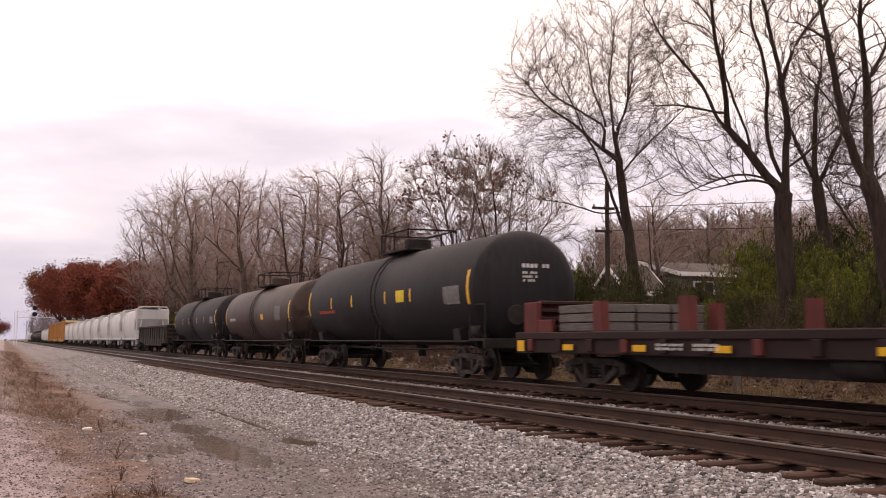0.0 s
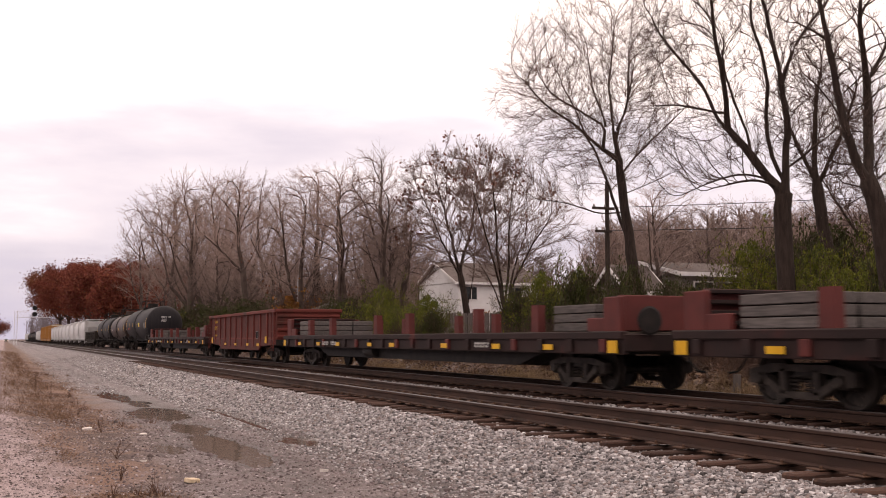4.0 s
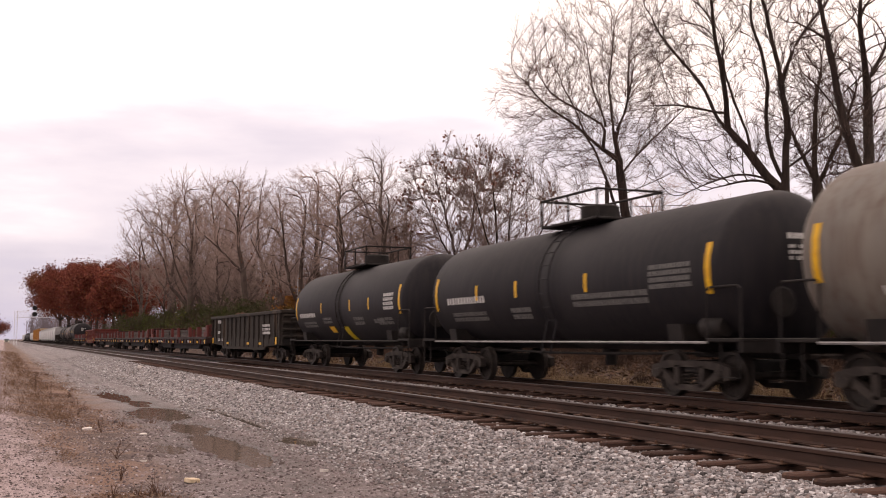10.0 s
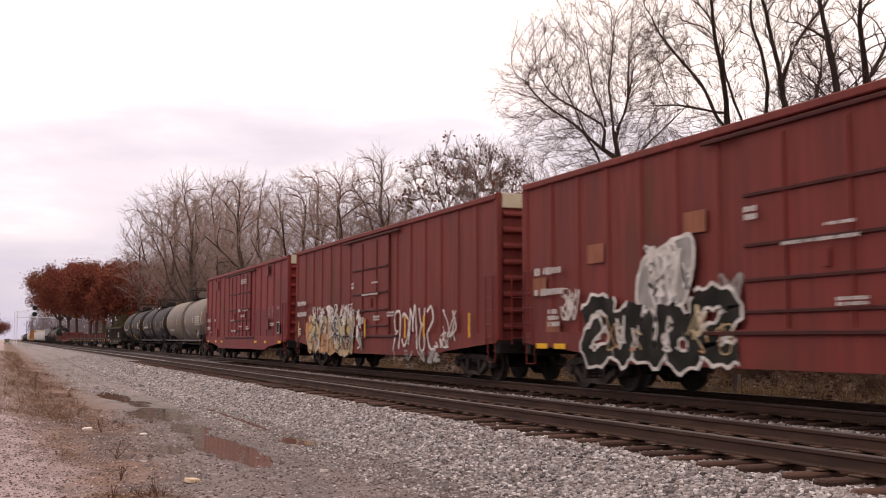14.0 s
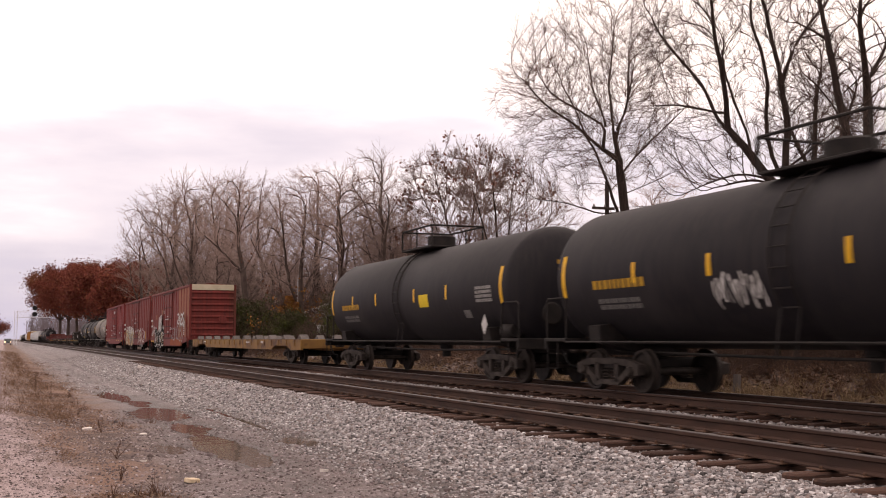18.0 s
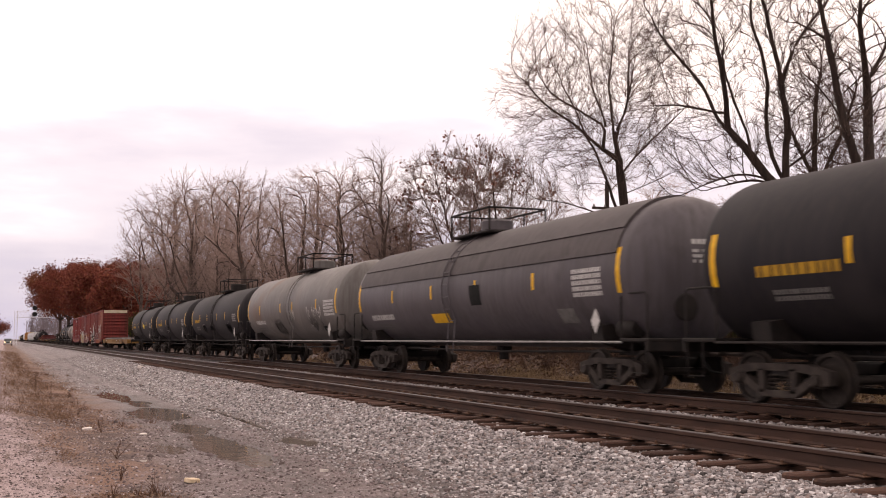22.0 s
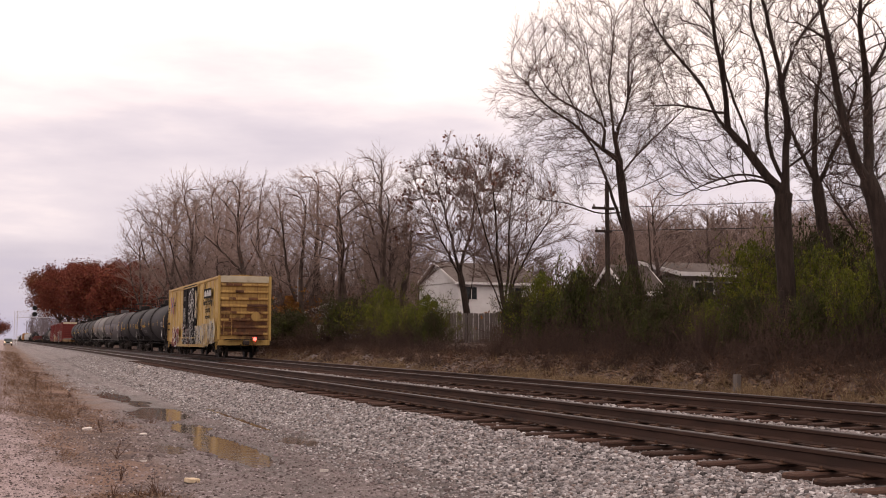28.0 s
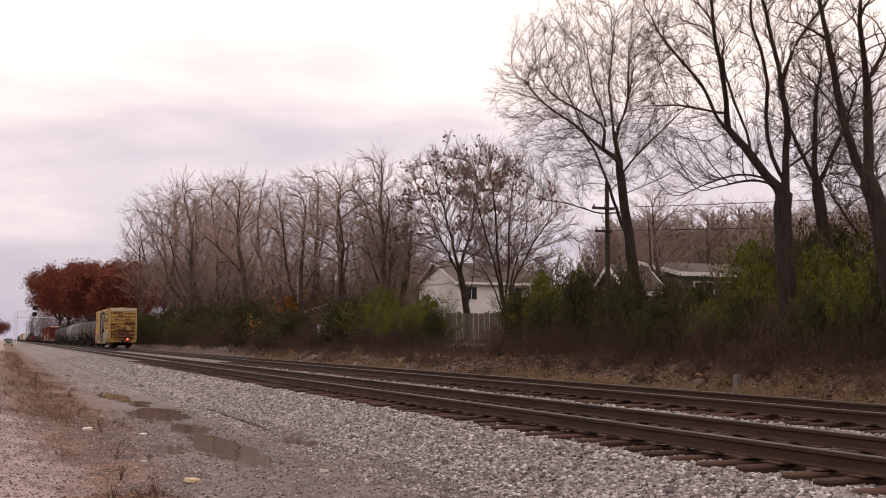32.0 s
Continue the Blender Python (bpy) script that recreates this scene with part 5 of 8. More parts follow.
house("low white clapboard house with a grey shingled roof", 39.0, 85.9, 7.6, 9.0, 4.95, 1.8, 0.0, windows=((-2.6, 1.0), (1.5, 1.2)))
house("grey house with bright white eaves half hidden by bushes", 34.2, 46.2, 7.4, 6.4, 3.4, 0.65, 0.0, windows=((-2.4, 1.1), (-0.6, 1.1), (1.8, 1.3)), skin=m_shaded_siding, tone="grey clapboard wall with its shade painted in")
house("small grey gabled porch with white rake boards", 28.0, 43.9, 1.4, 2.6, 2.6, 1.0, 0.0, skin=m_shaded_siding, tone="grey clapboard wall with its shade painted in")
house("grey shed roof with a pale edge among bushes", 25.2, 86.0, 5.0, 6.0, 2.0, 1.2, 78.0)

# A board fence before the white house.
fence = thing("board_fence", "weathered grey board fence behind the bushes", "fence")
board = Shape().slab([(-0.07, 0), (0.07, 0), (0.07, 1.60), (0.05, 1.66), (-0.05, 1.66), (-0.07, 1.60)], -0.012, 0.012, "y").mesh("board")
board.materials.append(m_fence)
for k in range(34):
    x = 21.9 + 0.155 * k
    y = 52.2 - 0.02 * k
    part("board", board, m_fence, fence, at=pose(x, y, float(ground_z(x, y)) - 0.05 + 0.02 * math.sin(k * 5.1), 0, 0.4 * math.sin(k * 3.3), 0))
for z in (0.45, 1.4):
    part("rail", Shape().tube([(21.8, 52.26, 0.85 + z), (27.1, 51.6, 0.93 + z)], 0.04, 4), m_fence, fence)

# Poles, posts and a street lamp.
pole = thing("utility_pole", "dark wooden utility pole with crossarms", "pole", at=pose(24.0, 39.2, 0.8))
part("shaft", Shape().tube([(0, 0, -0.3), (0.02, 0, 7.1)], 0.13, 10, 0.09), m_pole, pole)
for z, w in ((5.9, 1.1), (4.9, 0.8)):
    part("crossarm", Shape().box((-0.25, -0.12, z), (w, 0.09, 0.11), 0.01), m_pole, pole)
    for k in (-1, 0.2):
        part("insulator", Shape().lathe([(0.03, 0), (0.05, 0.03), (0.04, 0.10), (0.02, 0.12)], 8, (-0.25 + k * w * 0.42, -0.12, z + 0.05), "z"), m_dim_metal, pole)
m_cable = surface("black_cable", (0.02, 0.02, 0.02), (0.03, 0.03, 0.03), rough=0.6, bump=0)
for z, d in ((6.75, 0), (5.75, 0.4)):
    s = Shape().tube([(24.0 + 16.0 * k / 12, 39.2 - 34 * k / 12, z - 0.7 * math.sin(math.pi * k / 12)) for k in range(13)], 0.012, 4)
    tagged(part("overhead_cable", s, m_cable), "thin black cable strung from the pole", "cable", "overhead cables")
lamp = thing("street_lamp", "pale curved street lamp standing among bare trees", "street lamp", at=pose(22.0, 84.0, 0.8))
part("pole", Shape().tube([(0, 0, 0), (0, 0, 4.8), (0.05, -0.05, 5.4), (0.3, -0.1, 5.65), (0.6, -0.15, 5.68)], 0.06, 6, 0.04), m_metal, lamp)
part("lamp_head", Shape().box((0.75, -0.17, 5.66), (0.45, 0.2, 0.12), 0.03), m_metal, lamp, "pale grey lamp head")
for x, y, h, tilt in ((15.6, 19.95, 0.55, 2),):
    post = part("wooden_post", Shape().slab([(-0.07, -0.06), (0.06, -0.07), (0.07, 0.06), (-0.05, 0.07)], -0.2, h, "z"), m_fence)
    post.matrix_basis = pose(x, y, float(ground_z(x, y)), tilt, tilt, 20)
    tagged(post, "short weathered wooden post in dead grass", "post")
m_relay = surface("blue_plastic", (0.03, 0.04, 0.12), (0.04, 0.05, 0.14), rough=0.5)
m_cloth = surface("white_panels", (0.62, 0.6, 0.62), (0.5, 0.48, 0.5), rough=0.7)
for x, y, w, h, mat, name, label in ((19.8, 66.5, 1.6, 0.9, m_cloth, "yard_trailer", "white yard trailer glimpsed behind the bushes"), (20.4, 62.0, 1.3, 0.8, m_cloth, "yard_trailer", "white yard trailer glimpsed behind the bushes"),
                                     (20.6, 60.0, 0.9, 0.7, m_relay, "plastic_bin", "dark blue plastic bin behind the bushes")):
    root = thing(name, label, name.split("_")[1], at=pose(x, y, float(ground_z(x, y)), 0, 0, 15))
    part("body", Shape().box((0, 0, 0.3 + h / 2), (w, 1.4, h), 0.06), mat, root)
    part("lid", Shape().box((0, 0, 0.33 + h), (w + 0.06, 1.46, 0.06), 0.02), mat, root)
    for k in (-1, 1):
        part("wheel", Shape().lathe([(0.05, -0.06), (0.22, -0.06), (0.24, 0), (0.22, 0.06), (0.05, 0.06)], 14, (k * w * 0.45, 0, 0.23), "x"), m_cable, root)

# A cantilever signal over both tracks, far along the line.
m_signal_white = surface("aluminium_paint", (0.62, 0.62, 0.64), (0.52, 0.52, 0.54), rough=0.5, scale=3, bump=0)
m_signal_black = surface("signal_black", (0.012, 0.012, 0.013), (0.02, 0.02, 0.02), rough=0.6, bump=0)
signal = thing("signal_gantry", "pale lattice cantilever railway signal over the tracks", "railway signal", at=pose(2.6, 300.0, -0.4))
for dx, dy in itertools.product((-0.35, 0.35), repeat=2):
    part("mast_leg", Shape().box((dx, dy, 4.5), (0.12, 0.12, 9.0), 0.01), m_signal_white, signal)
for k in range(9):
    for s in (-1, 1):
        part("mast_brace", Shape().tube([(-0.35, s * 0.35, k), (0.35, s * 0.35, k + 1)], 0.035, 4), m_signal_white, signal)
for z in (7.3, 8.7):
    for s in (-1, 1):
        part("beam_chord", Shape().box((4.3, s * 0.4, z), (8.6, 0.11, 0.11), 0.01), m_signal_white, signal)
for k in range(7):
    part("beam_brace", Shape().tube([(0.4 + 1.2 * k, -0.4, 7.3), (1.0 + 1.2 * k, -0.4, 8.7), (1.6 + 1.2 * k, -0.4, 7.3)], 0.04, 4), m_signal_white, signal)
part("walkway", Shape().box((4.4, 0, 7.25), (8.6, 0.9, 0.06), 0.01), m_dim_metal, signal)
for k in range(8):
    part("handrail_post", Shape().tube([(0.6 + 1.1 * k, 0.5, 8.7), (0.6 + 1.1 * k, 0.5, 9.6)], 0.025, 4), m_signal_white, signal)
for z in (8.1, 9.7):
    head = part("signal_head", Shape().lathe([(0.62, -0.05), (0.62, 0.05)], 18, (4.55, -0.65, z), "y"), m_signal_black, signal, "round black signal target")
    for a in (90, 210, 330):
        part("hood", Shape().lathe([(0.12, 0.0), (0.13, -0.22)], 10, (4.55 + 0.3 * math.cos(radians(a)), -0.72, z + 0.3 * math.sin(radians(a))), "y"), m_signal_black, head)

# Pale stones and scraps lying about.
m_chalk = surface("pale_rock", (0.62, 0.57, 0.54), (0.5, 0.45, 0.42), rough=0.9, scale=30, bump=0.4)
for k, (x, y, w) in enumerate(((1.44, 20.15, 0.11), (2.26, 18.95, 0.08), (6.3, 54.4, 0.22), (3.75, 12.9, 0.08), (1.75, 14.6, 0.06))):
    r = random.Random(60 + k)
    s = Shape().slab([(w * r.uniform(0.6, 1) * math.cos(a * 0.9), w * r.uniform(0.5, 0.9) * math.sin(a * 0.9)) for a in range(7)], 0, w * 0.5, "z")
    rock = part("pale_stone", s, m_chalk)
    rock.matrix_basis = pose(x, y, float(ground_z(x, y)) - 0.01, 6, -5, k * 50)
    tagged(rock, "pale stone lying in the gravel", "stone", "pale stones")
m_scrap = surface("faded_card", (0.62, 0.50, 0.36), (0.5, 0.38, 0.26), rough=0.8, scale=20)
scrap = part("card_scrap", Shape().box((0, 0, 0.03), (0.16, 0.11, 0.05), 0.008), m_scrap)
scrap.matrix_basis = pose(2.04, 12.44, float(ground_z(2.04, 12.44)) - 0.005, 4, 6, 35)
tagged(scrap, "crushed yellowish card scrap on the dirt", "litter")
# ---- railway cars ----
m_tank = surface("black_tank_paint", (0.0100, 0.0086, 0.0112), (0.0150, 0.0130, 0.0158), rough=0.62, scale=1.2, fine=40, bump=0.06, stain=(0.023, 0.020, 0.022), stain_at=0.62, stain_scale=0.7, stretch=(1, 1, 0.5), streak=(0.022, 0.019, 0.019))
m_tank_brown = surface("brown_tank_paint", (0.040, 0.024, 0.020), (0.058, 0.036, 0.030), rough=0.5, scale=1.0, bump=0.06, stain=(0.025, 0.016, 0.014), stain_at=0.58)
m_tank_grey = surface("grey_tank_paint", (0.108, 0.101, 0.098), (0.148, 0.137, 0.130), rough=0.5, scale=0.9, fine=30, bump=0.06, stain=(0.12, 0.070, 0.045), stain_at=0.57, stain_scale=0.5, stretch=(1, 1, 0.45), streak=(0.075, 0.062, 0.056))
m_tank_slate = surface("slate_tank_paint", (0.072, 0.064, 0.072), (0.092, 0.082, 0.088), rough=0.5, scale=0.9, fine=30, bump=0.06, stain=(0.052, 0.045, 0.047), stain_at=0.58, stain_scale=0.8, streak=(0.052, 0.044, 0.046))
m_tank_beige = surface("stained_beige_tank", (0.128, 0.113, 0.100), (0.168, 0.146, 0.124), rough=0.55, scale=0.8, fine=30, bump=0.06, stain=(0.16, 0.085, 0.05), stain_at=0.57, stain_scale=0.45, stretch=(1, 1.4, 0.35), streak=(0.085, 0.05, 0.034))
m_jacket = surface("dull_brown_jacket", (0.050, 0.041, 0.043), (0.066, 0.054, 0.055), rough=0.6, scale=1.2, bump=0.05, stain=(0.035, 0.028, 0.028), stain_at=0.58, streak=(0.036, 0.029, 0.029))
m_frame = surface("grimy_underframe", (0.010, 0.0078, 0.0076), (0.019, 0.0145, 0.013), rough=0.7, scale=4, fine=30, bump=0.2)
m_truck = surface("cast_steel_grime", (0.026, 0.020, 0.018), (0.052, 0.041, 0.036), rough=0.8, scale=5, fine=40, bump=0.3)
m_wheel = surface("dark_wheel_steel", (0.024, 0.019, 0.017), (0.045, 0.035, 0.030), rough=0.6, metal=0.4, scale=8, bump=0.1)
m_red = surface("oxide_red_paint", (0.200, 0.025, 0.023), (0.160, 0.022, 0.020), rough=0.6, scale=0.8, fine=40, bump=0.08, stain=(0.12, 0.024, 0.018), stain_at=0.60, stain_scale=0.6, stretch=(1, 1, 0.35), streak=(0.085, 0.016, 0.016))
m_red_brown = surface("faded_red_brown_paint", (0.180, 0.031, 0.026), (0.140, 0.027, 0.023), rough=0.65, scale=0.8, fine=40, bump=0.08, stain=(0.11, 0.030, 0.02), stain_at=0.58, stain_scale=0.6, stretch=(1, 1, 0.35), streak=(0.08, 0.019, 0.017))
m_orange_patch = surface("primer_brown_paint", (0.27, 0.100, 0.058), (0.23, 0.086, 0.050), rough=0.7, scale=1.0, bump=0.06, stain=(0.19, 0.068, 0.042), stain_at=0.6, streak=(0.18, 0.064, 0.040))
m_red_bar = surface("grimy_red_ledge", (0.062, 0.014, 0.013), (0.040, 0.011, 0.010), rough=0.7, scale=2, bump=0.1)
m_rust = surface("bright_rust", (0.29, 0.075, 0.032), (0.19, 0.054, 0.028), rough=0.85, scale=3)
m_gon_red = surface("rusty_red_gondola", (0.150, 0.031, 0.024), (0.108, 0.026, 0.021), rough=0.75, scale=1.2, fine=30, bump=0.2, stain=(0.06, 0.024, 0.019), stain_at=0.55, stain_scale=0.9, stretch=(1, 1, 0.5))
m_gon_panel = surface("dented_red_gondola_panel", (0.120, 0.027, 0.022), (0.074, 0.021, 0.018), rough=0.8, scale=2.2, fine=30, bump=0.35, stain=(0.052, 0.022, 0.018), stain_at=0.56, stain_scale=1.6, stretch=(1, 1, 0.4), streak=(0.060, 0.022, 0.018))
m_gon_black = surface("weathered_black_gondola", (0.018, 0.0140, 0.0120), (0.031, 0.0235, 0.0190), rough=0.8, scale=1.8, fine=30, bump=0.3, stain=(0.052, 0.035, 0.026), stain_at=0.57, stretch=(1, 1, 0.5))
m_flat = surface("grimy_flatcar_steel", (0.017, 0.009, 0.0085), (0.027, 0.012, 0.011), rough=0.75, scale=1.5, fine=30, bump=0.15, stain=(0.085, 0.018, 0.016), stain_at=0.63, stain_scale=0.8)
m_stake = surface("faded_red_steel", (0.110, 0.024, 0.021), (0.082, 0.020, 0.018), rough=0.7, scale=2, bump=0.1)
m_timber = surface("grey_weathered_timber", (0.125, 0.108, 0.103), (0.08, 0.070, 0.067), rough=0.9, scale=4, fine=50, bump=0.4, stretch=(6, 0.6, 6), vary=0.2)
m_deck = surface("dark_deck_planks", (0.050, 0.038, 0.032), (0.075, 0.058, 0.048), rough=0.9, scale=3, fine=40, bump=0.4, stretch=(0.5, 6, 1), vary=0.25)
m_yellow = surface("yellow_boxcar_paint", (0.50, 0.335, 0.115), (0.44, 0.288, 0.100), rough=0.55, scale=0.9, fine=40, bump=0.06, stain=(0.36, 0.20, 0.065), stain_at=0.62, stain_scale=1.1, stretch=(1, 1, 0.22), streak=(0.3, 0.165, 0.05))
m_yellow_rust = surface("rusted_yellow_end", (0.46, 0.29, 0.10), (0.38, 0.225, 0.075), rough=0.65, scale=1.0, bump=0.08, stain=(0.075, 0.032, 0.02), stain_at=0.47, stain_scale=1.1, stretch=(1, 1, 0.6), streak=(0.16, 0.075, 0.035))
m_yellow_flat = surface("yellow_flatcar_paint", (0.22, 0.115, 0.033), (0.15, 0.075, 0.027), rough=0.65, scale=1.5, bump=0.08, stain=(0.085, 0.040, 0.024), stain_at=0.52, stain_scale=1.6)
m_cream = surface("cream_paint", (0.50, 0.44, 0.33), (0.42, 0.36, 0.26), rough=0.6, scale=2, bump=0.03, stain=(0.26, 0.2, 0.14), stain_at=0.6)
m_hopper = surface("pale_grey_hopper_paint", (0.50, 0.50, 0.50), (0.42, 0.42, 0.42), rough=0.55, scale=0.8, bump=0.05, stain=(0.30, 0.28, 0.26), stain_at=0.6, stain_scale=0.7, stretch=(1, 1, 0.3))
m_ochre = surface("ochre_boxcar_paint", (0.36, 0.155, 0.035), (0.29, 0.125, 0.03), rough=0.6, scale=0.8, bump=0.05)
m_black_door = surface("black_door_paint", (0.014, 0.013, 0.014), (0.024, 0.022, 0.022), rough=0.55, scale=2, bump=0.08)
m_mark = surface("orange_reflective_mark", (0.68, 0.37, 0.014), (0.58, 0.30, 0.014), rough=0.45, scale=6, bump=0)
m_lemon = surface("yellow_placard", (0.66, 0.47, 0.015), (0.56, 0.40, 0.015), rough=0.5, scale=6, bump=0)
m_white_ink = surface("white_stencil", (0.50, 0.49, 0.48), (0.38, 0.37, 0.36), rough=0.7, scale=9, bump=0)
m_grey_ink = surface("worn_stencil", (0.15, 0.145, 0.14), (0.10, 0.097, 0.095), rough=0.7, scale=9, bump=0)
m_gold_ink = surface("yellow_stencil", (0.42, 0.23, 0.02), (0.32, 0.17, 0.02), rough=0.7, scale=9, bump=0)
m_black_ink = surface("black_stencil", (0.012, 0.012, 0.012), (0.02, 0.02, 0.02), rough=0.6, bump=0)
m_blue_ink = surface("blue_paint", (0.06, 0.09, 0.28), (0.05, 0.075, 0.23), rough=0.6, bump=0)
m_red_ink = surface("red_paint", (0.42, 0.06, 0.03), (0.34, 0.05, 0.03), rough=0.6, bump=0)
m_spray_white = surface("white_spray_paint", (0.62, 0.60, 0.58), (0.42, 0.40, 0.38), rough=0.7, scale=2.5, bump=0)
m_spray_grey = surface("grey_spray_paint", (0.20, 0.195, 0.19), (0.30, 0.29, 0.28), rough=0.7, scale=2.5, bump=0)
m_spray_black = surface("black_spray_paint", (0.014, 0.014, 0.013), (0.03, 0.029, 0.026), rough=0.65, scale=2, bump=0)
m_spray_cream = surface("cream_spray_paint", (0.46, 0.38, 0.23), (0.38, 0.27, 0.16), rough=0.7, scale=1.6, bump=0, stain=(0.38, 0.17, 0.085), stain_at=0.52, stain_scale=1.1)
m_spray_red = surface("red_spray_paint", (0.20, 0.035, 0.028), (0.15, 0.03, 0.026), rough=0.65, scale=2, bump=0)

# Dull, dry paints and grime shine little.
for m_dull in (m_spray_black, m_black_ink, m_gon_black, m_gon_red, m_gon_panel, m_frame, m_truck, m_flat, m_black_door):
    m_dull.node_tree.nodes["Principled BSDF"].inputs["Specular IOR Level"].default_value = 0.22

for m_dull in (m_spray_black, m_black_ink, m_black_door):
    m_dull.node_tree.nodes["Principled BSDF"].inputs["Specular IOR Level"].default_value = 0.08
    m_dull.node_tree.nodes["Principled BSDF"].inputs["Roughness"].default_value = 0.85

for m_dull in (m_tank, m_tank_brown):
    m_dull.node_tree.nodes["Principled BSDF"].inputs["Specular IOR Level"].default_value = 0.16

# Shared pieces of the trucks: origin at rail height under the truck's middle.
WHEEL_R, AXLE_Y = 0.42, 0.89
side_mesh = Shape()
for lo, hi in ((-1.075, -0.925),):
    side_mesh.slab([(-1.16, 0.36), (-1.16, 0.56), (-0.70, 0.66), (0.70, 0.66), (1.16, 0.56), (1.16, 0.36), (0.98, 0.33), (0.86, 0.50), (0.40, 0.55), (-0.40, 0.55), (-0.86, 0.50), (-0.98, 0.33)], lo, hi)
    side_mesh.slab([(-0.92, 0.42), (-0.40, 0.14), (0.40, 0.14), (0.92, 0.42), (0.80, 0.50), (0.34, 0.24), (-0.34, 0.24), (-0.80, 0.50)], lo, hi)
    for s in (-1, 1):
        side_mesh.slab([(s * 0.30, 0.2), (s * 0.42, 0.2), (s * 0.44, 0.58), (s * 0.30, 0.58)], lo, hi)
side_mesh = side_mesh.mesh("side_frame")
spring_mesh = Shape()
for k in range(4):
    x, y = (-1.0 + 0.03 * (k % 2), -0.21 + 0.14 * k)
    spring_mesh.tube([(x + 0.05 * math.cos(a), y + 0.05 * math.sin(a), 0.25 + 0.26 * i / 24) for i, a in enumerate(np.linspace(0, 8 * math.pi, 25))], 0.013, 4)
spring_mesh = spring_mesh.mesh("spring_group")
cap_mesh = Shape().lathe([(0.0, -0.06), (0.07, -0.06), (0.10, -0.03), (0.11, 0.05)], 12, (0, 0, 0), "x").mesh("bearing_cap")
box_mesh = Shape().box((0, 0, 0), (0.17, 0.27, 0.24), 0.04).mesh("axle_box")
bolster_mesh = Shape().box((0, 0, 0.56), (2.05, 0.40, 0.24), 0.04).box((0, 0, 0.74), (0.5, 0.5, 0.14), 0.02).tube([(-0.9, -0.45, 0.4), (0.9, -0.45, 0.4)], 0.05, 6).tube([(-0.9, 0.45, 0.4), (0.9, 0.45, 0.4)], 0.05, 6).mesh("truck")
wheelset_mesh = Shape().tube([(-1.02, 0, 0), (1.02, 0, 0)], 0.075, 10)
for s in (-1, 1):
    wheelset_mesh.lathe([(0.10, s * 0.60), (0.11, s * 0.66), (0.33, s * 0.68), (0.36, s * 0.675), (0.445, s * 0.675), (0.446, s * 0.70), (0.425, s * 0.72), (0.417, s * 0.815), (0.36, s * 0.815), (0.345, s * 0.775), (0.15, s * 0.755), (0.12, s * 0.83), (0.08, s * 0.83)], 28, (0, 0, 0), "x")
    for a in (30, 150, 270):
        wheelset_mesh.box((s * 0.765, 0.23 * math.cos(radians(a)), 0.23 * math.sin(radians(a))), (0.02, 0.05, 0.05), 0.008)
wheelset_mesh = wheelset_mesh.mesh("wheelset", smooth=True)
coupler_mesh = Shape().box((0, -0.25, 0.86), (0.16, 0.7, 0.17), 0.03).box((0.02, 0.16, 0.86), (0.30, 0.26, 0.26), 0.05).box((-0.10, 0.30, 0.86), (0.10, 0.16, 0.24), 0.04).box((0.14, 0.27, 0.86), (0.09, 0.14, 0.22), 0.03).mesh("coupler")
hose_mesh = Shape().tube([(0.25, -0.1, 0.78), (0.27, 0.06, 0.62), (0.22, 0.2, 0.45), (0.1, 0.32, 0.42)], 0.022, 6).mesh("air_hose")
for me, mat in ((side_mesh, m_truck), (spring_mesh, m_truck), (cap_mesh, m_wheel), (box_mesh, m_truck), (bolster_mesh, m_frame), (wheelset_mesh, m_wheel), (coupler_mesh, m_truck), (hose_mesh, m_black_ink)):
    me.materials.append(mat)

moving, wheels = [], []


def truck(car, y):
    t = part("truck", bolster_mesh, m_frame, car, at=(0, y, 0))
    for turn in (0, 180):
        m = pose(0, 0, 0, 0, 0, turn)
        part("side_frame", side_mesh, m_truck, t, "cast steel side frame", at=m)
        part("spring_group", spring_mesh, m_truck, t, at=m)
        for k in (-1, 1):
            part("axle_box", box_mesh, m_truck, t, at=m @ pose(-1.0, k * AXLE_Y, WHEEL_R))
            part("bearing_cap", cap_mesh, m_wheel, t, at=m @ pose(-1.10, k * AXLE_Y, WHEEL_R))
    for k in (-1, 1):
        w = part("wheelset", wheelset_mesh, m_wheel, car, "axle with two steel wheels", at=(0, y + k * AXLE_Y, WHEEL_R))
        wheels.append((w, car, y + k * AXLE_Y))
    return t


def gear(car, half, sill=0.95):
    """Couplers and air hoses at both ends."""
    for turn in (0, 180):
        m = pose(0, 0, 0, 0, 0, turn) @ pose(0, half + 0.15, 0)
        part("coupler", coupler_mesh, m_truck, car, "rusty knuckle coupler", at=m)
        part("air_hose", hose_mesh, m_black_ink, car, at=m)


def roll(car, mid):
    """Notes a car that rides with the train; mid is where its middle is at the start."""
    moving.append((car, mid))
    return car


def ladder(car, x, y, z0, z1, wide, axis, mat, rungs=6):
    """A ladder of two stiles and rungs on a side ('y': along the side) or an end ('x')."""
    d = (0, wide / 2) if axis == "y" else (wide / 2, 0)
    top = part("ladder", Shape().tube([(x - d[0], y - d[1], z0), (x - d[0], y - d[1], z1), (x + d[0], y + d[1], z1), (x + d[0], y + d[1], z0)], 0.018, 5), mat, car)
    for k in range(rungs - 1):
        z = z0 + (z1 - z0) * (k + 0.5) / rungs
        part("rung", Shape().tube([(x - d[0], y - d[1], z), (x + d[0], y + d[1], z)], 0.014, 5), mat, top)
    return top


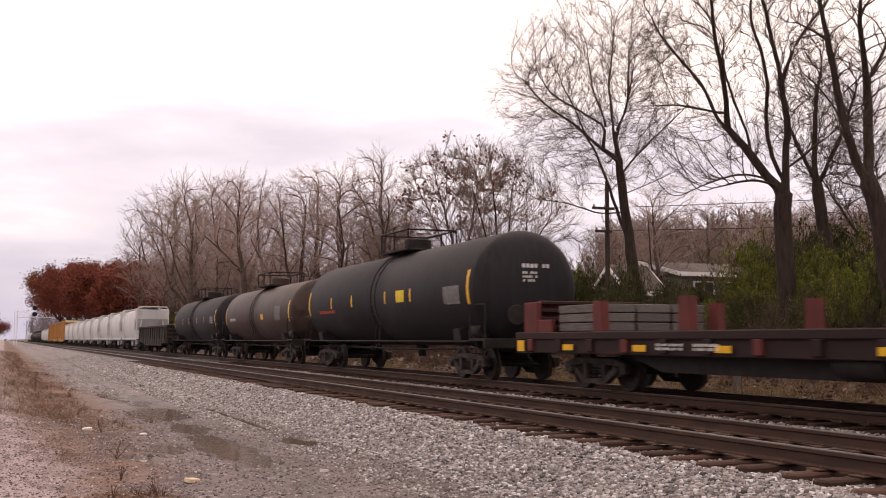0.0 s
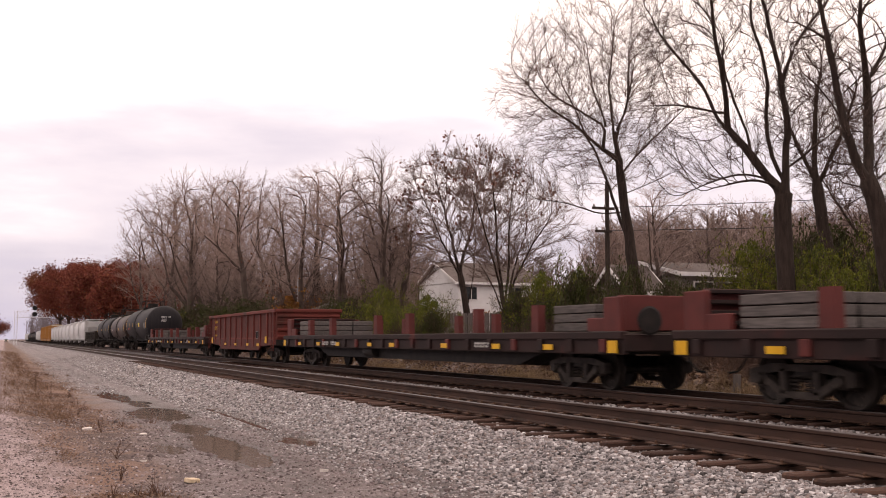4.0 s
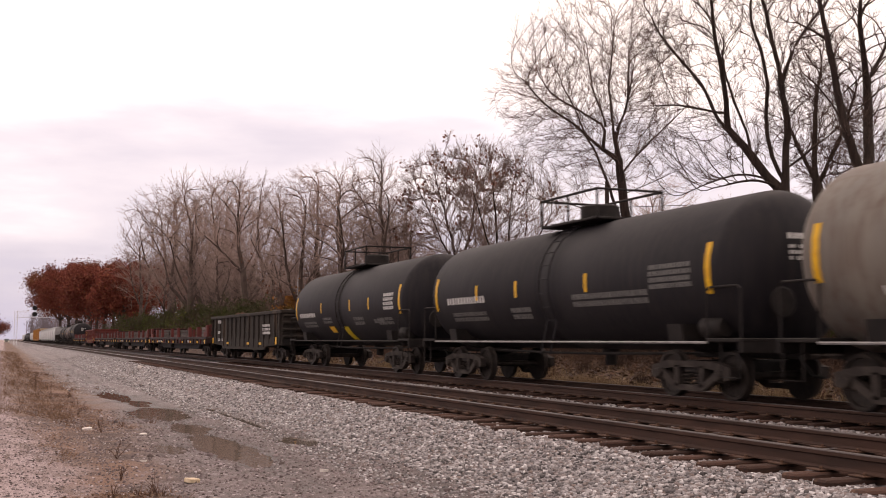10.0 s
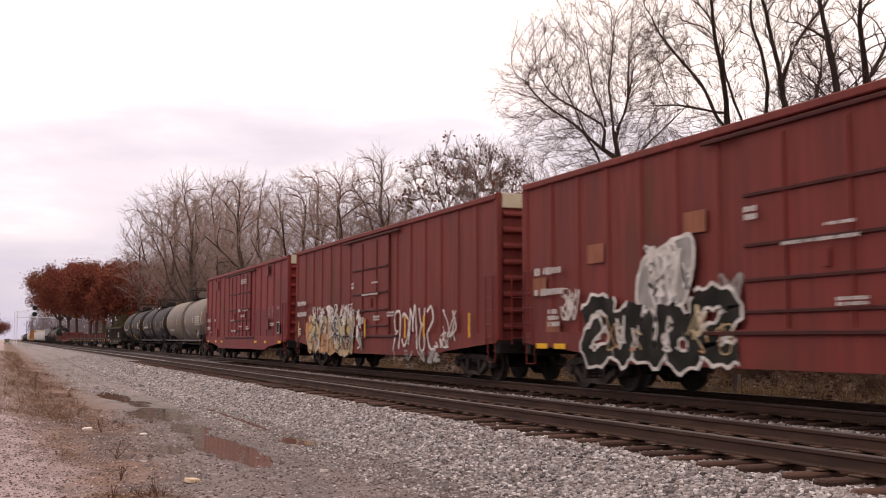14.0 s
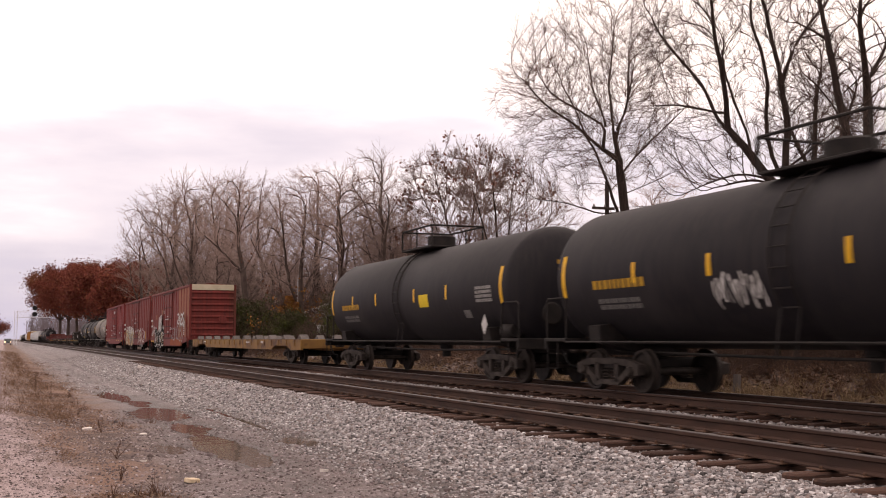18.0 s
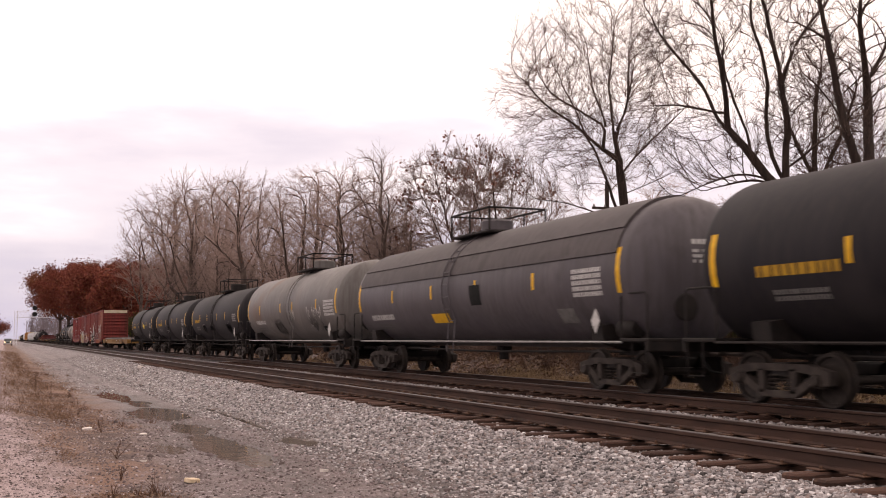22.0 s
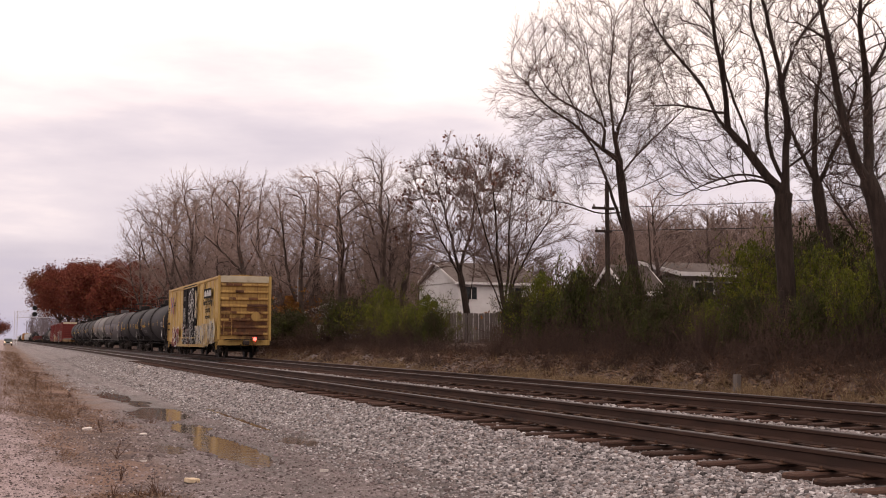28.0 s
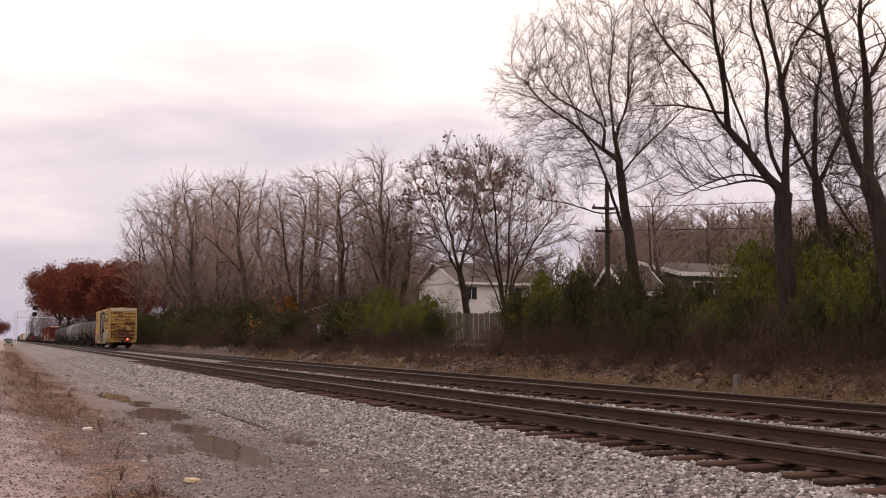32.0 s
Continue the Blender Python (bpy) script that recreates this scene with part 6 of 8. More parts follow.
def bars(rng, y0, y1, z0, z1, x, lines=2, fill=0.72):
    """Unreadable writing as rows of plain bars on a side wall."""
    s = Shape()
    pitch = (z1 - z0) / lines
    for k in range(lines):
        y, z = max(y0, y1), z1 - pitch * (k + 0.5)
        while y > min(y0, y1) + 0.02:
            w = min(rng.uniform(0.4, 0.8) * pitch * fill, y - min(y0, y1))
            s.box((x, y - w / 2, z), (0.006, w, pitch * fill * rng.choice((1.0, 1.0, 0.8))))
            y -= w + pitch * rng.choice((0.22, 0.22, 0.22, 0.22, 0.75))
    return s


def ribbon(s, pts, width, x):
    """A flat painted stroke on a side wall, as a band of quads with thickness."""
    pts = [Vector((0, a, b)) for a, b in pts]
    n = len(pts)
    vs = []
    for i, p in enumerate(pts):
        d = pts[min(i + 1, n - 1)] - pts[max(i - 1, 0)]
        k = Vector((0, -d.z, d.y)).normalized() * width * (0.5 + 0.12 * math.sin(i * 1.9))
        vs += [(x, *(p + k).yz), (x, *(p - k).yz)]
    return s.add(vs, [(2 * i, 2 * i + 1, 2 * i + 3, 2 * i + 2) for i in range(n - 1)])


def squiggle(rng, y0, y1, z0, z1, n):
    """A looping stroke inside a rectangle, drawn from front to rear."""
    out = []
    f1, f2, p1, p2 = rng.uniform(2, 4), rng.uniform(3, 6), rng.uniform(0, 6), rng.uniform(0, 6)
    for i in range(n):
        t = i / (n - 1)
        out.append((y0 + (y1 - y0) * (t + 0.10 * math.sin(2 * math.pi * f2 * t + p1)), z0 + (z1 - z0) * (0.5 + 0.46 * math.sin(2 * math.pi * f1 * t + p2) * (0.75 + 0.25 * math.sin(9 * t)))))
    return out


def bubble(y, z, w, h, seed, n=22):
    """The outline of one fat painted letter form."""
    r = random.Random(seed)
    a, b, c = r.uniform(0.08, 0.2), r.uniform(0.06, 0.16), r.uniform(0, 6)
    ring = []
    for k in range(n):
        t = 2 * math.pi * k / n
        q = 1 + a * math.sin(2 * t + c) + b * math.sin(3 * t + 2 * c)
        ca, sa = math.cos(t), math.sin(t)
        ring.append((y + w / 2 * q * math.copysign(abs(ca) ** 0.7, ca), z + h / 2 * q * math.copysign(abs(sa) ** 0.7, sa)))
    return ring


# Loose painted forms that spell nothing: strokes in a unit square.
SWIRLS = {"A": [[(0.92, 0.86), (0.45, 1.0), (0.08, 0.78), (0.45, 0.52), (0.88, 0.30), (0.55, 0.02), (0.04, 0.12)]],
          "B": [[(0.04, 0.0), (0.22, 0.6), (0.42, 0.98), (0.66, 0.92), (0.82, 0.45), (0.98, 0.0)], [(0.2, 0.34), (0.8, 0.30)]],
          "C": [[(0.0, 0.95), (0.16, 0.10), (0.34, 0.06), (0.5, 0.66), (0.66, 0.06), (0.86, 0.12), (1.0, 1.0)]],
          "D": [[(0.1, 0.0), (0.16, 0.5), (0.12, 0.98), (0.62, 1.0), (0.78, 0.74), (0.55, 0.52), (0.22, 0.50), (0.60, 0.30), (0.96, 0.0)]],
          "E": [[(0.9, 0.80), (0.55, 1.0), (0.12, 0.72), (0.08, 0.30), (0.45, 0.0), (0.92, 0.16)]],
          "F": [[(0.02, 0.0), (0.10, 0.6), (0.22, 0.98), (0.42, 0.55), (0.52, 0.30), (0.64, 0.60), (0.82, 1.0), (0.92, 0.5), (0.98, 0.0)]],
          "G": [[(0.9, 0.92), (0.25, 0.98), (0.10, 0.70), (0.55, 0.54), (0.15, 0.36), (0.22, 0.05), (0.95, 0.08)]],
          "H": [[(0.0, 0.92), (0.5, 0.98), (1.0, 0.90)], [(0.52, 0.95), (0.46, 0.5), (0.54, 0.0)]],
          "I": [[(0.5, 1.0), (0.44, 0.5), (0.5, 0.0)]],
          "J": [[(0.5, 1.0), (0.1, 0.75), (0.06, 0.3), (0.45, 0.0), (0.88, 0.25), (0.92, 0.7), (0.5, 1.0), (0.3, 0.9)]],
          "K": [[(0.05, 1.0), (0.5, 0.5), (0.95, 0.0)], [(0.95, 1.0), (0.5, 0.5), (0.05, 0.0)]]}


def eased(pts, n=5):
    """A smooth line through the points."""
    p = [Vector((*q, 0)) for q in pts]
    p = [2 * p[0] - p[1]] + p + [2 * p[-1] - p[-2]]
    out = []
    for i in range(1, len(p) - 2):
        for k in range(n):
            t = k / n
            q = 0.5 * ((2 * p[i]) + (p[i + 1] - p[i - 1]) * t + (2 * p[i - 1] - 5 * p[i] + 4 * p[i + 1] - p[i + 2]) * t * t + (3 * p[i] - p[i - 1] - 3 * p[i + 1] + p[i + 2]) * t ** 3)
            out.append((q.x, q.y))
    return out + [(p[-2].x, p[-2].y)]


def piece(car, forms, y0, y1, z0, z1, x, layers, seed, label, tilt=0.0, overlap=1.15):
    """A row of painted letter forms from y0 back to y1; layers: (width, material), the widest first."""
    r = random.Random(seed)
    cell = (y0 - y1) / len(forms)
    for k, form in enumerate(forms):
        left, wide = y0 - cell * k, cell * overlap * r.uniform(0.9, 1.1)
        low, high = z0 + r.uniform(-0.05, 0.08) * (z1 - z0), z1 + r.uniform(-0.10, 0.06) * (z1 - z0) + tilt * k
        upset, lean = k % 2, r.uniform(-0.2, 0.2)
        lines = []
        for stroke_ in SWIRLS[form]:
            pts = [(1 - u + lean * (v - 0.5) + r.uniform(-0.12, 0.12), (1 - v if upset else v) + r.uniform(-0.09, 0.09)) for u, v in stroke_]
            lines.append(eased([(left - wide * u, low + (high - low) * v) for u, v in pts]))
        for j, (w, mat) in enumerate(layers):
            s = Shape()
            for i, line in enumerate(lines):
                ribbon(s, line, w, x - 0.004 - 0.004 * j - 0.0008 * k - 0.0004 * i)
            part("graffiti", s, mat, car, label)


def scrawl(car, y0, y1, z0, z1, x, count, width, mats, seed, label):
    """Many small looping strokes over a patch of wall."""
    r = random.Random(seed)
    for k in range(count):
        y, z, q = r.uniform(y1, y0), r.uniform(z0, z1), r.uniform(0.25, 0.6)
        pts = [(y + r.uniform(-q, q) * 0.6, min(z1 + 0.1, max(z0 - 0.05, z + r.uniform(-q, q)))) for _ in range(r.randint(4, 7))]
        part("graffiti", ribbon(Shape(), eased(pts), width * r.uniform(0.6, 1.5), x - 0.003 - 0.0005 * k), mats[k % len(mats)], car, label)


def painted(car, name, ring, x, mat, label=""):
    return part(name, Shape().slab(ring, x - 0.002, x, "x"), mat, car, label)


# ---- tank cars ----
grating_mesh = Shape().box((0, 0, 0), (1.7, 0.06, 0.03)).mesh("grating_bar")
grating_mesh.materials.append(m_frame)


def tank_car(label, front, rear, r, cz, mat, dome_at=0.1, belt=None, ladders=False, stepped=False, ink=m_white_ink, marks=(), letters=(), plates=(), tags_=(), fittings=True):
    mid = (front + rear) / 2 * 1.0074
    h = (front - rear) / 2 * 1.0074
    car = roll(thing("tank_car", label, "tank car", "cars of the freight train"), mid)
    rng = random.Random(int(abs(front) * 10))
    end, head = h + 0.16, 0.60
    profile = [(0.0, -end - head)] + [(r * math.sin(a), -end - head * math.cos(a)) for a in np.linspace(0.12, math.pi / 2, 9)]
    if stepped:
        profile += [(r, -h * 0.02 - 0.02), (r, h * 0.02)]
    else:
        profile += [(r, -0.20), (r - 0.012, -0.16), (r - 0.012, 0.16), (r, 0.20)]
    profile += [(r * math.sin(a), end + head * math.cos(a)) for a in np.linspace(math.pi / 2, 0.12, 9)] + [(0.0, end + head)]
    part("tank_shell", Shape().lathe(profile, 56, (0, 0, cz)), mat, car, "", smooth=True)

    def patch(s, y0, y1, a0, a1, out=0.008, n=4):
        """A piece of the shell's surface, from angle a0 to a1 above the level of the axis, on the near side."""
        vs, q = [], r + out
        for k in range(n + 1):
            a = radians(a0 + (a1 - a0) * k / n)
            vs += [(-q * math.cos(a), y0, cz + q * math.sin(a)), (-q * math.cos(a), y1, cz + q * math.sin(a))]
        return s.add(vs, [(2 * k, 2 * k + 1, 2 * k + 3, 2 * k + 2) for k in range(n)])

    def angle(z):
        return math.degrees(math.asin(max(-0.97, min(0.97, (z - cz) / r))))

    if stepped:
        for a0, a1, out in ((34, 146, 0.06), (14, 34, 0.035), (146, 166, 0.035)):
            s, n = Shape(), 14
            q = r + out
            ring = [(-q * math.cos(radians(a0 + (a1 - a0) * k / n)), cz + q * math.sin(radians(a0 + (a1 - a0) * k / n))) for k in range(n + 1)]
            inner = [(p * (r - 0.02) / q, cz + (z - cz) * (r - 0.02) / q) for p, z in reversed(ring)]
            part("jacket", s.slab(ring + inner, -end + 0.25, end - 0.25, "y"), m_jacket, car, "darker insulating jacket strip", smooth=True)
    if belt:
        s = Shape().lathe([(r - 0.01, -0.32), (r + 0.022, -0.30), (r + 0.022, 0.30), (r - 0.01, 0.32)], 56, (0, dome_at, cz))
        part("belt", s, belt, car, "wrap-round band at the middle", smooth=True)
    # Reflective marks: tall ones at both ends, short ones between.
    for y, tall in [(h - 0.02, 1)] + [(m, 0) for m in marks] + [(-h + 0.02, 1)]:
        z0, z1 = (cz - 0.42, cz + 0.46) if tall else (cz - 0.22, cz + 0.16)
        w = 0.075 if tall else 0.06
        part("reflective_mark", patch(Shape(), y - w, y + w, angle(z0), angle(z1)), m_mark, car, "orange reflective strip")
    for y0, y1, z0, z1, lines, im in letters:
        s = Shape()
        pitch = (z1 - z0) / lines
        for k in range(lines):
            y, z = max(y0, y1), z1 - pitch * (k + 0.5)
            while y > min(y0, y1) + 0.03:
                w = min(rng.uniform(0.55, 1.1) * pitch * 0.7, y - min(y0, y1))
                patch(s, y - w, y, angle(z - pitch * 0.36), angle(z + pitch * 0.36), 0.008, 1)
                y -= w + pitch * 0.22
        part("lettering", s, im, car, "stencilled writing, unreadable")
    for y0, y1, z0, z1, pm in plates:
        part("placard", patch(Shape(), y0, y1, angle(z0), angle(z1), 0.012), pm, car, "painted panel" if pm in (m_grey_ink, m_white_ink) else "coloured placard")
    for y, z, size, gm in tags_:
        s = Shape()
        for k in range(3):
            pts = squiggle(rng, y + size * (0.5 - k * 0.34), y + size * (0.22 - k * 0.34), z - size * 0.26, z + size * 0.26, 26)
            vs, q = [], r + 0.009
            for i, (a, b) in enumerate(pts):
                e = radians(angle(b))
                for o in (-0.026, 0.026):
                    vs.append((-q * math.cos(e), a + o, cz + q * math.sin(e) + o * 0.6))
            s.add(vs, [(2 * i, 2 * i + 1, 2 * i + 3, 2 * i + 2) for i in range(len(pts) - 1)])
        part("graffiti", s, gm, car, "sprayed scrawl")
    # Writing on the rear head.
    s = Shape()
    for row, (z, n, size) in enumerate(((0.50, 8, 0.10), (0.34, 6, 0.06), (0.24, 6, 0.06), (0.14, 5, 0.06))):
        for k in range(n):
            x0 = -0.42 + k * size * 1.15 + (0.12 if row else 0)
            corner = []
            for a, b in ((x0, z), (x0 + size * 0.85, z), (x0 + size * 0.85, z + size), (x0, z + size)):
                corner.append((a, -end - head * math.sqrt(1 - (a * a + b * b) / (r * r)) - 0.012, cz + b))
            if (k * 7 + row) % 5:
                s.add(corner, [(0, 1, 2, 3)])
    part("lettering", s, ink if row else ink, car, "stencilled writing, unreadable")
    # A diamond sign near the rear.
    if fittings:
        y = -h + 0.95
        q = min(-r * math.cos(radians(angle(1.66))) - 0.03, -1.44)
        part("diamond_sign", Shape().slab([(y, 1.16), (y + 0.17, 1.41), (y, 1.66), (y - 0.17, 1.41)], q - 0.01, q, "x"), m_white_ink, car, "white diamond hazard sign")
    # Manway, platform and its railing on top.
    top = cz + r
    part("manway", Shape().lathe([(0.0, 0.42), (0.40, 0.42), (0.44, 0.38), (0.44, -0.1)], 20, (0, dome_at, top), "z"), m_frame if mat is m_tank else mat, car, "round manway housing", smooth=True)
    plat = part("platform", Shape().box((0, dome_at, top + 0.0), (1.7, 2.5, 0.05), 0.01), m_frame, car, "grated walkway")
    for k in range(6):
        part("grating_bar", grating_mesh, m_frame, plat, at=(0, dome_at - 1.1 + 0.44 * k, top + 0.035))
    for x in (-0.82, 0.82):
        rail = Shape().tube([(x, dome_at + 1.25, top), (x, dome_at + 1.25, top + 0.62), (x, dome_at - 1.25, top + 0.62), (x, dome_at - 1.25, top)], 0.03, 6)
        rail.tube([(x, dome_at, top), (x, dome_at, top + 0.62)], 0.026, 6)
        part("railing", rail, m_frame, car)
    for y in (dome_at - 1.25, dome_at + 1.25):
        part("railing", Shape().tube([(-0.82, y, top + 0.62), (0.82, y, top + 0.62)], 0.028, 6), m_frame, car)
    part("valve_housing", Shape().box((0.25, dome_at + 0.7, top + 0.16), (0.4, 0.4, 0.3), 0.05), m_frame, car)
    for side in (-1, 1):
        q, arc = r + 0.07, np.linspace(-0.55, 1.15, 9)
        bend = [(side * q * math.cos(a), cz + q * math.sin(a)) for a in arc]
        path = [(side * 1.42, 0.72)] + bend
        lad = part("ladder", Shape().tube([(a, dome_at - 0.22, b) for a, b in path] + [(a, dome_at + 0.22, b) for a, b in reversed(path)], 0.02, 5), mat if ladders else m_frame, car)
        if side < 0:
            for a, b in path[1:]:
                part("rung", Shape().tube([(a, dome_at - 0.22, b), (a, dome_at + 0.22, b)], 0.014, 5), mat if ladders else m_frame, lad)
    # Underframe: stub sills, bolsters, saddles, end platforms, side rails.
    deck = end + head + 0.12
    for s in (-1, 1):
        part("stub_sill", Shape().box((0, s * (deck - 1.5), 0.88), (0.36, 3.0, 0.34), 0.02), m_frame, car)
        part("saddle", Shape().slab([(-1.32, 1.02), (-0.5, 0.78), (0.5, 0.78), (1.32, 1.02), (1.36, 1.32), (1.0, cz - r * 0.66), (-1.0, cz - r * 0.66), (-1.36, 1.32)], s * (deck - 1.95) - 0.22, s * (deck - 1.95) + 0.22, "y"), m_frame, car, "steel saddle under the shell")
        part("end_platform", Shape().box((0, s * (deck - 0.45), 1.03), (2.9, 0.95, 0.07), 0.015), m_frame, car)
        part("end_sill", Shape().box((0, s * (deck - 0.02), 0.93), (2.9, 0.08, 0.22), 0.015), m_frame, car)
        for k in (-1, 1):
            part("handrail", Shape().tube([(k * 1.40, s * (deck - 0.05), 1.05), (k * 1.40, s * (deck - 0.05), 1.86), (k * 1.40, s * (deck - 0.12), 1.92), (k * 1.40, s * (deck - 0.85), 1.92), (k * 1.42, s * (deck - 0.92), 1.85), (k * 1.42, s * (deck - 0.92), 1.05)], 0.02, 6), m_frame, car)
            part("step", Shape().tube([(k * 1.42, s * (deck - 0.1), 1.0), (k * 1.42, s * (deck - 0.1), 0.42), (k * 1.42, s * (deck - 0.55), 0.42), (k * 1.42, s * (deck - 0.55), 1.0)], 0.016, 5), m_frame, car)
        truck(car, s * (deck - 1.95))
    for k in (-1, 1):
        part("side_rail", Shape().tube([(k * 1.43, -deck + 0.9, 0.99), (k * 1.43, deck - 0.9, 0.99)], 0.026, 6), m_dim_metal if ladders else m_frame, car, "long steel safety rail")
    part("brake_cylinder", Shape().lathe([(0.0, -0.3), (0.16, -0.3), (0.19, -0.26), (0.19, 0.26), (0.16, 0.3), (0.0, 0.3)], 14, (-1.05, -deck + 1.15, 1.25)), m_frame, car, smooth=True)
    part("brake_wheel", Shape().lathe([(0.24, -0.02), (0.27, 0), (0.24, 0.02), (0.22, 0)], 18, (-0.5, -deck + 0.1, 1.65)), m_frame, car)
    part("outlet_valve", Shape().lathe([(0.0, -0.34), (0.13, -0.34), (0.13, -0.12), (0.2, -0.1), (0.2, 0.12)], 12, (0, dome_at - 0.4, cz - r), "z"), m_frame, car)
    part("brake_pipe", Shape().tube([(-0.55, -deck + 1.5, 0.80), (-0.55, -1.2, 0.74), (-0.62, 1.0, 0.74), (-0.55, deck - 1.5, 0.80)], 0.03, 6), m_frame, car)
    gear(car, deck - 0.1)
    return car


BLACK = dict(r=1.46, cz=2.33, mat=m_tank, ink=m_gold_ink)
gold = lambda h: ((h - 1.2, h - 3.1, 2.00, 2.24, 1, m_gold_ink), (h - 1.3, h - 2.8, 1.62, 1.86, 2, m_grey_ink))
m_panel_ink = surface("pale_stencil", (0.30, 0.29, 0.28), (0.20, 0.195, 0.19), rough=0.7, scale=9, bump=0)
panel = lambda h: ((-h + 1.5, -h + 0.55, 1.96, 2.38, 4, m_panel_ink),)
tank_car("black tank car with orange reflective strips and yellow placard", 39.3, 24.3, 1.50, 2.36, m_tank, -0.2, marks=(4.6, 2.2, -1.2, -3.4), letters=((6.2, 4.2, 1.96, 2.1, 1, m_red_ink), *panel(7.55)), plates=((-2.9, -2.2, 2.15, 2.5, m_lemon), (-7.0, -5.9, 2.0, 2.45, m_grey_ink)), fittings=False)
tank_car("brown tank car dulled by grime", 56.4, 43.0, 1.38, 2.22, m_tank_brown, 0.3, marks=(), letters=((5.6, 4.2, 1.95, 2.15, 1, m_white_ink),), plates=((-5.2, -4.2, 1.9, 2.5, m_grey_ink), (-2.0, -1.5, 1.95, 2.2, m_mark)), fittings=False)
tank_car("dark grimy tank car far ahead", 74.6, 59.6, 1.40, 2.24, m_tank, 0.3, marks=(4.0, 1.5, -1.5, -4.0), letters=panel(7.4), fittings=False)
tank_car("glossy black tank car with a yellow diagonal panel", -121.7, -133.7, 1.42, 2.24, m_tank, 0.15, marks=(2.45, -1.08, -3.12), letters=((5.5, 3.3, 1.86, 2.08, 1, m_white_ink), (5.2, 3.4, 1.5, 1.74, 2, m_grey_ink), (2.4, 1.3, 1.62, 1.86, 2, m_grey_ink), (-1.3, -2.4, 1.52, 1.82, 2, m_grey_ink), (-3.4, -4.3, 1.55, 1.72, 1, m_grey_ink), (-4.6, -5.5, 1.95, 2.5, 4, m_white_ink), (-3.8, -5.2, 1.5, 1.75, 2, m_grey_ink)), plates=((0.2, -0.35, 1.05, 1.5, m_lemon), (1.9, 1.3, 1.3, 1.52, m_mark)), fittings=False)
tank_car("black tank car with white stencilled writing", -136.3, -148.4, 1.40, 2.23, m_tank, -0.3, marks=(3.4, 1.2, -2.0), ladders=True, letters=((5.3, 2.9, 1.92, 2.16, 1, m_white_ink), (5.1, 3.0, 1.5, 1.76, 2, m_grey_ink), (1.6, 0.6, 1.5, 1.8, 2, m_grey_ink), (-1.4, -4.2, 1.7, 2.0, 2, m_grey_ink), (-4.3, -5.6, 1.95, 2.42, 4, m_grey_ink)), fittings=False)
tank_car("rust-stained beige tank car with a blue-grey band", -150.7, -165.0, 1.45, 2.28, m_tank_beige, -0.3, belt=m_tank_slate, ladders=True, marks=(4.6, 2.4, -1.4, -4.2), letters=((6.0, 4.2, 1.62, 1.80, 1, m_white_ink), (-5.0, -6.6, 1.9, 2.5, 5, m_white_ink)), plates=((-4.4, -4.9, 1.42, 1.62, m_black_ink), (-0.6, -1.4, 1.3, 1.75, m_spray_grey)))
tank_car("black tank car with yellow writing and placard", -257.0, -270.9, dome_at=0.2, marks=(4.6, 2.2, -1.2, -3.6), letters=(*gold(7), *panel(7)), plates=((-1.6, -2.3, 1.95, 2.3, m_lemon), (-4.6, -5.0, 1.6, 1.8, m_grey_ink)), **BLACK)
tank_car("black tank car with a white sprayed tag", -274.0, -287.9, dome_at=0.2, marks=(4.3, 2.0, -1.2, -3.6), letters=(*gold(7), *panel(7)), plates=((-5.2, -5.7, 1.6, 1.85, m_grey_ink),), tags_=((1.3, 1.85, 1.3, m_spray_white),), **BLACK)
tank_car("black tank car with yellow writing and white tags", -291.0, -305.1, dome_at=0.0, marks=(4.2, 1.8, -1.2, -3.6), letters=((6.0, 4.4, 2.0, 2.26, 1, m_gold_ink), (5.9, 4.7, 1.6, 1.84, 2, m_grey_ink), *panel(7)), tags_=((3.2, 1.72, 1.1, m_spray_white), (0.9, 1.72, 1.0, m_spray_grey), (-4.2, 1.7, 1.3, m_spray_grey)), **BLACK)
tank_car("rust-streaked grey tank car covered in pale tags", -308.0, -322.4, 1.52, 2.40, m_tank_grey, -0.6, ladders=True, marks=(4.8, 0.9, -1.1, -4.7), letters=((5.8, 4.0, 1.70, 1.92, 1, m_white_ink), (5.6, 4.2, 1.4, 1.6, 2, m_grey_ink), (-5.7, -7.0, 1.9, 2.5, 5, m_white_ink)), plates=((-4.9, -5.4, 1.35, 1.55, m_black_ink),), tags_=((1.6, 1.6, 1.5, m_spray_grey), (-0.9, 2.05, 0.9, m_spray_white), (-4.3, 1.85, 2.0, m_spray_white)))
tank_car("long slate-grey insulated tank car with stepped jacket", -325.4, -341.3, 1.50, 2.36, m_tank_slate, 0.5, ladders=True, stepped=True, marks=(4.8, 1.65, -1.3, -4.45), letters=((7.0, 5.0, 1.62, 1.84, 1, m_white_ink), (6.8, 5.4, 1.36, 1.54, 2, m_grey_ink), (-6.2, -7.4, 1.9, 2.5, 5, m_white_ink)), plates=((1.9, 0.7, 1.5, 1.75, m_mark), (-5.3, -6.0, 1.4, 1.7, m_grey_ink), (-0.95, -1.6, 1.9, 2.4, m_black_ink)))
tank_car("black tank car with yellow writing", -344.5, -358.4, dome_at=0.1, marks=(3.9, 1.4, -1.2, -3.65), letters=((5.9, 4.1, 1.98, 2.22, 1, m_gold_ink), (5.6, 4.4, 1.62, 1.82, 2, m_grey_ink), (-5.2, -6.3, 1.95, 2.4, 4, m_gold_ink)), plates=((-4.9, -5.4, 1.55, 1.8, m_grey_ink),), **BLACK)
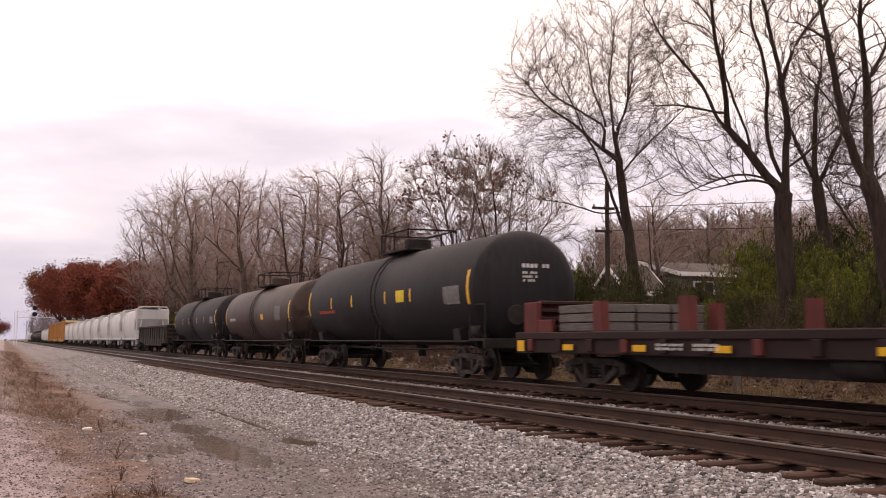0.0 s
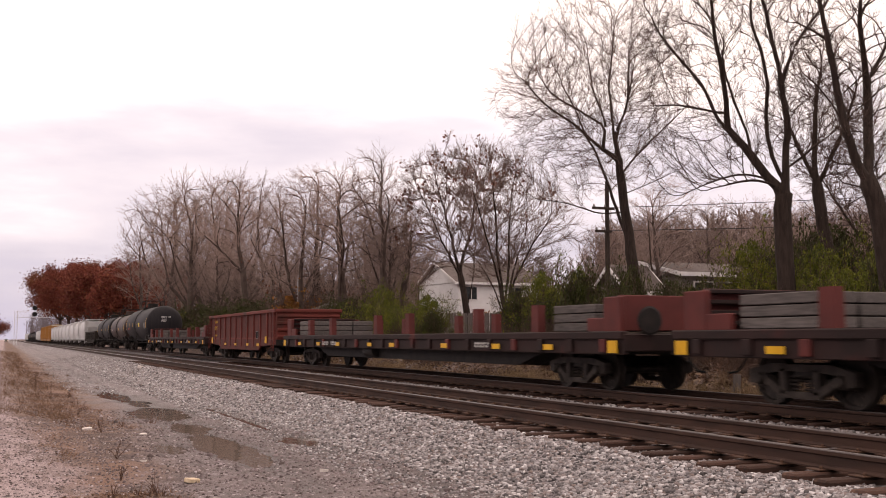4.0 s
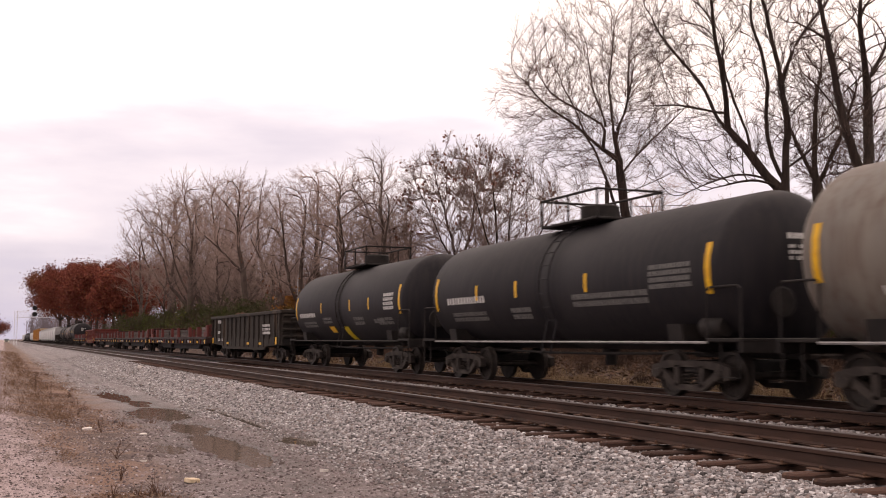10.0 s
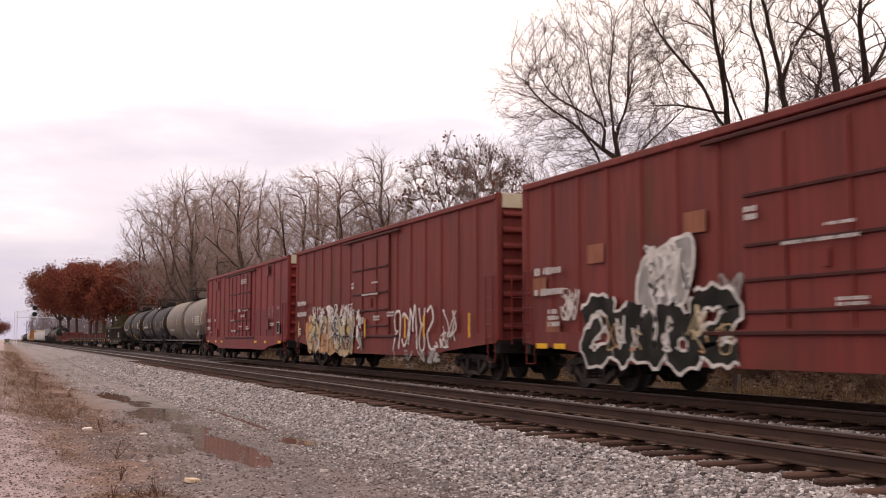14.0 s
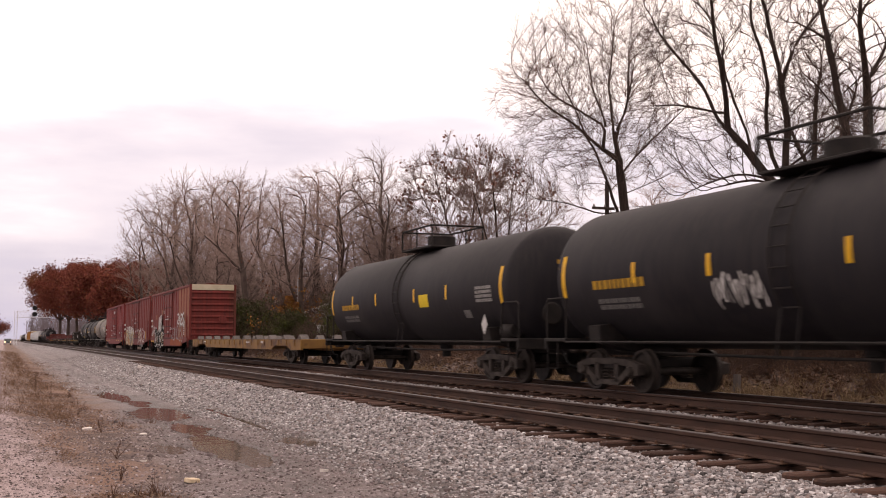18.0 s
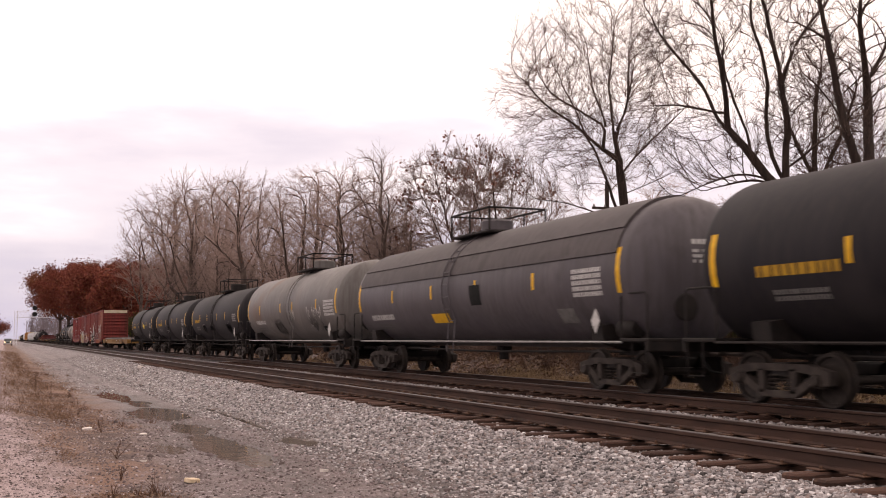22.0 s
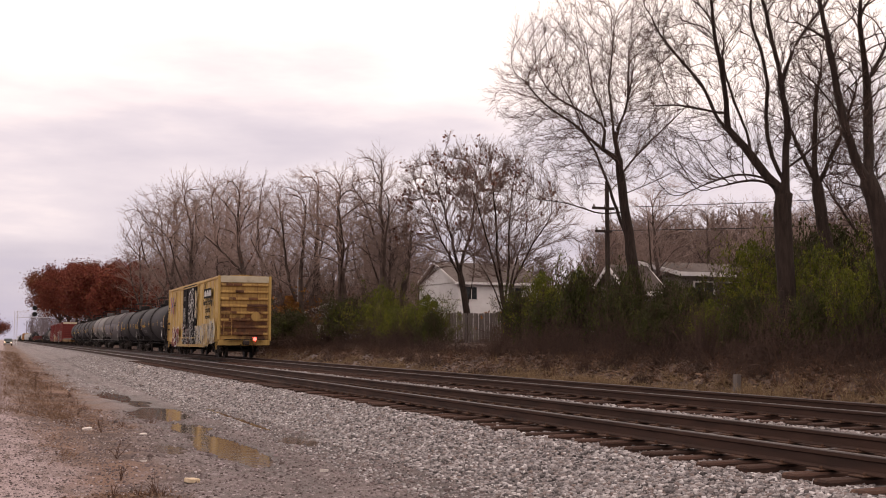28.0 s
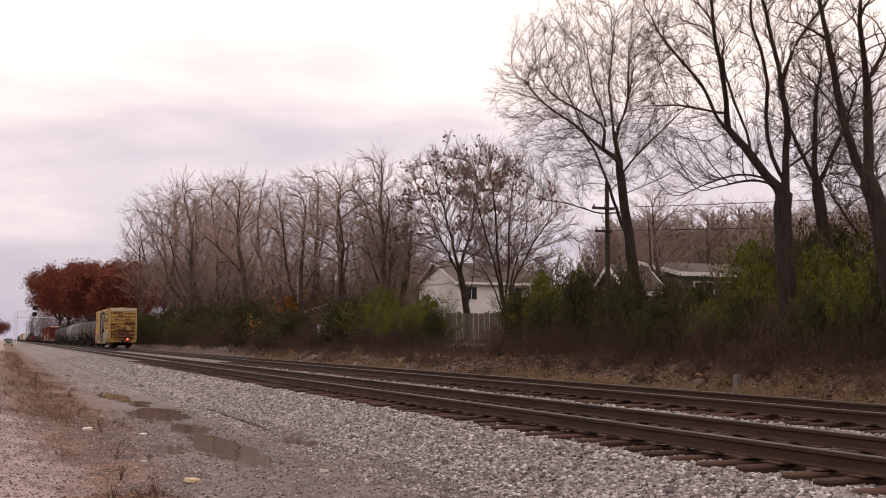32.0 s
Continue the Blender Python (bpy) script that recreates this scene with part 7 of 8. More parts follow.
tank_car("black tank car with large yellow writing", -361.3, -375.2, dome_at=0.1, marks=(4.1, 1.5, -1.2, -3.65), letters=((5.95, 4.3, 2.0, 2.28, 1, m_gold_ink), (5.6, 3.6, 1.6, 1.85, 2, m_grey_ink), *panel(7)), plates=((-4.9, -5.4, 1.55, 1.8, m_grey_ink),), **BLACK)


# ---- boxcars ----
def boxcar(label, front, rear, mat, top=4.55, bottom=0.60, posts=None, doors=(), door_mat=None, end_mat=None, band=True, width=2.98, low_sill=None):
    """A boxcar: doors is a list of (from, to) along the side."""
    mid, h, w = (front + rear) / 2 * 1.0074, (front - rear) / 2 * 1.0074, width / 2
    car = roll(thing("boxcar", label, "boxcar", "cars of the freight train"), mid)
    end_mat, door_mat = end_mat or mat, door_mat or mat
    floor = bottom + 0.42
    part("body", Shape().box((0, 0, (top + floor) / 2), (width - 0.10, 2 * h - 0.16, top - floor), 0.01), mat, car)
    for k in (-1, 1):
        part("side_sill", Shape().slab([(-h, floor - 0.05), (-h, floor + 0.18), (h, floor + 0.18), (h, floor - 0.05), (h - 3.3, bottom + 0.12), (h - 4.0, bottom - 0.02), (-h + 4.0, bottom - 0.02), (-h + 3.3, bottom + 0.12)], k * w - 0.03, k * w + 0.03, "x"), mat, car, "deep side sill")
        part("top_chord", Shape().box((k * (w - 0.02), 0, top - 0.06), (0.10, 2 * h, 0.14), 0.02), mat, car)
    # Roof: two slopes with cross ribs.
    part("roof", Shape().slab([(-w + 0.02, top), (w - 0.02, top), (w - 0.02, top + 0.02), (0, top + 0.10), (-w + 0.02, top + 0.02)], -h + 0.02, h - 0.02, "y"), end_mat if band else mat, car)
    ribs = int(2 * h / 1.25)
    rib = Shape().slab([(-w + 0.05, top + 0.01), (0, top + 0.10), (w - 0.05, top + 0.01), (0, top + 0.15)], -0.05, 0.05, "y").mesh("roof_rib")
    rib.materials.append(mat)
    for k in range(ribs):
        part("roof_rib", rib, mat, car, at=(0, -h + (k + 0.5) * 2 * h / ribs, 0))
    # Side posts between the doors and the ends.
    post = Shape().slab([(-0.07, 0), (-0.045, -0.045), (0.045, -0.045), (0.07, 0)], floor + 0.15, top - 0.12, "z")
    post = Shape()
    for a, b, c in ((0, floor + 0.16, top - 0.12),):
        post.add([(0, -0.075, b), (-0.045, -0.045, b), (-0.045, 0.045, b), (0, 0.075, b), (0, -0.075, c), (-0.045, -0.045, c), (-0.045, 0.045, c), (0, 0.075, c)], [(0, 1, 5, 4), (1, 2, 6, 5), (2, 3, 7, 6), (0, 3, 2, 1), (4, 5, 6, 7)])
    post = post.mesh("side_post")
    post.materials.append(mat)
    n = posts or 15
    for k in range(n + 1):
        y = -h + 0.1 + (2 * h - 0.2) * k / n
        if any(a - 0.1 > y > b + 0.1 for a, b in doors):
            continue
        for turn in (0, 180):
            part("side_post", post, mat, car, at=pose(-w + 0.05 if turn == 0 else w - 0.05, y, 0, 0, 0, turn))
    # Plug doors with their bars, rods and tracks.
    for a, b in doors:
        for k in (-1, 1):
            d = part("door", Shape().box((k * (w - 0.01), (a + b) / 2, (top + floor) / 2 - 0.03), (0.07, a - b - 0.06, top - floor - 0.36), 0.015), door_mat, car, "wide plug door")
            for z in (floor + 0.45, floor + 0.95, floor + 1.5, floor + 2.3):
                part("door_bar", Shape().box((k * (w + 0.04), (a + b) / 2, z), (0.06, a - b - 0.1, 0.06), 0.01), m_red_bar if door_mat in (m_red, m_red_brown) else door_mat, d)
            for y in (a - (a - b) * 0.3, a - (a - b) * 0.7):
                part("lock_rod", Shape().tube([(k * (w + 0.05), y, floor + 0.2), (k * (w + 0.05), y, top - 0.35)], 0.022, 6), door_mat, d)
            part("handle", Shape().box((k * (w + 0.06), (a + b) / 2 - 0.2, floor + 1.2), (0.05, 0.12, 0.3), 0.02), door_mat, d)
    if doors:
        a, b = doors[0][0] + 1.0, doors[-1][1] - 1.0
        for z in (floor + 0.12, top - 0.22):
            part("door_track", Shape().box((-w - 0.05, (a + b) / 2, z), (0.09, a - b, 0.07), 0.012), m_red_bar if mat in (m_red, m_red_brown) else mat, car)
    # Corrugated ends, ladders, brake wheel.
    for s in (-1, 1):
        part("end_wall", Shape().box((0, s * (h - 0.05), (top + floor) / 2), (width - 0.04, 0.06, top - floor), 0.01), end_mat, car)
        for k in range(8):
            z = floor + 0.30 + (top - floor - 0.8) * k / 7
            part("end_rib", Shape().slab([(s * (h - 0.03), z - 0.09), (s * (h + 0.075), z - 0.02), (s * (h + 0.075), z + 0.03), (s * (h - 0.03), z + 0.12)], -w + 0.16, w - 0.16, "x"), end_mat, car)
        for k in (-1, 1):
            part("corner_post", Shape().box((k * (w - 0.06), s * (h - 0.02), (top + floor) / 2 + 0.02), (0.14, 0.14, top - floor + 0.04), 0.02), mat, car)
        if band:
            part("roof_band", Shape().box((0, s * (h + 0.005), top - 0.15), (width - 0.28, 0.05, 0.36), 0.01), m_cream, car, "cream-painted strip under the roof")
        ladder(car, -w - 0.06, s * (h - 0.32), floor - 0.1, floor + 1.55, 0.42, "y", mat, 5)
        ladder(car, -0.95, s * (h + 0.14), floor - 0.1, floor + 1.5, 0.42, "x", end_mat, 5)
        part("step", Shape().tube([(-w, s * (h - 0.12), floor), (-w, s * (h - 0.12), 0.5), (-w, s * (h - 0.52), 0.5), (-w, s * (h - 0.52), floor)], 0.016, 5), mat, car)
        part("crossover_platform", Shape().box((0, s * (h + 0.2), floor + 0.02), (2.2, 0.3, 0.04), 0.01), m_frame, car)
        part("end_sill", Shape().box((0, s * (h - 0.1), 0.86), (width - 0.1, 0.22, 0.30), 0.02), m_frame if end_mat is mat else mat, car)
        truck(car, s * (h - 2.35))
    part("brake_wheel", Shape().lathe([(0.25, -0.012), (0.27, 0), (0.25, 0.012), (0.24, 0)], 18, (0.6, -h - 0.22, floor + 1.3)), end_mat, car)
    part("centre_sill", Shape().box((0, 0, 0.82), (0.4, 2 * h - 0.4, 0.36), 0.02), m_frame, car)
    part("reservoir", Shape().lathe([(0.0, -0.5), (0.2, -0.48), (0.22, -0.4), (0.22, 0.4), (0.2, 0.48), (0.0, 0.5)], 14, (-0.7, -1.5, 0.72)), m_frame, car, smooth=True)
    gear(car, h + 0.25)
    return car, h, -w - 0.052


def hatch_panel(car, y, z, x, mat):
    part("inspection_hatch", Shape().box((x - 0.005, y, z), (0.05, 0.5, 0.42), 0.01), mat, car)
    part("hatch_rail", Shape().box((x - 0.02, y, z + 0.26), (0.05, 0.62, 0.05), 0.01), mat, car)


def writing(car, blocks, x, seed, mat=m_white_ink):
    rng = random.Random(seed)
    for y0, y1, z0, z1, lines in blocks:
        part("lettering", bars(rng, y0, y1, z0, z1, x, lines), mat, car, "stencilled writing, unreadable")


def reflectors(car, ys, z, x, tall=False):
    for y in ys:
        part("reflective_mark", Shape().box((x, y, z), (0.008, 0.10 if tall else 0.5, 0.62 if tall else 0.11), 0.002), m_mark, car, "yellow reflective strip")


car, h, x = boxcar("red steel boxcar with white writing and double plug doors", -167.0, -185.8, m_red, doors=((2.65, 0.05), (-0.05, -2.35)), posts=15)
writing(car, ((8.5, 7.6, 1.98, 2.24, 1), (8.5, 7.6, 1.56, 1.80, 1), (7.6, 7.1, 1.4, 1.48, 1), (6.3, 6.0, 2.0, 2.2, 1), (-0.6, -1.9, 3.75, 4.0, 3), (0.0, -0.7, 2.36, 2.56, 1), (-1.1, -2.3, 2.4, 2.5, 1), (1.9, 0.9, 1.95, 2.05, 2), (-0.6, -1.7, 2.12, 2.26, 2), (-1.9, -2.5, 1.5, 1.7, 2), (1.6, 0.6, 1.4, 1.55, 1), (-0.3, -0.9, 1.62, 1.74, 1), (-6.9, -7.7, 1.62, 1.78, 2)), x - 0.07, 5)
m_pink_ink = surface("faded_pink_stencil", (0.30, 0.17, 0.16), (0.22, 0.11, 0.10), rough=0.7, scale=9, bump=0)
writing(car, ((-6.55, -6.8, 1.95, 2.5, 4), (-7.3, -7.55, 1.95, 2.5, 4), (-8.2, -8.7, 2.3, 2.5, 1)), x - 0.07, 55, m_pink_ink)
m_red_deep = surface("deeper_red_repaint", (0.150, 0.018, 0.020), (0.125, 0.016, 0.018), rough=0.6, scale=0.8, bump=0.05, streak=(0.085, 0.014, 0.015))
for y0, y1, z0, z1 in ((-2.6, -7.55, 1.16, 2.42), (-7.6, -9.28, 1.16, 3.62)):
    part("repaint_panel", Shape().box((x + 0.097, (y0 + y1) / 2, (z0 + z1) / 2), (0.012, y0 - y1, z1 - z0), 0.003), m_red_deep, car, "deeper red repainted panel")
part("data_panel", Shape().box((x + 0.004, -8.1, 1.55), (0.012, 0.44, 0.50), 0.002), m_white_ink, car, "white rim of a data panel")
reflectors(car, (8.55, 6.2, 4.5, -3.8, -5.8, -8.4), 0.93, x - 0.012)
part("data_panel", Shape().box((x, -8.1, 1.55), (0.012, 0.35, 0.42), 0.002), m_black_ink, car, "black data panel")
for y, z in ((6.0, 3.95), (-6.0, 4.1), (-6.1, 1.7), (6.0, 1.35)):
    hatch_panel(car, y, z, x, m_red)

car, h, x = boxcar("faded red boxcar with cream and white graffiti", -187.0, -205.7, m_red_brown, doors=((1.80, -1.75),), posts=16)
writing(car, ((8.75, 7.45, 2.32, 2.56, 1), (8.75, 7.45, 1.90, 2.14, 1), (8.6, 8.2, 1.2, 1.5, 3), (1.7, 1.45, 2.7, 2.95, 2), (0.6, -1.0, 2.44, 2.52, 1), (-0.4, -1.0, 2.8, 2.88, 1), (-0.6, -1.2, 1.62, 1.8, 2), (-1.9, -2.5, 1.72, 1.9, 2), (0.9, 0.4, 1.5, 1.8, 1)), x - 0.07, 6)
reflectors(car, (8.78, 6.9, 4.1, 2.3), 1.45, x - 0.012, True)
reflectors(car, (0.31, -3.4, -4.9, -8.0), 1.4, x - 0.05, True)
m_spray_ochre = surface("orange_spray_paint", (0.46, 0.24, 0.10), (0.36, 0.17, 0.08), rough=0.7, scale=1.6, bump=0)
m_spray_slate = surface("dark_blue_spray_paint", (0.035, 0.042, 0.06), (0.06, 0.065, 0.08), rough=0.7, scale=2, bump=0)
for k in range(11):
    y = 7.2 - 0.52 * k
    painted(car, "graffiti", bubble(y, 1.16 + 0.08 * math.sin(k * 2.1), 0.95, 1.15, 40 + k), x - 0.001 - 0.0007 * k, m_spray_cream if k % 3 else m_spray_ochre, "cream sprayed fill")
scrawl(car, 7.3, 2.0, 0.62, 0.95, x - 0.010, 16, 0.10, (m_spray_ochre, m_spray_cream), 31, "orange sprayed haze")
piece(car, "ADGCEA", 7.4, 2.0, 0.68, 1.82, x - 0.020, ((0.34, m_spray_slate), (0.25, m_spray_cream)), 5, "cream sprayed letters with a dark edge", overlap=1.05)
scrawl(car, 7.3, 2.0, 0.75, 1.8, x - 0.034, 26, 0.035, (m_spray_slate, m_spray_white), 33, "thin painted highlights")
scrawl(car, 6.6, 1.9, 1.72, 2.12, x - 0.050, 26, 0.055, (m_spray_white,), 35, "white sprayed scrawl")
scrawl(car, 1.8, 0.4, 0.65, 1.9, x - 0.055, 12, 0.05, (m_spray_white, m_spray_grey), 36, "white sprayed scrawl")
piece(car, "DEFDA", -2.3, -5.7, 0.72, 1.95, x - 0.008, ((0.085, m_spray_white),), 8, "white outlined letters", tilt=0.03, overlap=0.95)
scrawl(car, -5.7, -6.9, 0.9, 1.7, x - 0.010, 9, 0.045, (m_spray_white,), 37, "small white tag")
scrawl(car, -2.4, -6.0, 0.50, 0.62, x - 0.034, 10, 0.05, (m_spray_grey,), 38, "pale drips of spray paint")
part("patch_plate", Shape().box((x - 0.02, 2.9, 1.15), (0.012, 0.6, 0.45), 0.003), m_spray_grey, car, "bare grey patch plate")

car, h, x = boxcar("faded red boxcar with black and white graffiti, one end primer brown", -206.9, -225.5, m_red_brown, doors=((1.60, -1.75),), posts=16)
writing(car, ((8.6, 7.4, 2.40, 2.62, 1), (8.6, 7.3, 1.95, 2.17, 1), (8.0, 7.5, 1.3, 1.7, 3), (1.45, 1.15, 2.9, 3.15, 2), (0.6, -1.0, 2.44, 2.52, 1), (-0.3, -0.9, 2.65, 2.72, 1), (-0.5, -1.1, 1.5, 1.65, 2), (-1.9, -2.5, 1.72, 1.9, 2), (-7.9, -8.3, 1.3, 2.3, 8)), x - 0.07, 7)
reflectors(car, (8.4, 7.6), 0.9, x - 0.012)
part("repaint_panel", Shape().box((x + 0.097, -6.9, 2.78), (0.012, 4.6, 3.3), 0.003), m_orange_patch, car, "primer-brown repainted side")
part("rust_strip", Shape().box((x - 0.028, -4.4, 0.84), (0.012, 5.2, 0.42), 0.003), m_rust, car, "rust-orange lower panel")
piece(car, "ABCDA", 6.75, 1.75, 0.74, 1.70, x - 0.004, ((0.44, m_spray_white), (0.31, m_spray_black)), 15, "black sprayed letters edged in white", overlap=1.0)
scrawl(car, 6.4, 2.0, 0.9, 1.5, x - 0.030, 12, 0.035, (m_spray_white, m_spray_cream), 41, "thin painted highlights")
for k, (y, z, high) in enumerate(((4.25, 2.02, 0.95), (3.8, 2.2, 1.05), (3.3, 2.28, 1.2))):
    ring = bubble(y, z, 0.78, high, 80 + k)
    painted(car, "graffiti", ring, x - 0.002 - 0.001 * k, m_spray_grey, "tall pale grey letter form")
    part("graffiti", ribbon(Shape(), ring + ring[:1], 0.075, x - 0.010), m_spray_white, car, "white outline of a letter form")
scrawl(car, 4.4, 3.1, 1.9, 2.6, x - 0.014, 9, 0.06, (m_spray_white,), 42, "white strokes inside the letters")
scrawl(car, 7.4, 7.0, 1.5, 2.0, x - 0.006, 6, 0.03, (m_spray_white,), 43, "small white tag")
scrawl(car, 2.1, 1.7, 1.5, 2.0, x - 0.006, 6, 0.04, (m_spray_grey,), 44, "small grey tag")
for y, z in ((8.0, 1.25), (6.2, 2.75), (2.9, 3.05), (8.6, 2.2)):
    part("patch_plate", Shape().box((x + 0.05, y, z), (0.012, 0.62, 0.38), 0.003), m_orange_patch, car, "faded brown touch-up patch")
piece(car, "AGFEGA", -2.2, -7.4, 1.00, 1.85, x - 0.034, ((0.075, m_spray_grey),), 16, "pale looping sprayed letters", tilt=0.05, overlap=1.05)
piece(car, "AFGA", -5.0, -8.0, 1.95, 2.75, x - 0.040, ((0.17, m_spray_grey), (0.08, m_spray_white)), 17, "white looping sprayed letters", overlap=1.1)

car, h, x = boxcar("yellow boxcar with black doors and graffiti, last of the train", -378.7, -397.5, m_yellow, doors=((2.65, 0.14), (0.10, -2.35)), door_mat=m_black_door, end_mat=m_yellow_rust, posts=15)
part("door_surround", Shape().box((x + 0.034, 0.15, 2.6), (0.03, 5.1, 3.7), 0.004), m_black_door, car, "black panel round the doors")
writing(car, ((8.9, 8.0, 2.05, 2.25, 1), (8.9, 8.0, 1.65, 1.82, 1), (8.5, 8.0, 3.0, 3.3, 2), (6.2, 5.6, 3.3, 3.6, 2)), x - 0.055, 8, m_black_ink)
writing(car, ((2.0, 1.0, 3.5, 3.8, 3), (2.1, 1.0, 2.3, 3.1, 5)), x - 0.075, 9, m_grey_ink)
for side in (1, -1):
    for out, mat, words_ in ((0.30, m_red_ink, "red chevron of a crossed emblem"), (0.06, m_blue_ink, "blue chevron of a crossed emblem")):
        line = [(7.06 + side * (out + 0.48), 3.95), (7.06 + side * out, 3.38), (7.06 + side * (out + 0.48), 2.80)]
        part("emblem", ribbon(Shape(), line, 0.15, x - 0.055 - (0.002 if side > 0 else 0) - (0.001 if out < 0.2 else 0)), mat, car, words_)
part("logo_panel", Shape().box((x - 0.05, -6.75, 3.70), (0.012, 2.4, 0.56), 0.003), m_black_ink, car, "black logo panel with white shapes")
for k in range(3):
    y = -5.90 - 0.74 * k
    part("logo", Shape().slab([(y + 0.14, 3.53), (y - 0.50, 3.53), (y - 0.62, 3.60), (y - 0.34, 3.87), (y + 0.02, 3.87)], x - 0.064, x - 0.056, "x"), m_white_ink, car, "white slanted block of a logo")


def words(car, text, y, z, size, x, mat):
    """Readable words on a side wall, with the built-in font."""
    curve = bpy.data.curves.new("words", "FONT")
    curve.body, curve.size, curve.extrude, curve.align_x, curve.shear = text, size, 0.002, "CENTER", 0.08
    curve.offset = 0.012
    ob = bpy.data.objects.new("words", curve)
    me = bpy.data.meshes.new_from_object(ob)
    bpy.data.objects.remove(ob)
    me.name = "words"
    me.materials.clear()
    turn = Matrix(((0, 0, -1, x), (-1, 0, 0, y), (0, 1, 0, z), (0, 0, 0, 1)))
    return part("lettering", me, mat, car, "black painted words", at=turn)


words(car, "Railcar Pooling", -6.80, 3.04, 0.49, x - 0.055, m_black_ink)
words(car, "Experts", -6.85, 2.60, 0.49, x - 0.055, m_black_ink)
writing(car, ((-6.15, -7.55, 2.20, 2.44, 1),), x - 0.055, 10, m_black_ink)
piece(car, "IDH", 7.0, 3.7, 0.78, 1.75, x - 0.050, ((0.50, m_spray_white), (0.34, m_spray_red)), 21, "dark red sprayed letters edged in white", overlap=0.9)
scrawl(car, 7.4, 3.6, 0.66, 1.0, x - 0.075, 12, 0.06, (m_spray_white, m_spray_red), 51, "drips and overspray")
m_spray_haze = surface("thin_grey_overspray", (0.44, 0.37, 0.26), (0.52, 0.40, 0.20), rough=0.7, scale=1.4, bump=0)
m_spray_dirty = surface("dirty_white_spray_paint", (0.46, 0.43, 0.38), (0.30, 0.28, 0.25), rough=0.7, scale=3.0, bump=0, stain=(0.40, 0.29, 0.13), stain_at=0.58, stain_scale=2.0)
# Three groups of letters behind the doors, one over another.
for k in range(9):
    painted(car, "graffiti", bubble(-2.8 - 0.30 * k, 1.35 + 0.1 * math.sin(k * 2.4), 0.75, 0.95, 120 + k), x - 0.048 - 0.0007 * k, m_spray_haze if k % 3 else m_spray_dirty, "pale sprayed fill")
piece(car, "AEJG", -2.5, -5.0, 0.8, 1.80, x - 0.056, ((0.10, m_spray_dirty),), 22, "white tangled graffiti letters", overlap=1.2)
scrawl(car, -2.6, -5.0, 0.85, 1.75, x - 0.066, 30, 0.030, (m_spray_black, m_spray_slate, m_spray_white), 52, "dark outlines tangled in the letters")
piece(car, "EJB", -5.1, -7.0, 0.72, 1.85, x - 0.056, ((0.30, m_spray_grey), (0.22, m_yellow)), 23, "hollow letters with grey edges", overlap=1.0)
for k in range(6):
    painted(car, "graffiti", bubble(-7.2 - 0.34 * k, 1.5 + 0.12 * math.sin(k * 1.7), 0.7, 1.05, 140 + k), x - 0.048 - 0.0007 * k, m_spray_haze, "pale sprayed fill")
piece(car, "FGB", -7.0, -9.2, 0.85, 1.95, x - 0.058, ((0.13, m_spray_dirty),), 24, "white sprayed letters", overlap=1.0)
scrawl(car, -5.2, -9.1, 0.85, 1.85, x - 0.068, 22, 0.030, (m_spray_white, m_spray_grey, m_spray_slate), 53, "thin tangled strokes")
scrawl(car, -2.5, -3.0, 2.4, 3.9, x - 0.052, 16, 0.07, (m_spray_dirty, m_spray_haze), 54, "pale sprayed cloud")
# On the black doors.
piece(car, "GBECA", 2.55, -2.3, 0.85, 1.70, x - 0.088, ((0.10, m_spray_grey),), 25, "grey sprayed letters over the doors", overlap=1.05)
scrawl(car, 2.6, -2.3, 0.72, 1.95, x - 0.100, 44, 0.030, (m_spray_white, m_spray_grey, m_spray_red, m_spray_grey), 55, "white and dull red strokes over the doors")
piece(car, "JG", -0.25, -2.3, 3.15, 4.15, x - 0.088, ((0.085, m_spray_white),), 26, "white swirling graffiti on the door", overlap=1.0)
piece(car, "AK", -0.25, -2.3, 2.1, 3.2, x - 0.088, ((0.085, m_spray_white),), 27, "white swirling graffiti on the door", overlap=1.0)
scrawl(car, -0.4, -2.2, 2.2, 4.0, x - 0.098, 20, 0.035, (m_spray_grey, m_spray_white, m_spray_grey), 56, "white strokes on the door")
scrawl(car, 1.9, 1.0, 2.2, 2.9, x - 0.088, 18, 0.022, (m_spray_grey,), 57, "small grey strokes on the door")
part("data_panel", Shape().box((x - 0.05, -8.35, 1.75), (0.012, 0.5, 0.42), 0.002), m_black_ink, car, "black data panel with white rim")
for y, z in ((5.9, 4.02), (-5.0, 4.15), (-5.0, 1.2)):
    hatch_panel(car, y, z, x + 0.0, m_yellow)
# The blinking end-of-train marker on the coupler, seen lit.
m_glow = bpy.data.materials.new("red_marker_glow")
m_glow.use_nodes = True
m_glow.node_tree.nodes["Principled BSDF"].inputs["Base Color"].default_value = (0.5, 0.02, 0.02, 1)
m_glow.node_tree.nodes["Principled BSDF"].inputs["Emission Color"].default_value = (1.0, 0.06, 0.05, 1)
m_glow.node_tree.nodes["Principled BSDF"].inputs["Emission Strength"].default_value = 7.0
marker = part("end_marker", Shape().box((0.45, -h - 0.62, 0.95), (0.22, 0.18, 0.46), 0.04), m_yellow_flat, car, "end-of-train device")
part("marker_lens", Shape().lathe([(0.0, -0.05), (0.08, -0.04), (0.1, 0.0), (0.1, 0.04)], 14, (0.45, -h - 0.73, 1.06)), m_glow, marker, "lit red lens")
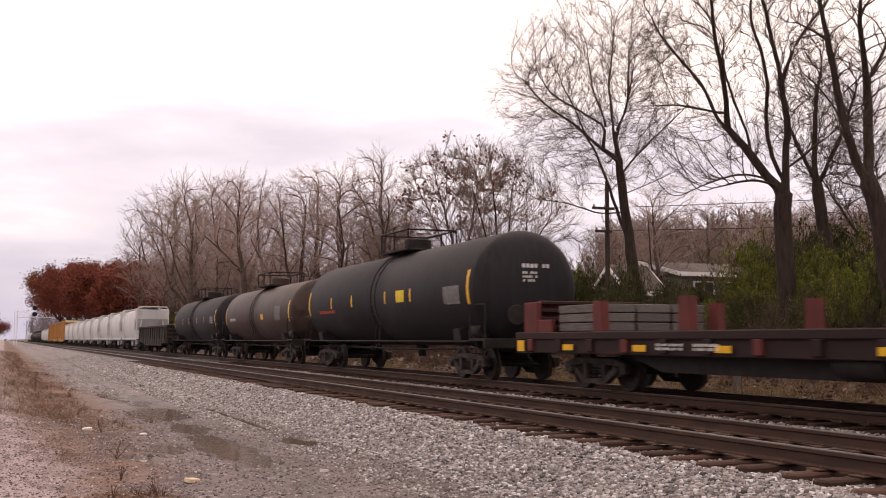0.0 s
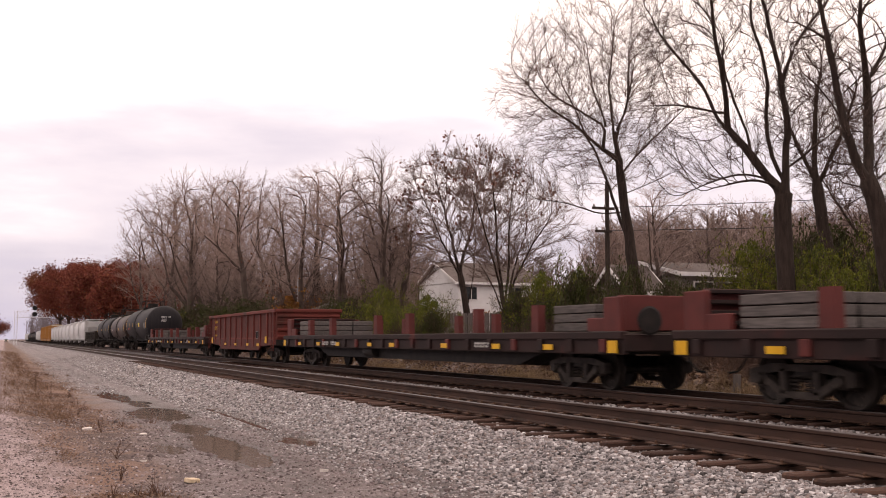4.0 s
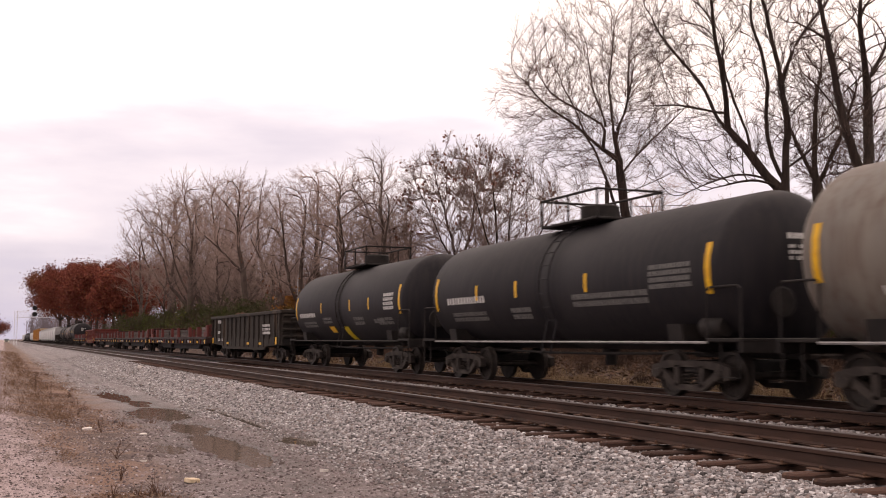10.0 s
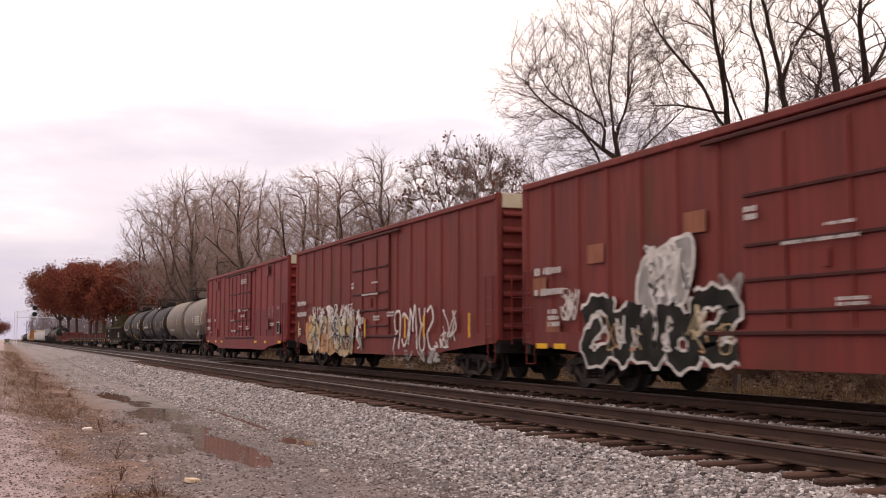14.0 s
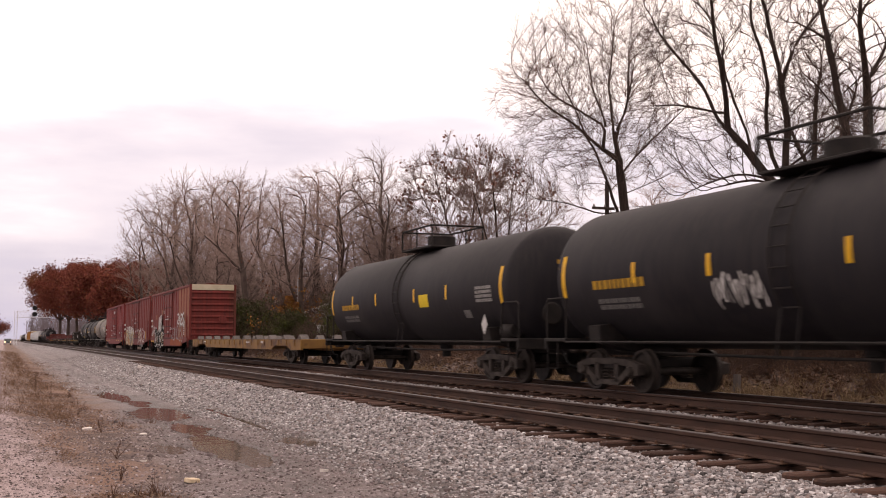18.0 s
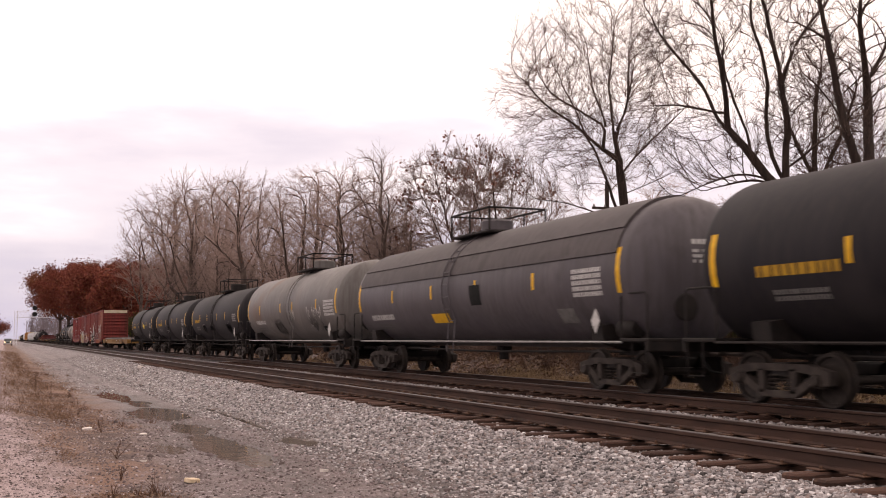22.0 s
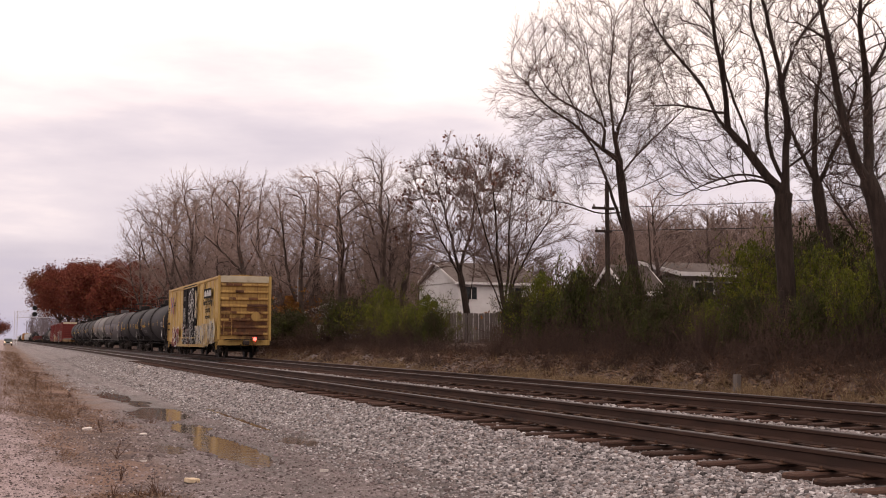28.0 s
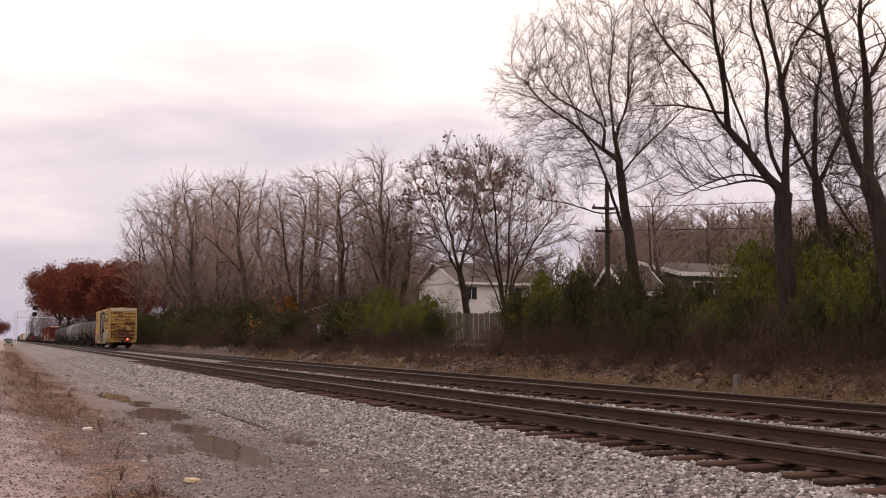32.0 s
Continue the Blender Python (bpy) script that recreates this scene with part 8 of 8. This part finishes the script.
m_end_rust = surface("rust_eaten_yellow", (0.150, 0.064, 0.030), (0.065, 0.029, 0.019), rough=0.85, scale=2.2, fine=40, bump=0.3, stain=(0.34, 0.20, 0.07), stain_at=0.60, stain_scale=1.8)
r_e = random.Random(71)
for k in range(8):
    z = 1.02 + 0.30 + 2.73 * k / 7
    for _ in range(3 if k < 4 else 2):
        y_, w_ = r_e.uniform(-1.0, 1.0), r_e.uniform(0.25, 0.8)
        part("rust_streak", Shape().slab([(-h - 0.079, z - 0.03), (-h - 0.082, z - 0.03), (-h - 0.082, z + 0.045), (-h - 0.03, z + 0.125), (-h - 0.027, z + 0.125), (-h - 0.079, z + 0.045)], max(-1.3, y_ - w_ / 2), min(1.3, y_ + w_ / 2), "x"), m_end_rust, car, "rust along a rib")
for k in range(4):
    z = 1.02 + 0.30 + 2.73 * k / 7
    for x0, x1 in ((-1.28, r_e.uniform(-0.9, -0.2)), (r_e.uniform(-0.1, 0.3), 1.28)):
        part("rust_streak", Shape().box(((x0 + x1) / 2, -h - 0.022, z + 0.255), (x1 - x0, 0.006, 0.24)), m_end_rust, car, "rusted panel between the ribs")


# ---- gondolas ----
def gondola(label, front, rear, mat, top=2.34, bottom=0.60, posts=12, panel=None):
    mid, h, w = (front + rear) / 2 * 1.0074, (front - rear) / 2 * 1.0074, 1.50
    car = roll(thing("gondola", label, "gondola", "cars of the freight train"), mid)
    part("floor", Shape().box((0, 0, 1.08), (2 * w - 0.1, 2 * h - 0.1, 0.1), 0.01), mat, car)
    for k in (-1, 1):
        part("side_wall", Shape().box((k * (w - 0.09), 0, (top + 0.9) / 2), (0.05, 2 * h - 0.1, top - 0.9), 0.008), panel or mat, car)
        part("top_chord", Shape().box((k * (w - 0.05), 0, top - 0.07), (0.18, 2 * h, 0.15), 0.02), mat, car)
        part("side_sill", Shape().slab([(-h, 0.82), (-h, 1.05), (h, 1.05), (h, 0.82), (h - 2.9, 0.74), (h - 3.4, bottom - 0.04), (-h + 3.4, bottom - 0.04), (-h + 2.9, 0.74)], k * (w - 0.07) - 0.04, k * (w - 0.07) + 0.04, "x"), panel or mat, car)
        for j in range(posts + 1):
            y = -h + 0.25 + (2 * h - 0.5) * j / posts
            part("side_post", Shape().slab([(y - 0.09, 0.7 if abs(y) < h - 3 else 0.86), (y + 0.09, 0.7 if abs(y) < h - 3 else 0.86), (y + 0.065, top - 0.1), (y - 0.065, top - 0.1)], k * (w - 0.065) - 0.065, k * (w - 0.065) + 0.065, "x"), mat, car)
    for s in (-1, 1):
        part("end_wall", Shape().box((0, s * (h - 0.04), (top + 0.9) / 2), (2 * w - 0.12, 0.06, top - 0.9), 0.01), mat, car)
        for k in range(4):
            z = 1.15 + 0.3 * k
            part("end_rib", Shape().slab([(s * (h - 0.02), z - 0.08), (s * (h + 0.09), z - 0.02), (s * (h + 0.09), z + 0.04), (s * (h - 0.02), z + 0.1)], -w + 0.1, w - 0.1, "x"), mat, car)
        part("end_chord", Shape().box((0, s * (h - 0.03), top - 0.06), (2 * w, 0.2, 0.15), 0.02), mat, car)
        part("end_sill", Shape().box((0, s * (h - 0.08), 0.9), (2 * w - 0.1, 0.2, 0.26), 0.02), m_frame, car)
        ladder(car, -w - 0.05, s * (h - 0.3), 0.55, top - 0.15, 0.4, "y", mat, 5)
        truck(car, s * (h - 1.95))
    part("centre_sill", Shape().box((0, 0, 0.82), (0.4, 2 * h - 0.4, 0.34), 0.02), m_frame, car)
    part("reservoir", Shape().lathe([(0.0, -0.5), (0.2, -0.48), (0.22, -0.4), (0.22, 0.4), (0.2, 0.48), (0.0, 0.5)], 14, (-0.9, -1.2, 0.62)), m_frame, car, smooth=True)
    gear(car, h + 0.2)
    return car, h, -w - 0.004


car, h, x = gondola("rusty red steel gondola with ribbed sides", -5.05, -20.8, m_gon_red, 2.36, 0.58, 11, m_gon_panel)
reflectors(car, (3.2, 0.55, -2.3, -4.6), 0.80, x - 0.004)
for y, z in ((7.0, 1.0), (-6.2, 1.02)):
    part("placard", Shape().box((x - 0.004, y, z), (0.008, 0.36, 0.3), 0.002), m_mark, car, "orange reflective square")
writing(car, ((6.3, 5.4, 1.9, 2.1, 1), (6.3, 5.5, 1.55, 1.78, 2), (6.2, 5.5, 1.2, 1.32, 1)), x - 0.008, 14, m_gold_ink)
part("data_panel", Shape().box((x - 0.004, -4.4, 1.25), (0.01, 0.42, 0.36), 0.002), m_grey_ink, car, "white-rimmed data panel")
part("data_panel", Shape().box((x - 0.010, -4.4, 1.25), (0.01, 0.34, 0.28), 0.002), m_black_ink, car, "dark panel centre")

car, h, x = gondola("weathered black gondola loaded with scrap", -103.6, -119.8, m_gon_black, 2.30, 0.60, 15)
reflectors(car, (3.4, -1.6, -4.2), 0.85, x - 0.004)
for y, z in ((7.6, 0.98), (-7.3, 0.98)):
    part("placard", Shape().box((x - 0.004, y, z), (0.008, 0.34, 0.3), 0.002), m_mark, car, "orange reflective square")
writing(car, ((6.1, 5.3, 1.86, 2.12, 1), (6.1, 5.5, 1.32, 1.52, 1), (6.0, 5.5, 0.95, 1.1, 2), (5.0, 4.7, 0.95, 1.1, 2)), x - 0.008, 15)
part("logo", bars(random.Random(4), -4.7, -6.2, 1.25, 1.75, x - 0.008, 3), m_white_ink, car, "white block-shaped logo")
r_s = random.Random(30)
for k in range(46):
    y, z = r_s.uniform(-h + 0.8, h - 0.8), 1.5 + r_s.uniform(0, 0.72) * (1 if k % 3 else 1.15)
    sc = part("scrap_piece", Shape().box((0, 0, 0), (r_s.uniform(0.2, 0.9), r_s.uniform(0.3, 1.2), r_s.uniform(0.1, 0.4)), 0.03), m_plate, car)
    sc.matrix_basis = pose(r_s.uniform(-1, 1), y, z, r_s.uniform(-40, 40), r_s.uniform(-40, 40), r_s.uniform(0, 180))
gondola("low dark weathered steel gondola", 94.6, 77.6, m_gon_black, 2.1, 0.60, 12)


# ---- flatcars ----
def flatcar(label, front, rear, bulk=True, stakes=(), marks=(), seed=1):
    mid, h, w = (front + rear) / 2 * 1.0074, (front - rear) / 2 * 1.0074, 1.52
    rng = random.Random(seed)
    car = roll(thing("flatcar", label, "flatcar", "cars of the freight train"), mid)
    for k in (-1, 1):
        part("side_sill", Shape().box((k * (w - 0.05), 0, 0.90), (0.10, 2 * h, 0.30), 0.015), m_flat, car)
        part("deck_rail", Shape().box((k * (w - 0.02), 0, 1.12), (0.16, 2 * h, 0.16), 0.02), m_flat, car)
        for j in range(20):
            y = -h + 0.7 + (2 * h - 1.4) * j / 19
            part("stake_pocket", Shape().box((k * (w + 0.02), y, 0.92), (0.10, 0.22, 0.26), 0.015), m_flat if (j * 7 + seed) % 3 else m_stake, car)
    plank = Shape().box((0, 0, 0), (2 * w - 0.2, 0.70, 0.06), 0.008).mesh("deck_plank")
    plank.materials.append(m_deck)
    n = int(2 * h / 0.72)
    for j in range(n):
        part("deck_plank", plank, m_deck, car, at=(0, -h + (j + 0.5) * 2 * h / n, 1.16 + rng.uniform(-0.008, 0.008)))
    part("centre_sill", Shape().slab([(-h, 0.75), (-h, 1.08), (h, 1.08), (h, 0.75), (h - 4.2, 0.72), (h - 5.4, 0.42), (-h + 5.4, 0.42), (-h + 4.2, 0.72)], -0.45, 0.45, "x"), m_frame, car, "fish-belly centre sill")
    for k in (-1, 1):
        part("truss", Shape().slab([(h - 4.0, 0.74), (h - 5.2, 0.44), (-h + 5.2, 0.44), (-h + 4.0, 0.74)], k * 1.1 - 0.06, k * 1.1 + 0.06, "x"), m_frame, car)
    for s in (-1, 1):
        part("end_sill", Shape().box((0, s * (h - 0.06), 0.98), (2 * w, 0.16, 0.34), 0.02), m_flat, car)
        if bulk:
            b = part("bulkhead", Shape().box((0, s * (h - 0.55), 1.56), (2 * w - 0.5, 0.10, 0.7), 0.015), m_stake, car, "low red end bulkhead")
            for z in (1.32, 1.5, 1.68, 1.86):
                part("slat", Shape().box((0, s * (h - 0.70), z), (2 * w - 0.4, 0.2, 0.07), 0.01), m_flat, b)
            for k in (-1, 1):
                part("side_panel", Shape().box((k * (w - 0.12), s * (h - 0.52), 1.53), (0.12, 0.62, 0.68), 0.015), m_stake, b)
                part("low_panel", Shape().box((k * (w - 0.12), s * (h - 1.15), 1.33), (0.10, 0.66, 0.28), 0.015), m_stake, b)
            for i, j, q in itertools.product(range(3), range(3), range(1)):
                timber = part("timber", Shape().box((-0.86 + 0.86 * i, s * (h - 2.35), 1.30 + 0.19 * j), (0.80, 1.75, 0.17), 0.012), m_timber, car, "grey weathered timber block")
        truck(car, s * (h - 2.6))
    for y in stakes:
        for k in (-1, 1):
            part("stake", Shape().slab([(y - 0.17, 1.18), (y + 0.17, 1.18), (y + 0.15, 1.80), (y - 0.15, 1.80)], k * (w - 0.12) - 0.09, k * (w - 0.12) + 0.09, "x"), m_stake, car, "stubby red steel stake")
    for y in marks:
        part("reflective_mark", Shape().box((-w - 0.075, y, 0.88), (0.008, 0.42, 0.12), 0.002), m_mark, car, "yellow reflective strip")
    for s in (-1, 1):
        part("placard", Shape().box((-w - 0.075, s * (h - 0.3), 0.90), (0.008, 0.34, 0.24), 0.002), m_mark, car, "orange reflective square")
    writing(car, ((7.2, 6.4, 0.84, 0.98, 2), (6.1, 5.4, 0.84, 0.98, 2), (-6.4, -7.2, 0.84, 0.98, 2)), -w - 0.078, seed)
    part("reservoir", Shape().lathe([(0.0, -0.5), (0.2, -0.48), (0.22, -0.4), (0.22, 0.4), (0.2, 0.48), (0.0, 0.5)], 14, (-1.2, 2.6, 0.68)), m_frame, car, smooth=True)
    part("brake_wheel", Shape().lathe([(0.24, -0.02), (0.28, 0), (0.24, 0.02), (0.22, 0)], 18, (-1.0, -h - 0.1, 1.4)), m_frame, car)
    gear(car, h + 0.15)
    return car


posts_at = (9.4, 6.5, 1.5, -1.35, -6.2, -9.4)
strips = (10.4, 7.75, 5.3, 1.8, -0.3, -4.4, -7.6, -10.2)
flatcar("long grimy flatcar with red stakes and end bulkheads", 21.6, -3.9, True, posts_at, strips, 2)
flatcar("long grimy flatcar with red stakes and grey timber", -22.3, -48.3, True, posts_at, strips, 3)
flatcar("long grimy flatcar with red stakes and grey timber", -49.5, -75.5, True, posts_at, strips, 4)
flatcar("long grimy flatcar with red bulkheads and stakes", -76.8, -102.6, True, posts_at, strips, 5)


def frame_flat(label, front, rear):
    """A yellow skeleton flatcar with hitch blocks along its deck."""
    mid, h, w = (front + rear) / 2 * 1.0074, (front - rear) / 2 * 1.0074, 1.42
    car = roll(thing("flatcar", label, "flatcar", "cars of the freight train"), mid)
    part("centre_sill", Shape().box((0, 0, 0.80), (0.7, 2 * h - 0.2, 0.42), 0.03), m_yellow_flat, car)
    part("deck", Shape().box((0, 0, 1.03), (2 * w - 0.1, 2 * h - 0.1, 0.06), 0.01), m_deck, car)
    for k in (-1, 1):
        part("side_sill", Shape().slab([(-h, 0.62), (-h, 1.04), (h, 1.04), (h, 0.62), (h - 1.6, 0.60), (h - 2.2, 0.78), (h - 4.3, 0.78), (h - 5.0, 0.60), (-h + 5.0, 0.60), (-h + 4.3, 0.78), (-h + 2.2, 0.78), (-h + 1.6, 0.60)], k * w - 0.05, k * w + 0.05, "x"), m_yellow_flat, car, "yellow side sill")
        for j in range(19):
            y = -h + 0.9 + (2 * h - 1.8) * j / 18
            part("sill_rib", Shape().box((k * (w + 0.06), y, 0.90), (0.05, 0.12, 0.26), 0.01), m_yellow_flat, car)
            if j % 2 == 0:
                part("hitch_block", Shape().slab([(y - 0.28, 1.06), (y + 0.28, 1.06), (y + 0.06, 1.24), (y - 0.06, 1.24)], k * (w - 0.3) - 0.16, k * (w - 0.3) + 0.16, "x"), m_timber, car, "pale wedge-shaped deck block")
    for s in (-1, 1):
        part("end_sill", Shape().box((0, s * (h - 0.05), 0.86), (2 * w, 0.14, 0.38), 0.02), m_yellow_flat, car)
        truck(car, s * (h - 3.1))
    writing(car, ((9.0, 8.2, 0.86, 0.96, 1), (-2.6, -3.6, 0.86, 0.96, 1), (-6.0, -6.5, 0.86, 0.98, 2)), -w - 0.056, 33)
    gear(car, h + 0.15)
    return car


frame_flat("long rust-stained yellow flatcar with deck blocks", -226.8, -252.7)


# ---- covered hoppers and the cars far ahead ----
def hopper(label, front, length, mat):
    h, w = length / 2, 1.5
    car = roll(thing("hopper_car", label, "hopper car", "cars of the freight train"), front * 1.0074 - h)
    ring = [(-1.30, 1.15), (-1.48, 1.6), (-1.52, 2.4), (-1.46, 3.1), (-1.22, 3.62), (-0.7, 3.86), (0.7, 3.86), (1.22, 3.62), (1.46, 3.1), (1.52, 2.4), (1.48, 1.6), (1.30, 1.15)]
    part("body", Shape().slab(ring, -h + 1.3, h - 1.3, "y"), mat, car, "", smooth=True)
    for s in (-1, 1):
        part("slope_sheet", Shape().slab([(s * (h - 1.32), 3.8), (s * (h - 0.5), 3.75), (s * (h - 0.5), 2.9), (s * (h - 1.3), 1.9)], -1.45, 1.45, "x"), mat, car)
        for k in (-1, 1):
            part("end_post", Shape().tube([(k * 1.4, s * (h - 0.12), 1.0), (k * 1.4, s * (h - 0.12), 3.7), (k * 1.2, s * (h - 0.12), 3.98)], 0.05, 6), mat, car)
            part("end_brace", Shape().tube([(k * 1.3, s * (h - 0.12), 1.0), (k * 0.9, s * (h - 0.6), 2.9)], 0.05, 6), mat, car)
        part("end_rail", Shape().tube([(-1.2, s * (h - 0.12), 3.98), (1.2, s * (h - 0.12), 3.98)], 0.05, 6), mat, car)
        part("end_platform", Shape().box((0, s * (h - 0.5), 1.02), (2.8, 1.0, 0.08), 0.01), m_frame, car)
        truck(car, s * (h - 1.75))
    part("side_sill", Shape().box((0, 0, 1.08), (2.9, 2 * h - 0.2, 0.16), 0.02), mat, car)
    part("roof_walk", Shape().box((0, 0, 3.98), (1.6, 2 * h - 1.2, 0.05), 0.01), mat, car)
    for k in range(4):
        part("roof_hatch", Shape().lathe([(0.0, 0.14), (0.42, 0.14), (0.45, 0.0)], 14, (0, -h + 2.4 + (2 * h - 4.8) * k / 3, 3.9), "z"), mat, car)
    for k in (-1, 1):
        part("outlet", Shape().slab([(k * 1.7 - 1.3, 1.1), (k * 1.7 + 1.3, 1.1), (k * 1.7 + 0.35, 0.42), (k * 1.7 - 0.35, 0.42)], -0.9, 0.9, "x"), mat, car)
    gear(car, h)
    return car


grain = hopper("pale grey covered hopper car", 110.0, 12.6, m_hopper)
for k in range(1, 9):
    c = copy_thing(grain, Matrix())
    roll(c, (110.0 + 13.6 * k) * 1.0074 - 6.3)
ochre, h, x = boxcar("tall ochre boxcar with a pale roof band", 246.0, 220.0, m_ochre, top=4.75, end_mat=m_ochre, doors=((2.4, -2.4),), posts=20)
for k in (1, 2):
    roll(copy_thing(ochre, Matrix()), (233.0 + 27.2 * k) * 1.0074)
for k in range(4):
    roll(copy_thing(grain, Matrix()), (313 + 13.6 * k) * 1.0074)
dark = next(c for c, m in moving if c["label"].startswith("dark grimy"))
for k in range(9):
    roll(copy_thing(dark, Matrix()), 373 + 17.4 * k)
for k in range(5):
    roll(copy_thing(grain, Matrix()), 532 + 13.8 * k)


# ---- a car waiting far down the road with its headlamps lit ----
m_car_paint = surface("dark_green_car_paint", (0.03, 0.05, 0.035), (0.04, 0.06, 0.045), rough=0.3, scale=2, bump=0)
m_headlamp = bpy.data.materials.new("lit_headlamp")
m_headlamp.use_nodes = True
m_headlamp.node_tree.nodes["Principled BSDF"].inputs["Emission Color"].default_value = (1.0, 0.72, 0.42, 1)
m_headlamp.node_tree.nodes["Principled BSDF"].inputs["Emission Strength"].default_value = 9.0
far_car = thing("pickup_truck", "dark green pickup truck with lit headlamps on the road", "pickup truck")
part("body", Shape().slab([(-2.6, 0.45), (2.6, 0.45), (2.6, 1.1), (0.4, 1.15), (-0.9, 1.12), (-2.6, 1.0)], -0.95, 0.95, "x"), m_car_paint, far_car)
part("cabin", Shape().slab([(-1.1, 1.1), (0.9, 1.1), (0.7, 1.72), (-0.4, 1.74)], -0.85, 0.85, "x"), m_car_paint, far_car)
part("windscreen", Shape().slab([(-1.14, 1.13), (-0.44, 1.70), (-0.42, 1.70), (-1.10, 1.13)], -0.75, 0.75, "x"), m_dark_glass, far_car)
part("grille", Shape().box((0, -2.61, 0.82), (1.0, 0.06, 0.28), 0.01), m_black_ink, far_car)
part("bumper", Shape().box((0, -2.68, 0.55), (1.9, 0.16, 0.2), 0.04), m_metal, far_car)
for k in (-1, 1):
    part("headlamp", Shape().lathe([(0.0, -0.05), (0.07, -0.03), (0.09, 0.02)], 12, (k * 0.7, -2.62, 0.84)), m_headlamp, far_car, "lit headlamp")
    for y in (-1.6, 1.6):
        part("wheel", Shape().lathe([(0.12, -0.1), (0.34, -0.1), (0.37, -0.06), (0.37, 0.06), (0.34, 0.1), (0.12, 0.1)], 18, (k * 0.84, y, 0.37), "x"), m_black_ink, far_car)
track("track_near", TRACK_A, "rusty rails on wooden ties bedded in crushed stone", 112)
track("track_far", TRACK_B, "rails on wooden ties with the train passing over", 104)


def motions():
    for ob, mid in moving:
        near = min(25.5, max(0.0, (22.0 - mid) / SPEED))
        lead = SPEED * near - gone(near)
        walk(ob, [(t, pose(TRACK_B, mid + lead + gone(t), 0)) for t in (0.0, 4.0, 8.0, 11.0, 14.0, 17.0, 20.0, 23.0, 25.0, 26.0, 27.0, 28.0, 30.0, 32.0)])

    walk(far_car, [(t, pose(0.75, y, float(ground_z(0.75, y)))) for t, y in ((0.0, 760.0), (6.0, 560.0), (12.0, 400.0), (18.0, 310.0), (25.0, 280.0), (32.0, 262.0))])
    # The wheels turn where the cars pass close by.
    step = SPEED / FPS / WHEEL_R
    start = {car: mid for car, mid in moving}
    for wheel, car, along in wheels:
        if car not in start:
            continue
        y0 = start[car] + along
        first, last = max(0, int((3.0 - y0) / SPEED * FPS)), min(32 * FPS, int((40.0 - y0) / SPEED * FPS))
        if last <= first:
            continue
        rows = [(k / FPS, pose(0, along, WHEEL_R, -math.degrees(step * (k - first)) % 360)) for k in range(first, last + 1)]
        if first > 0:
            rows.insert(0, (0.0, rows[0][1]))
        if last < 32 * FPS:
            rows.append((32.0, rows[-1][1]))
        walk(wheel, rows)


motions()
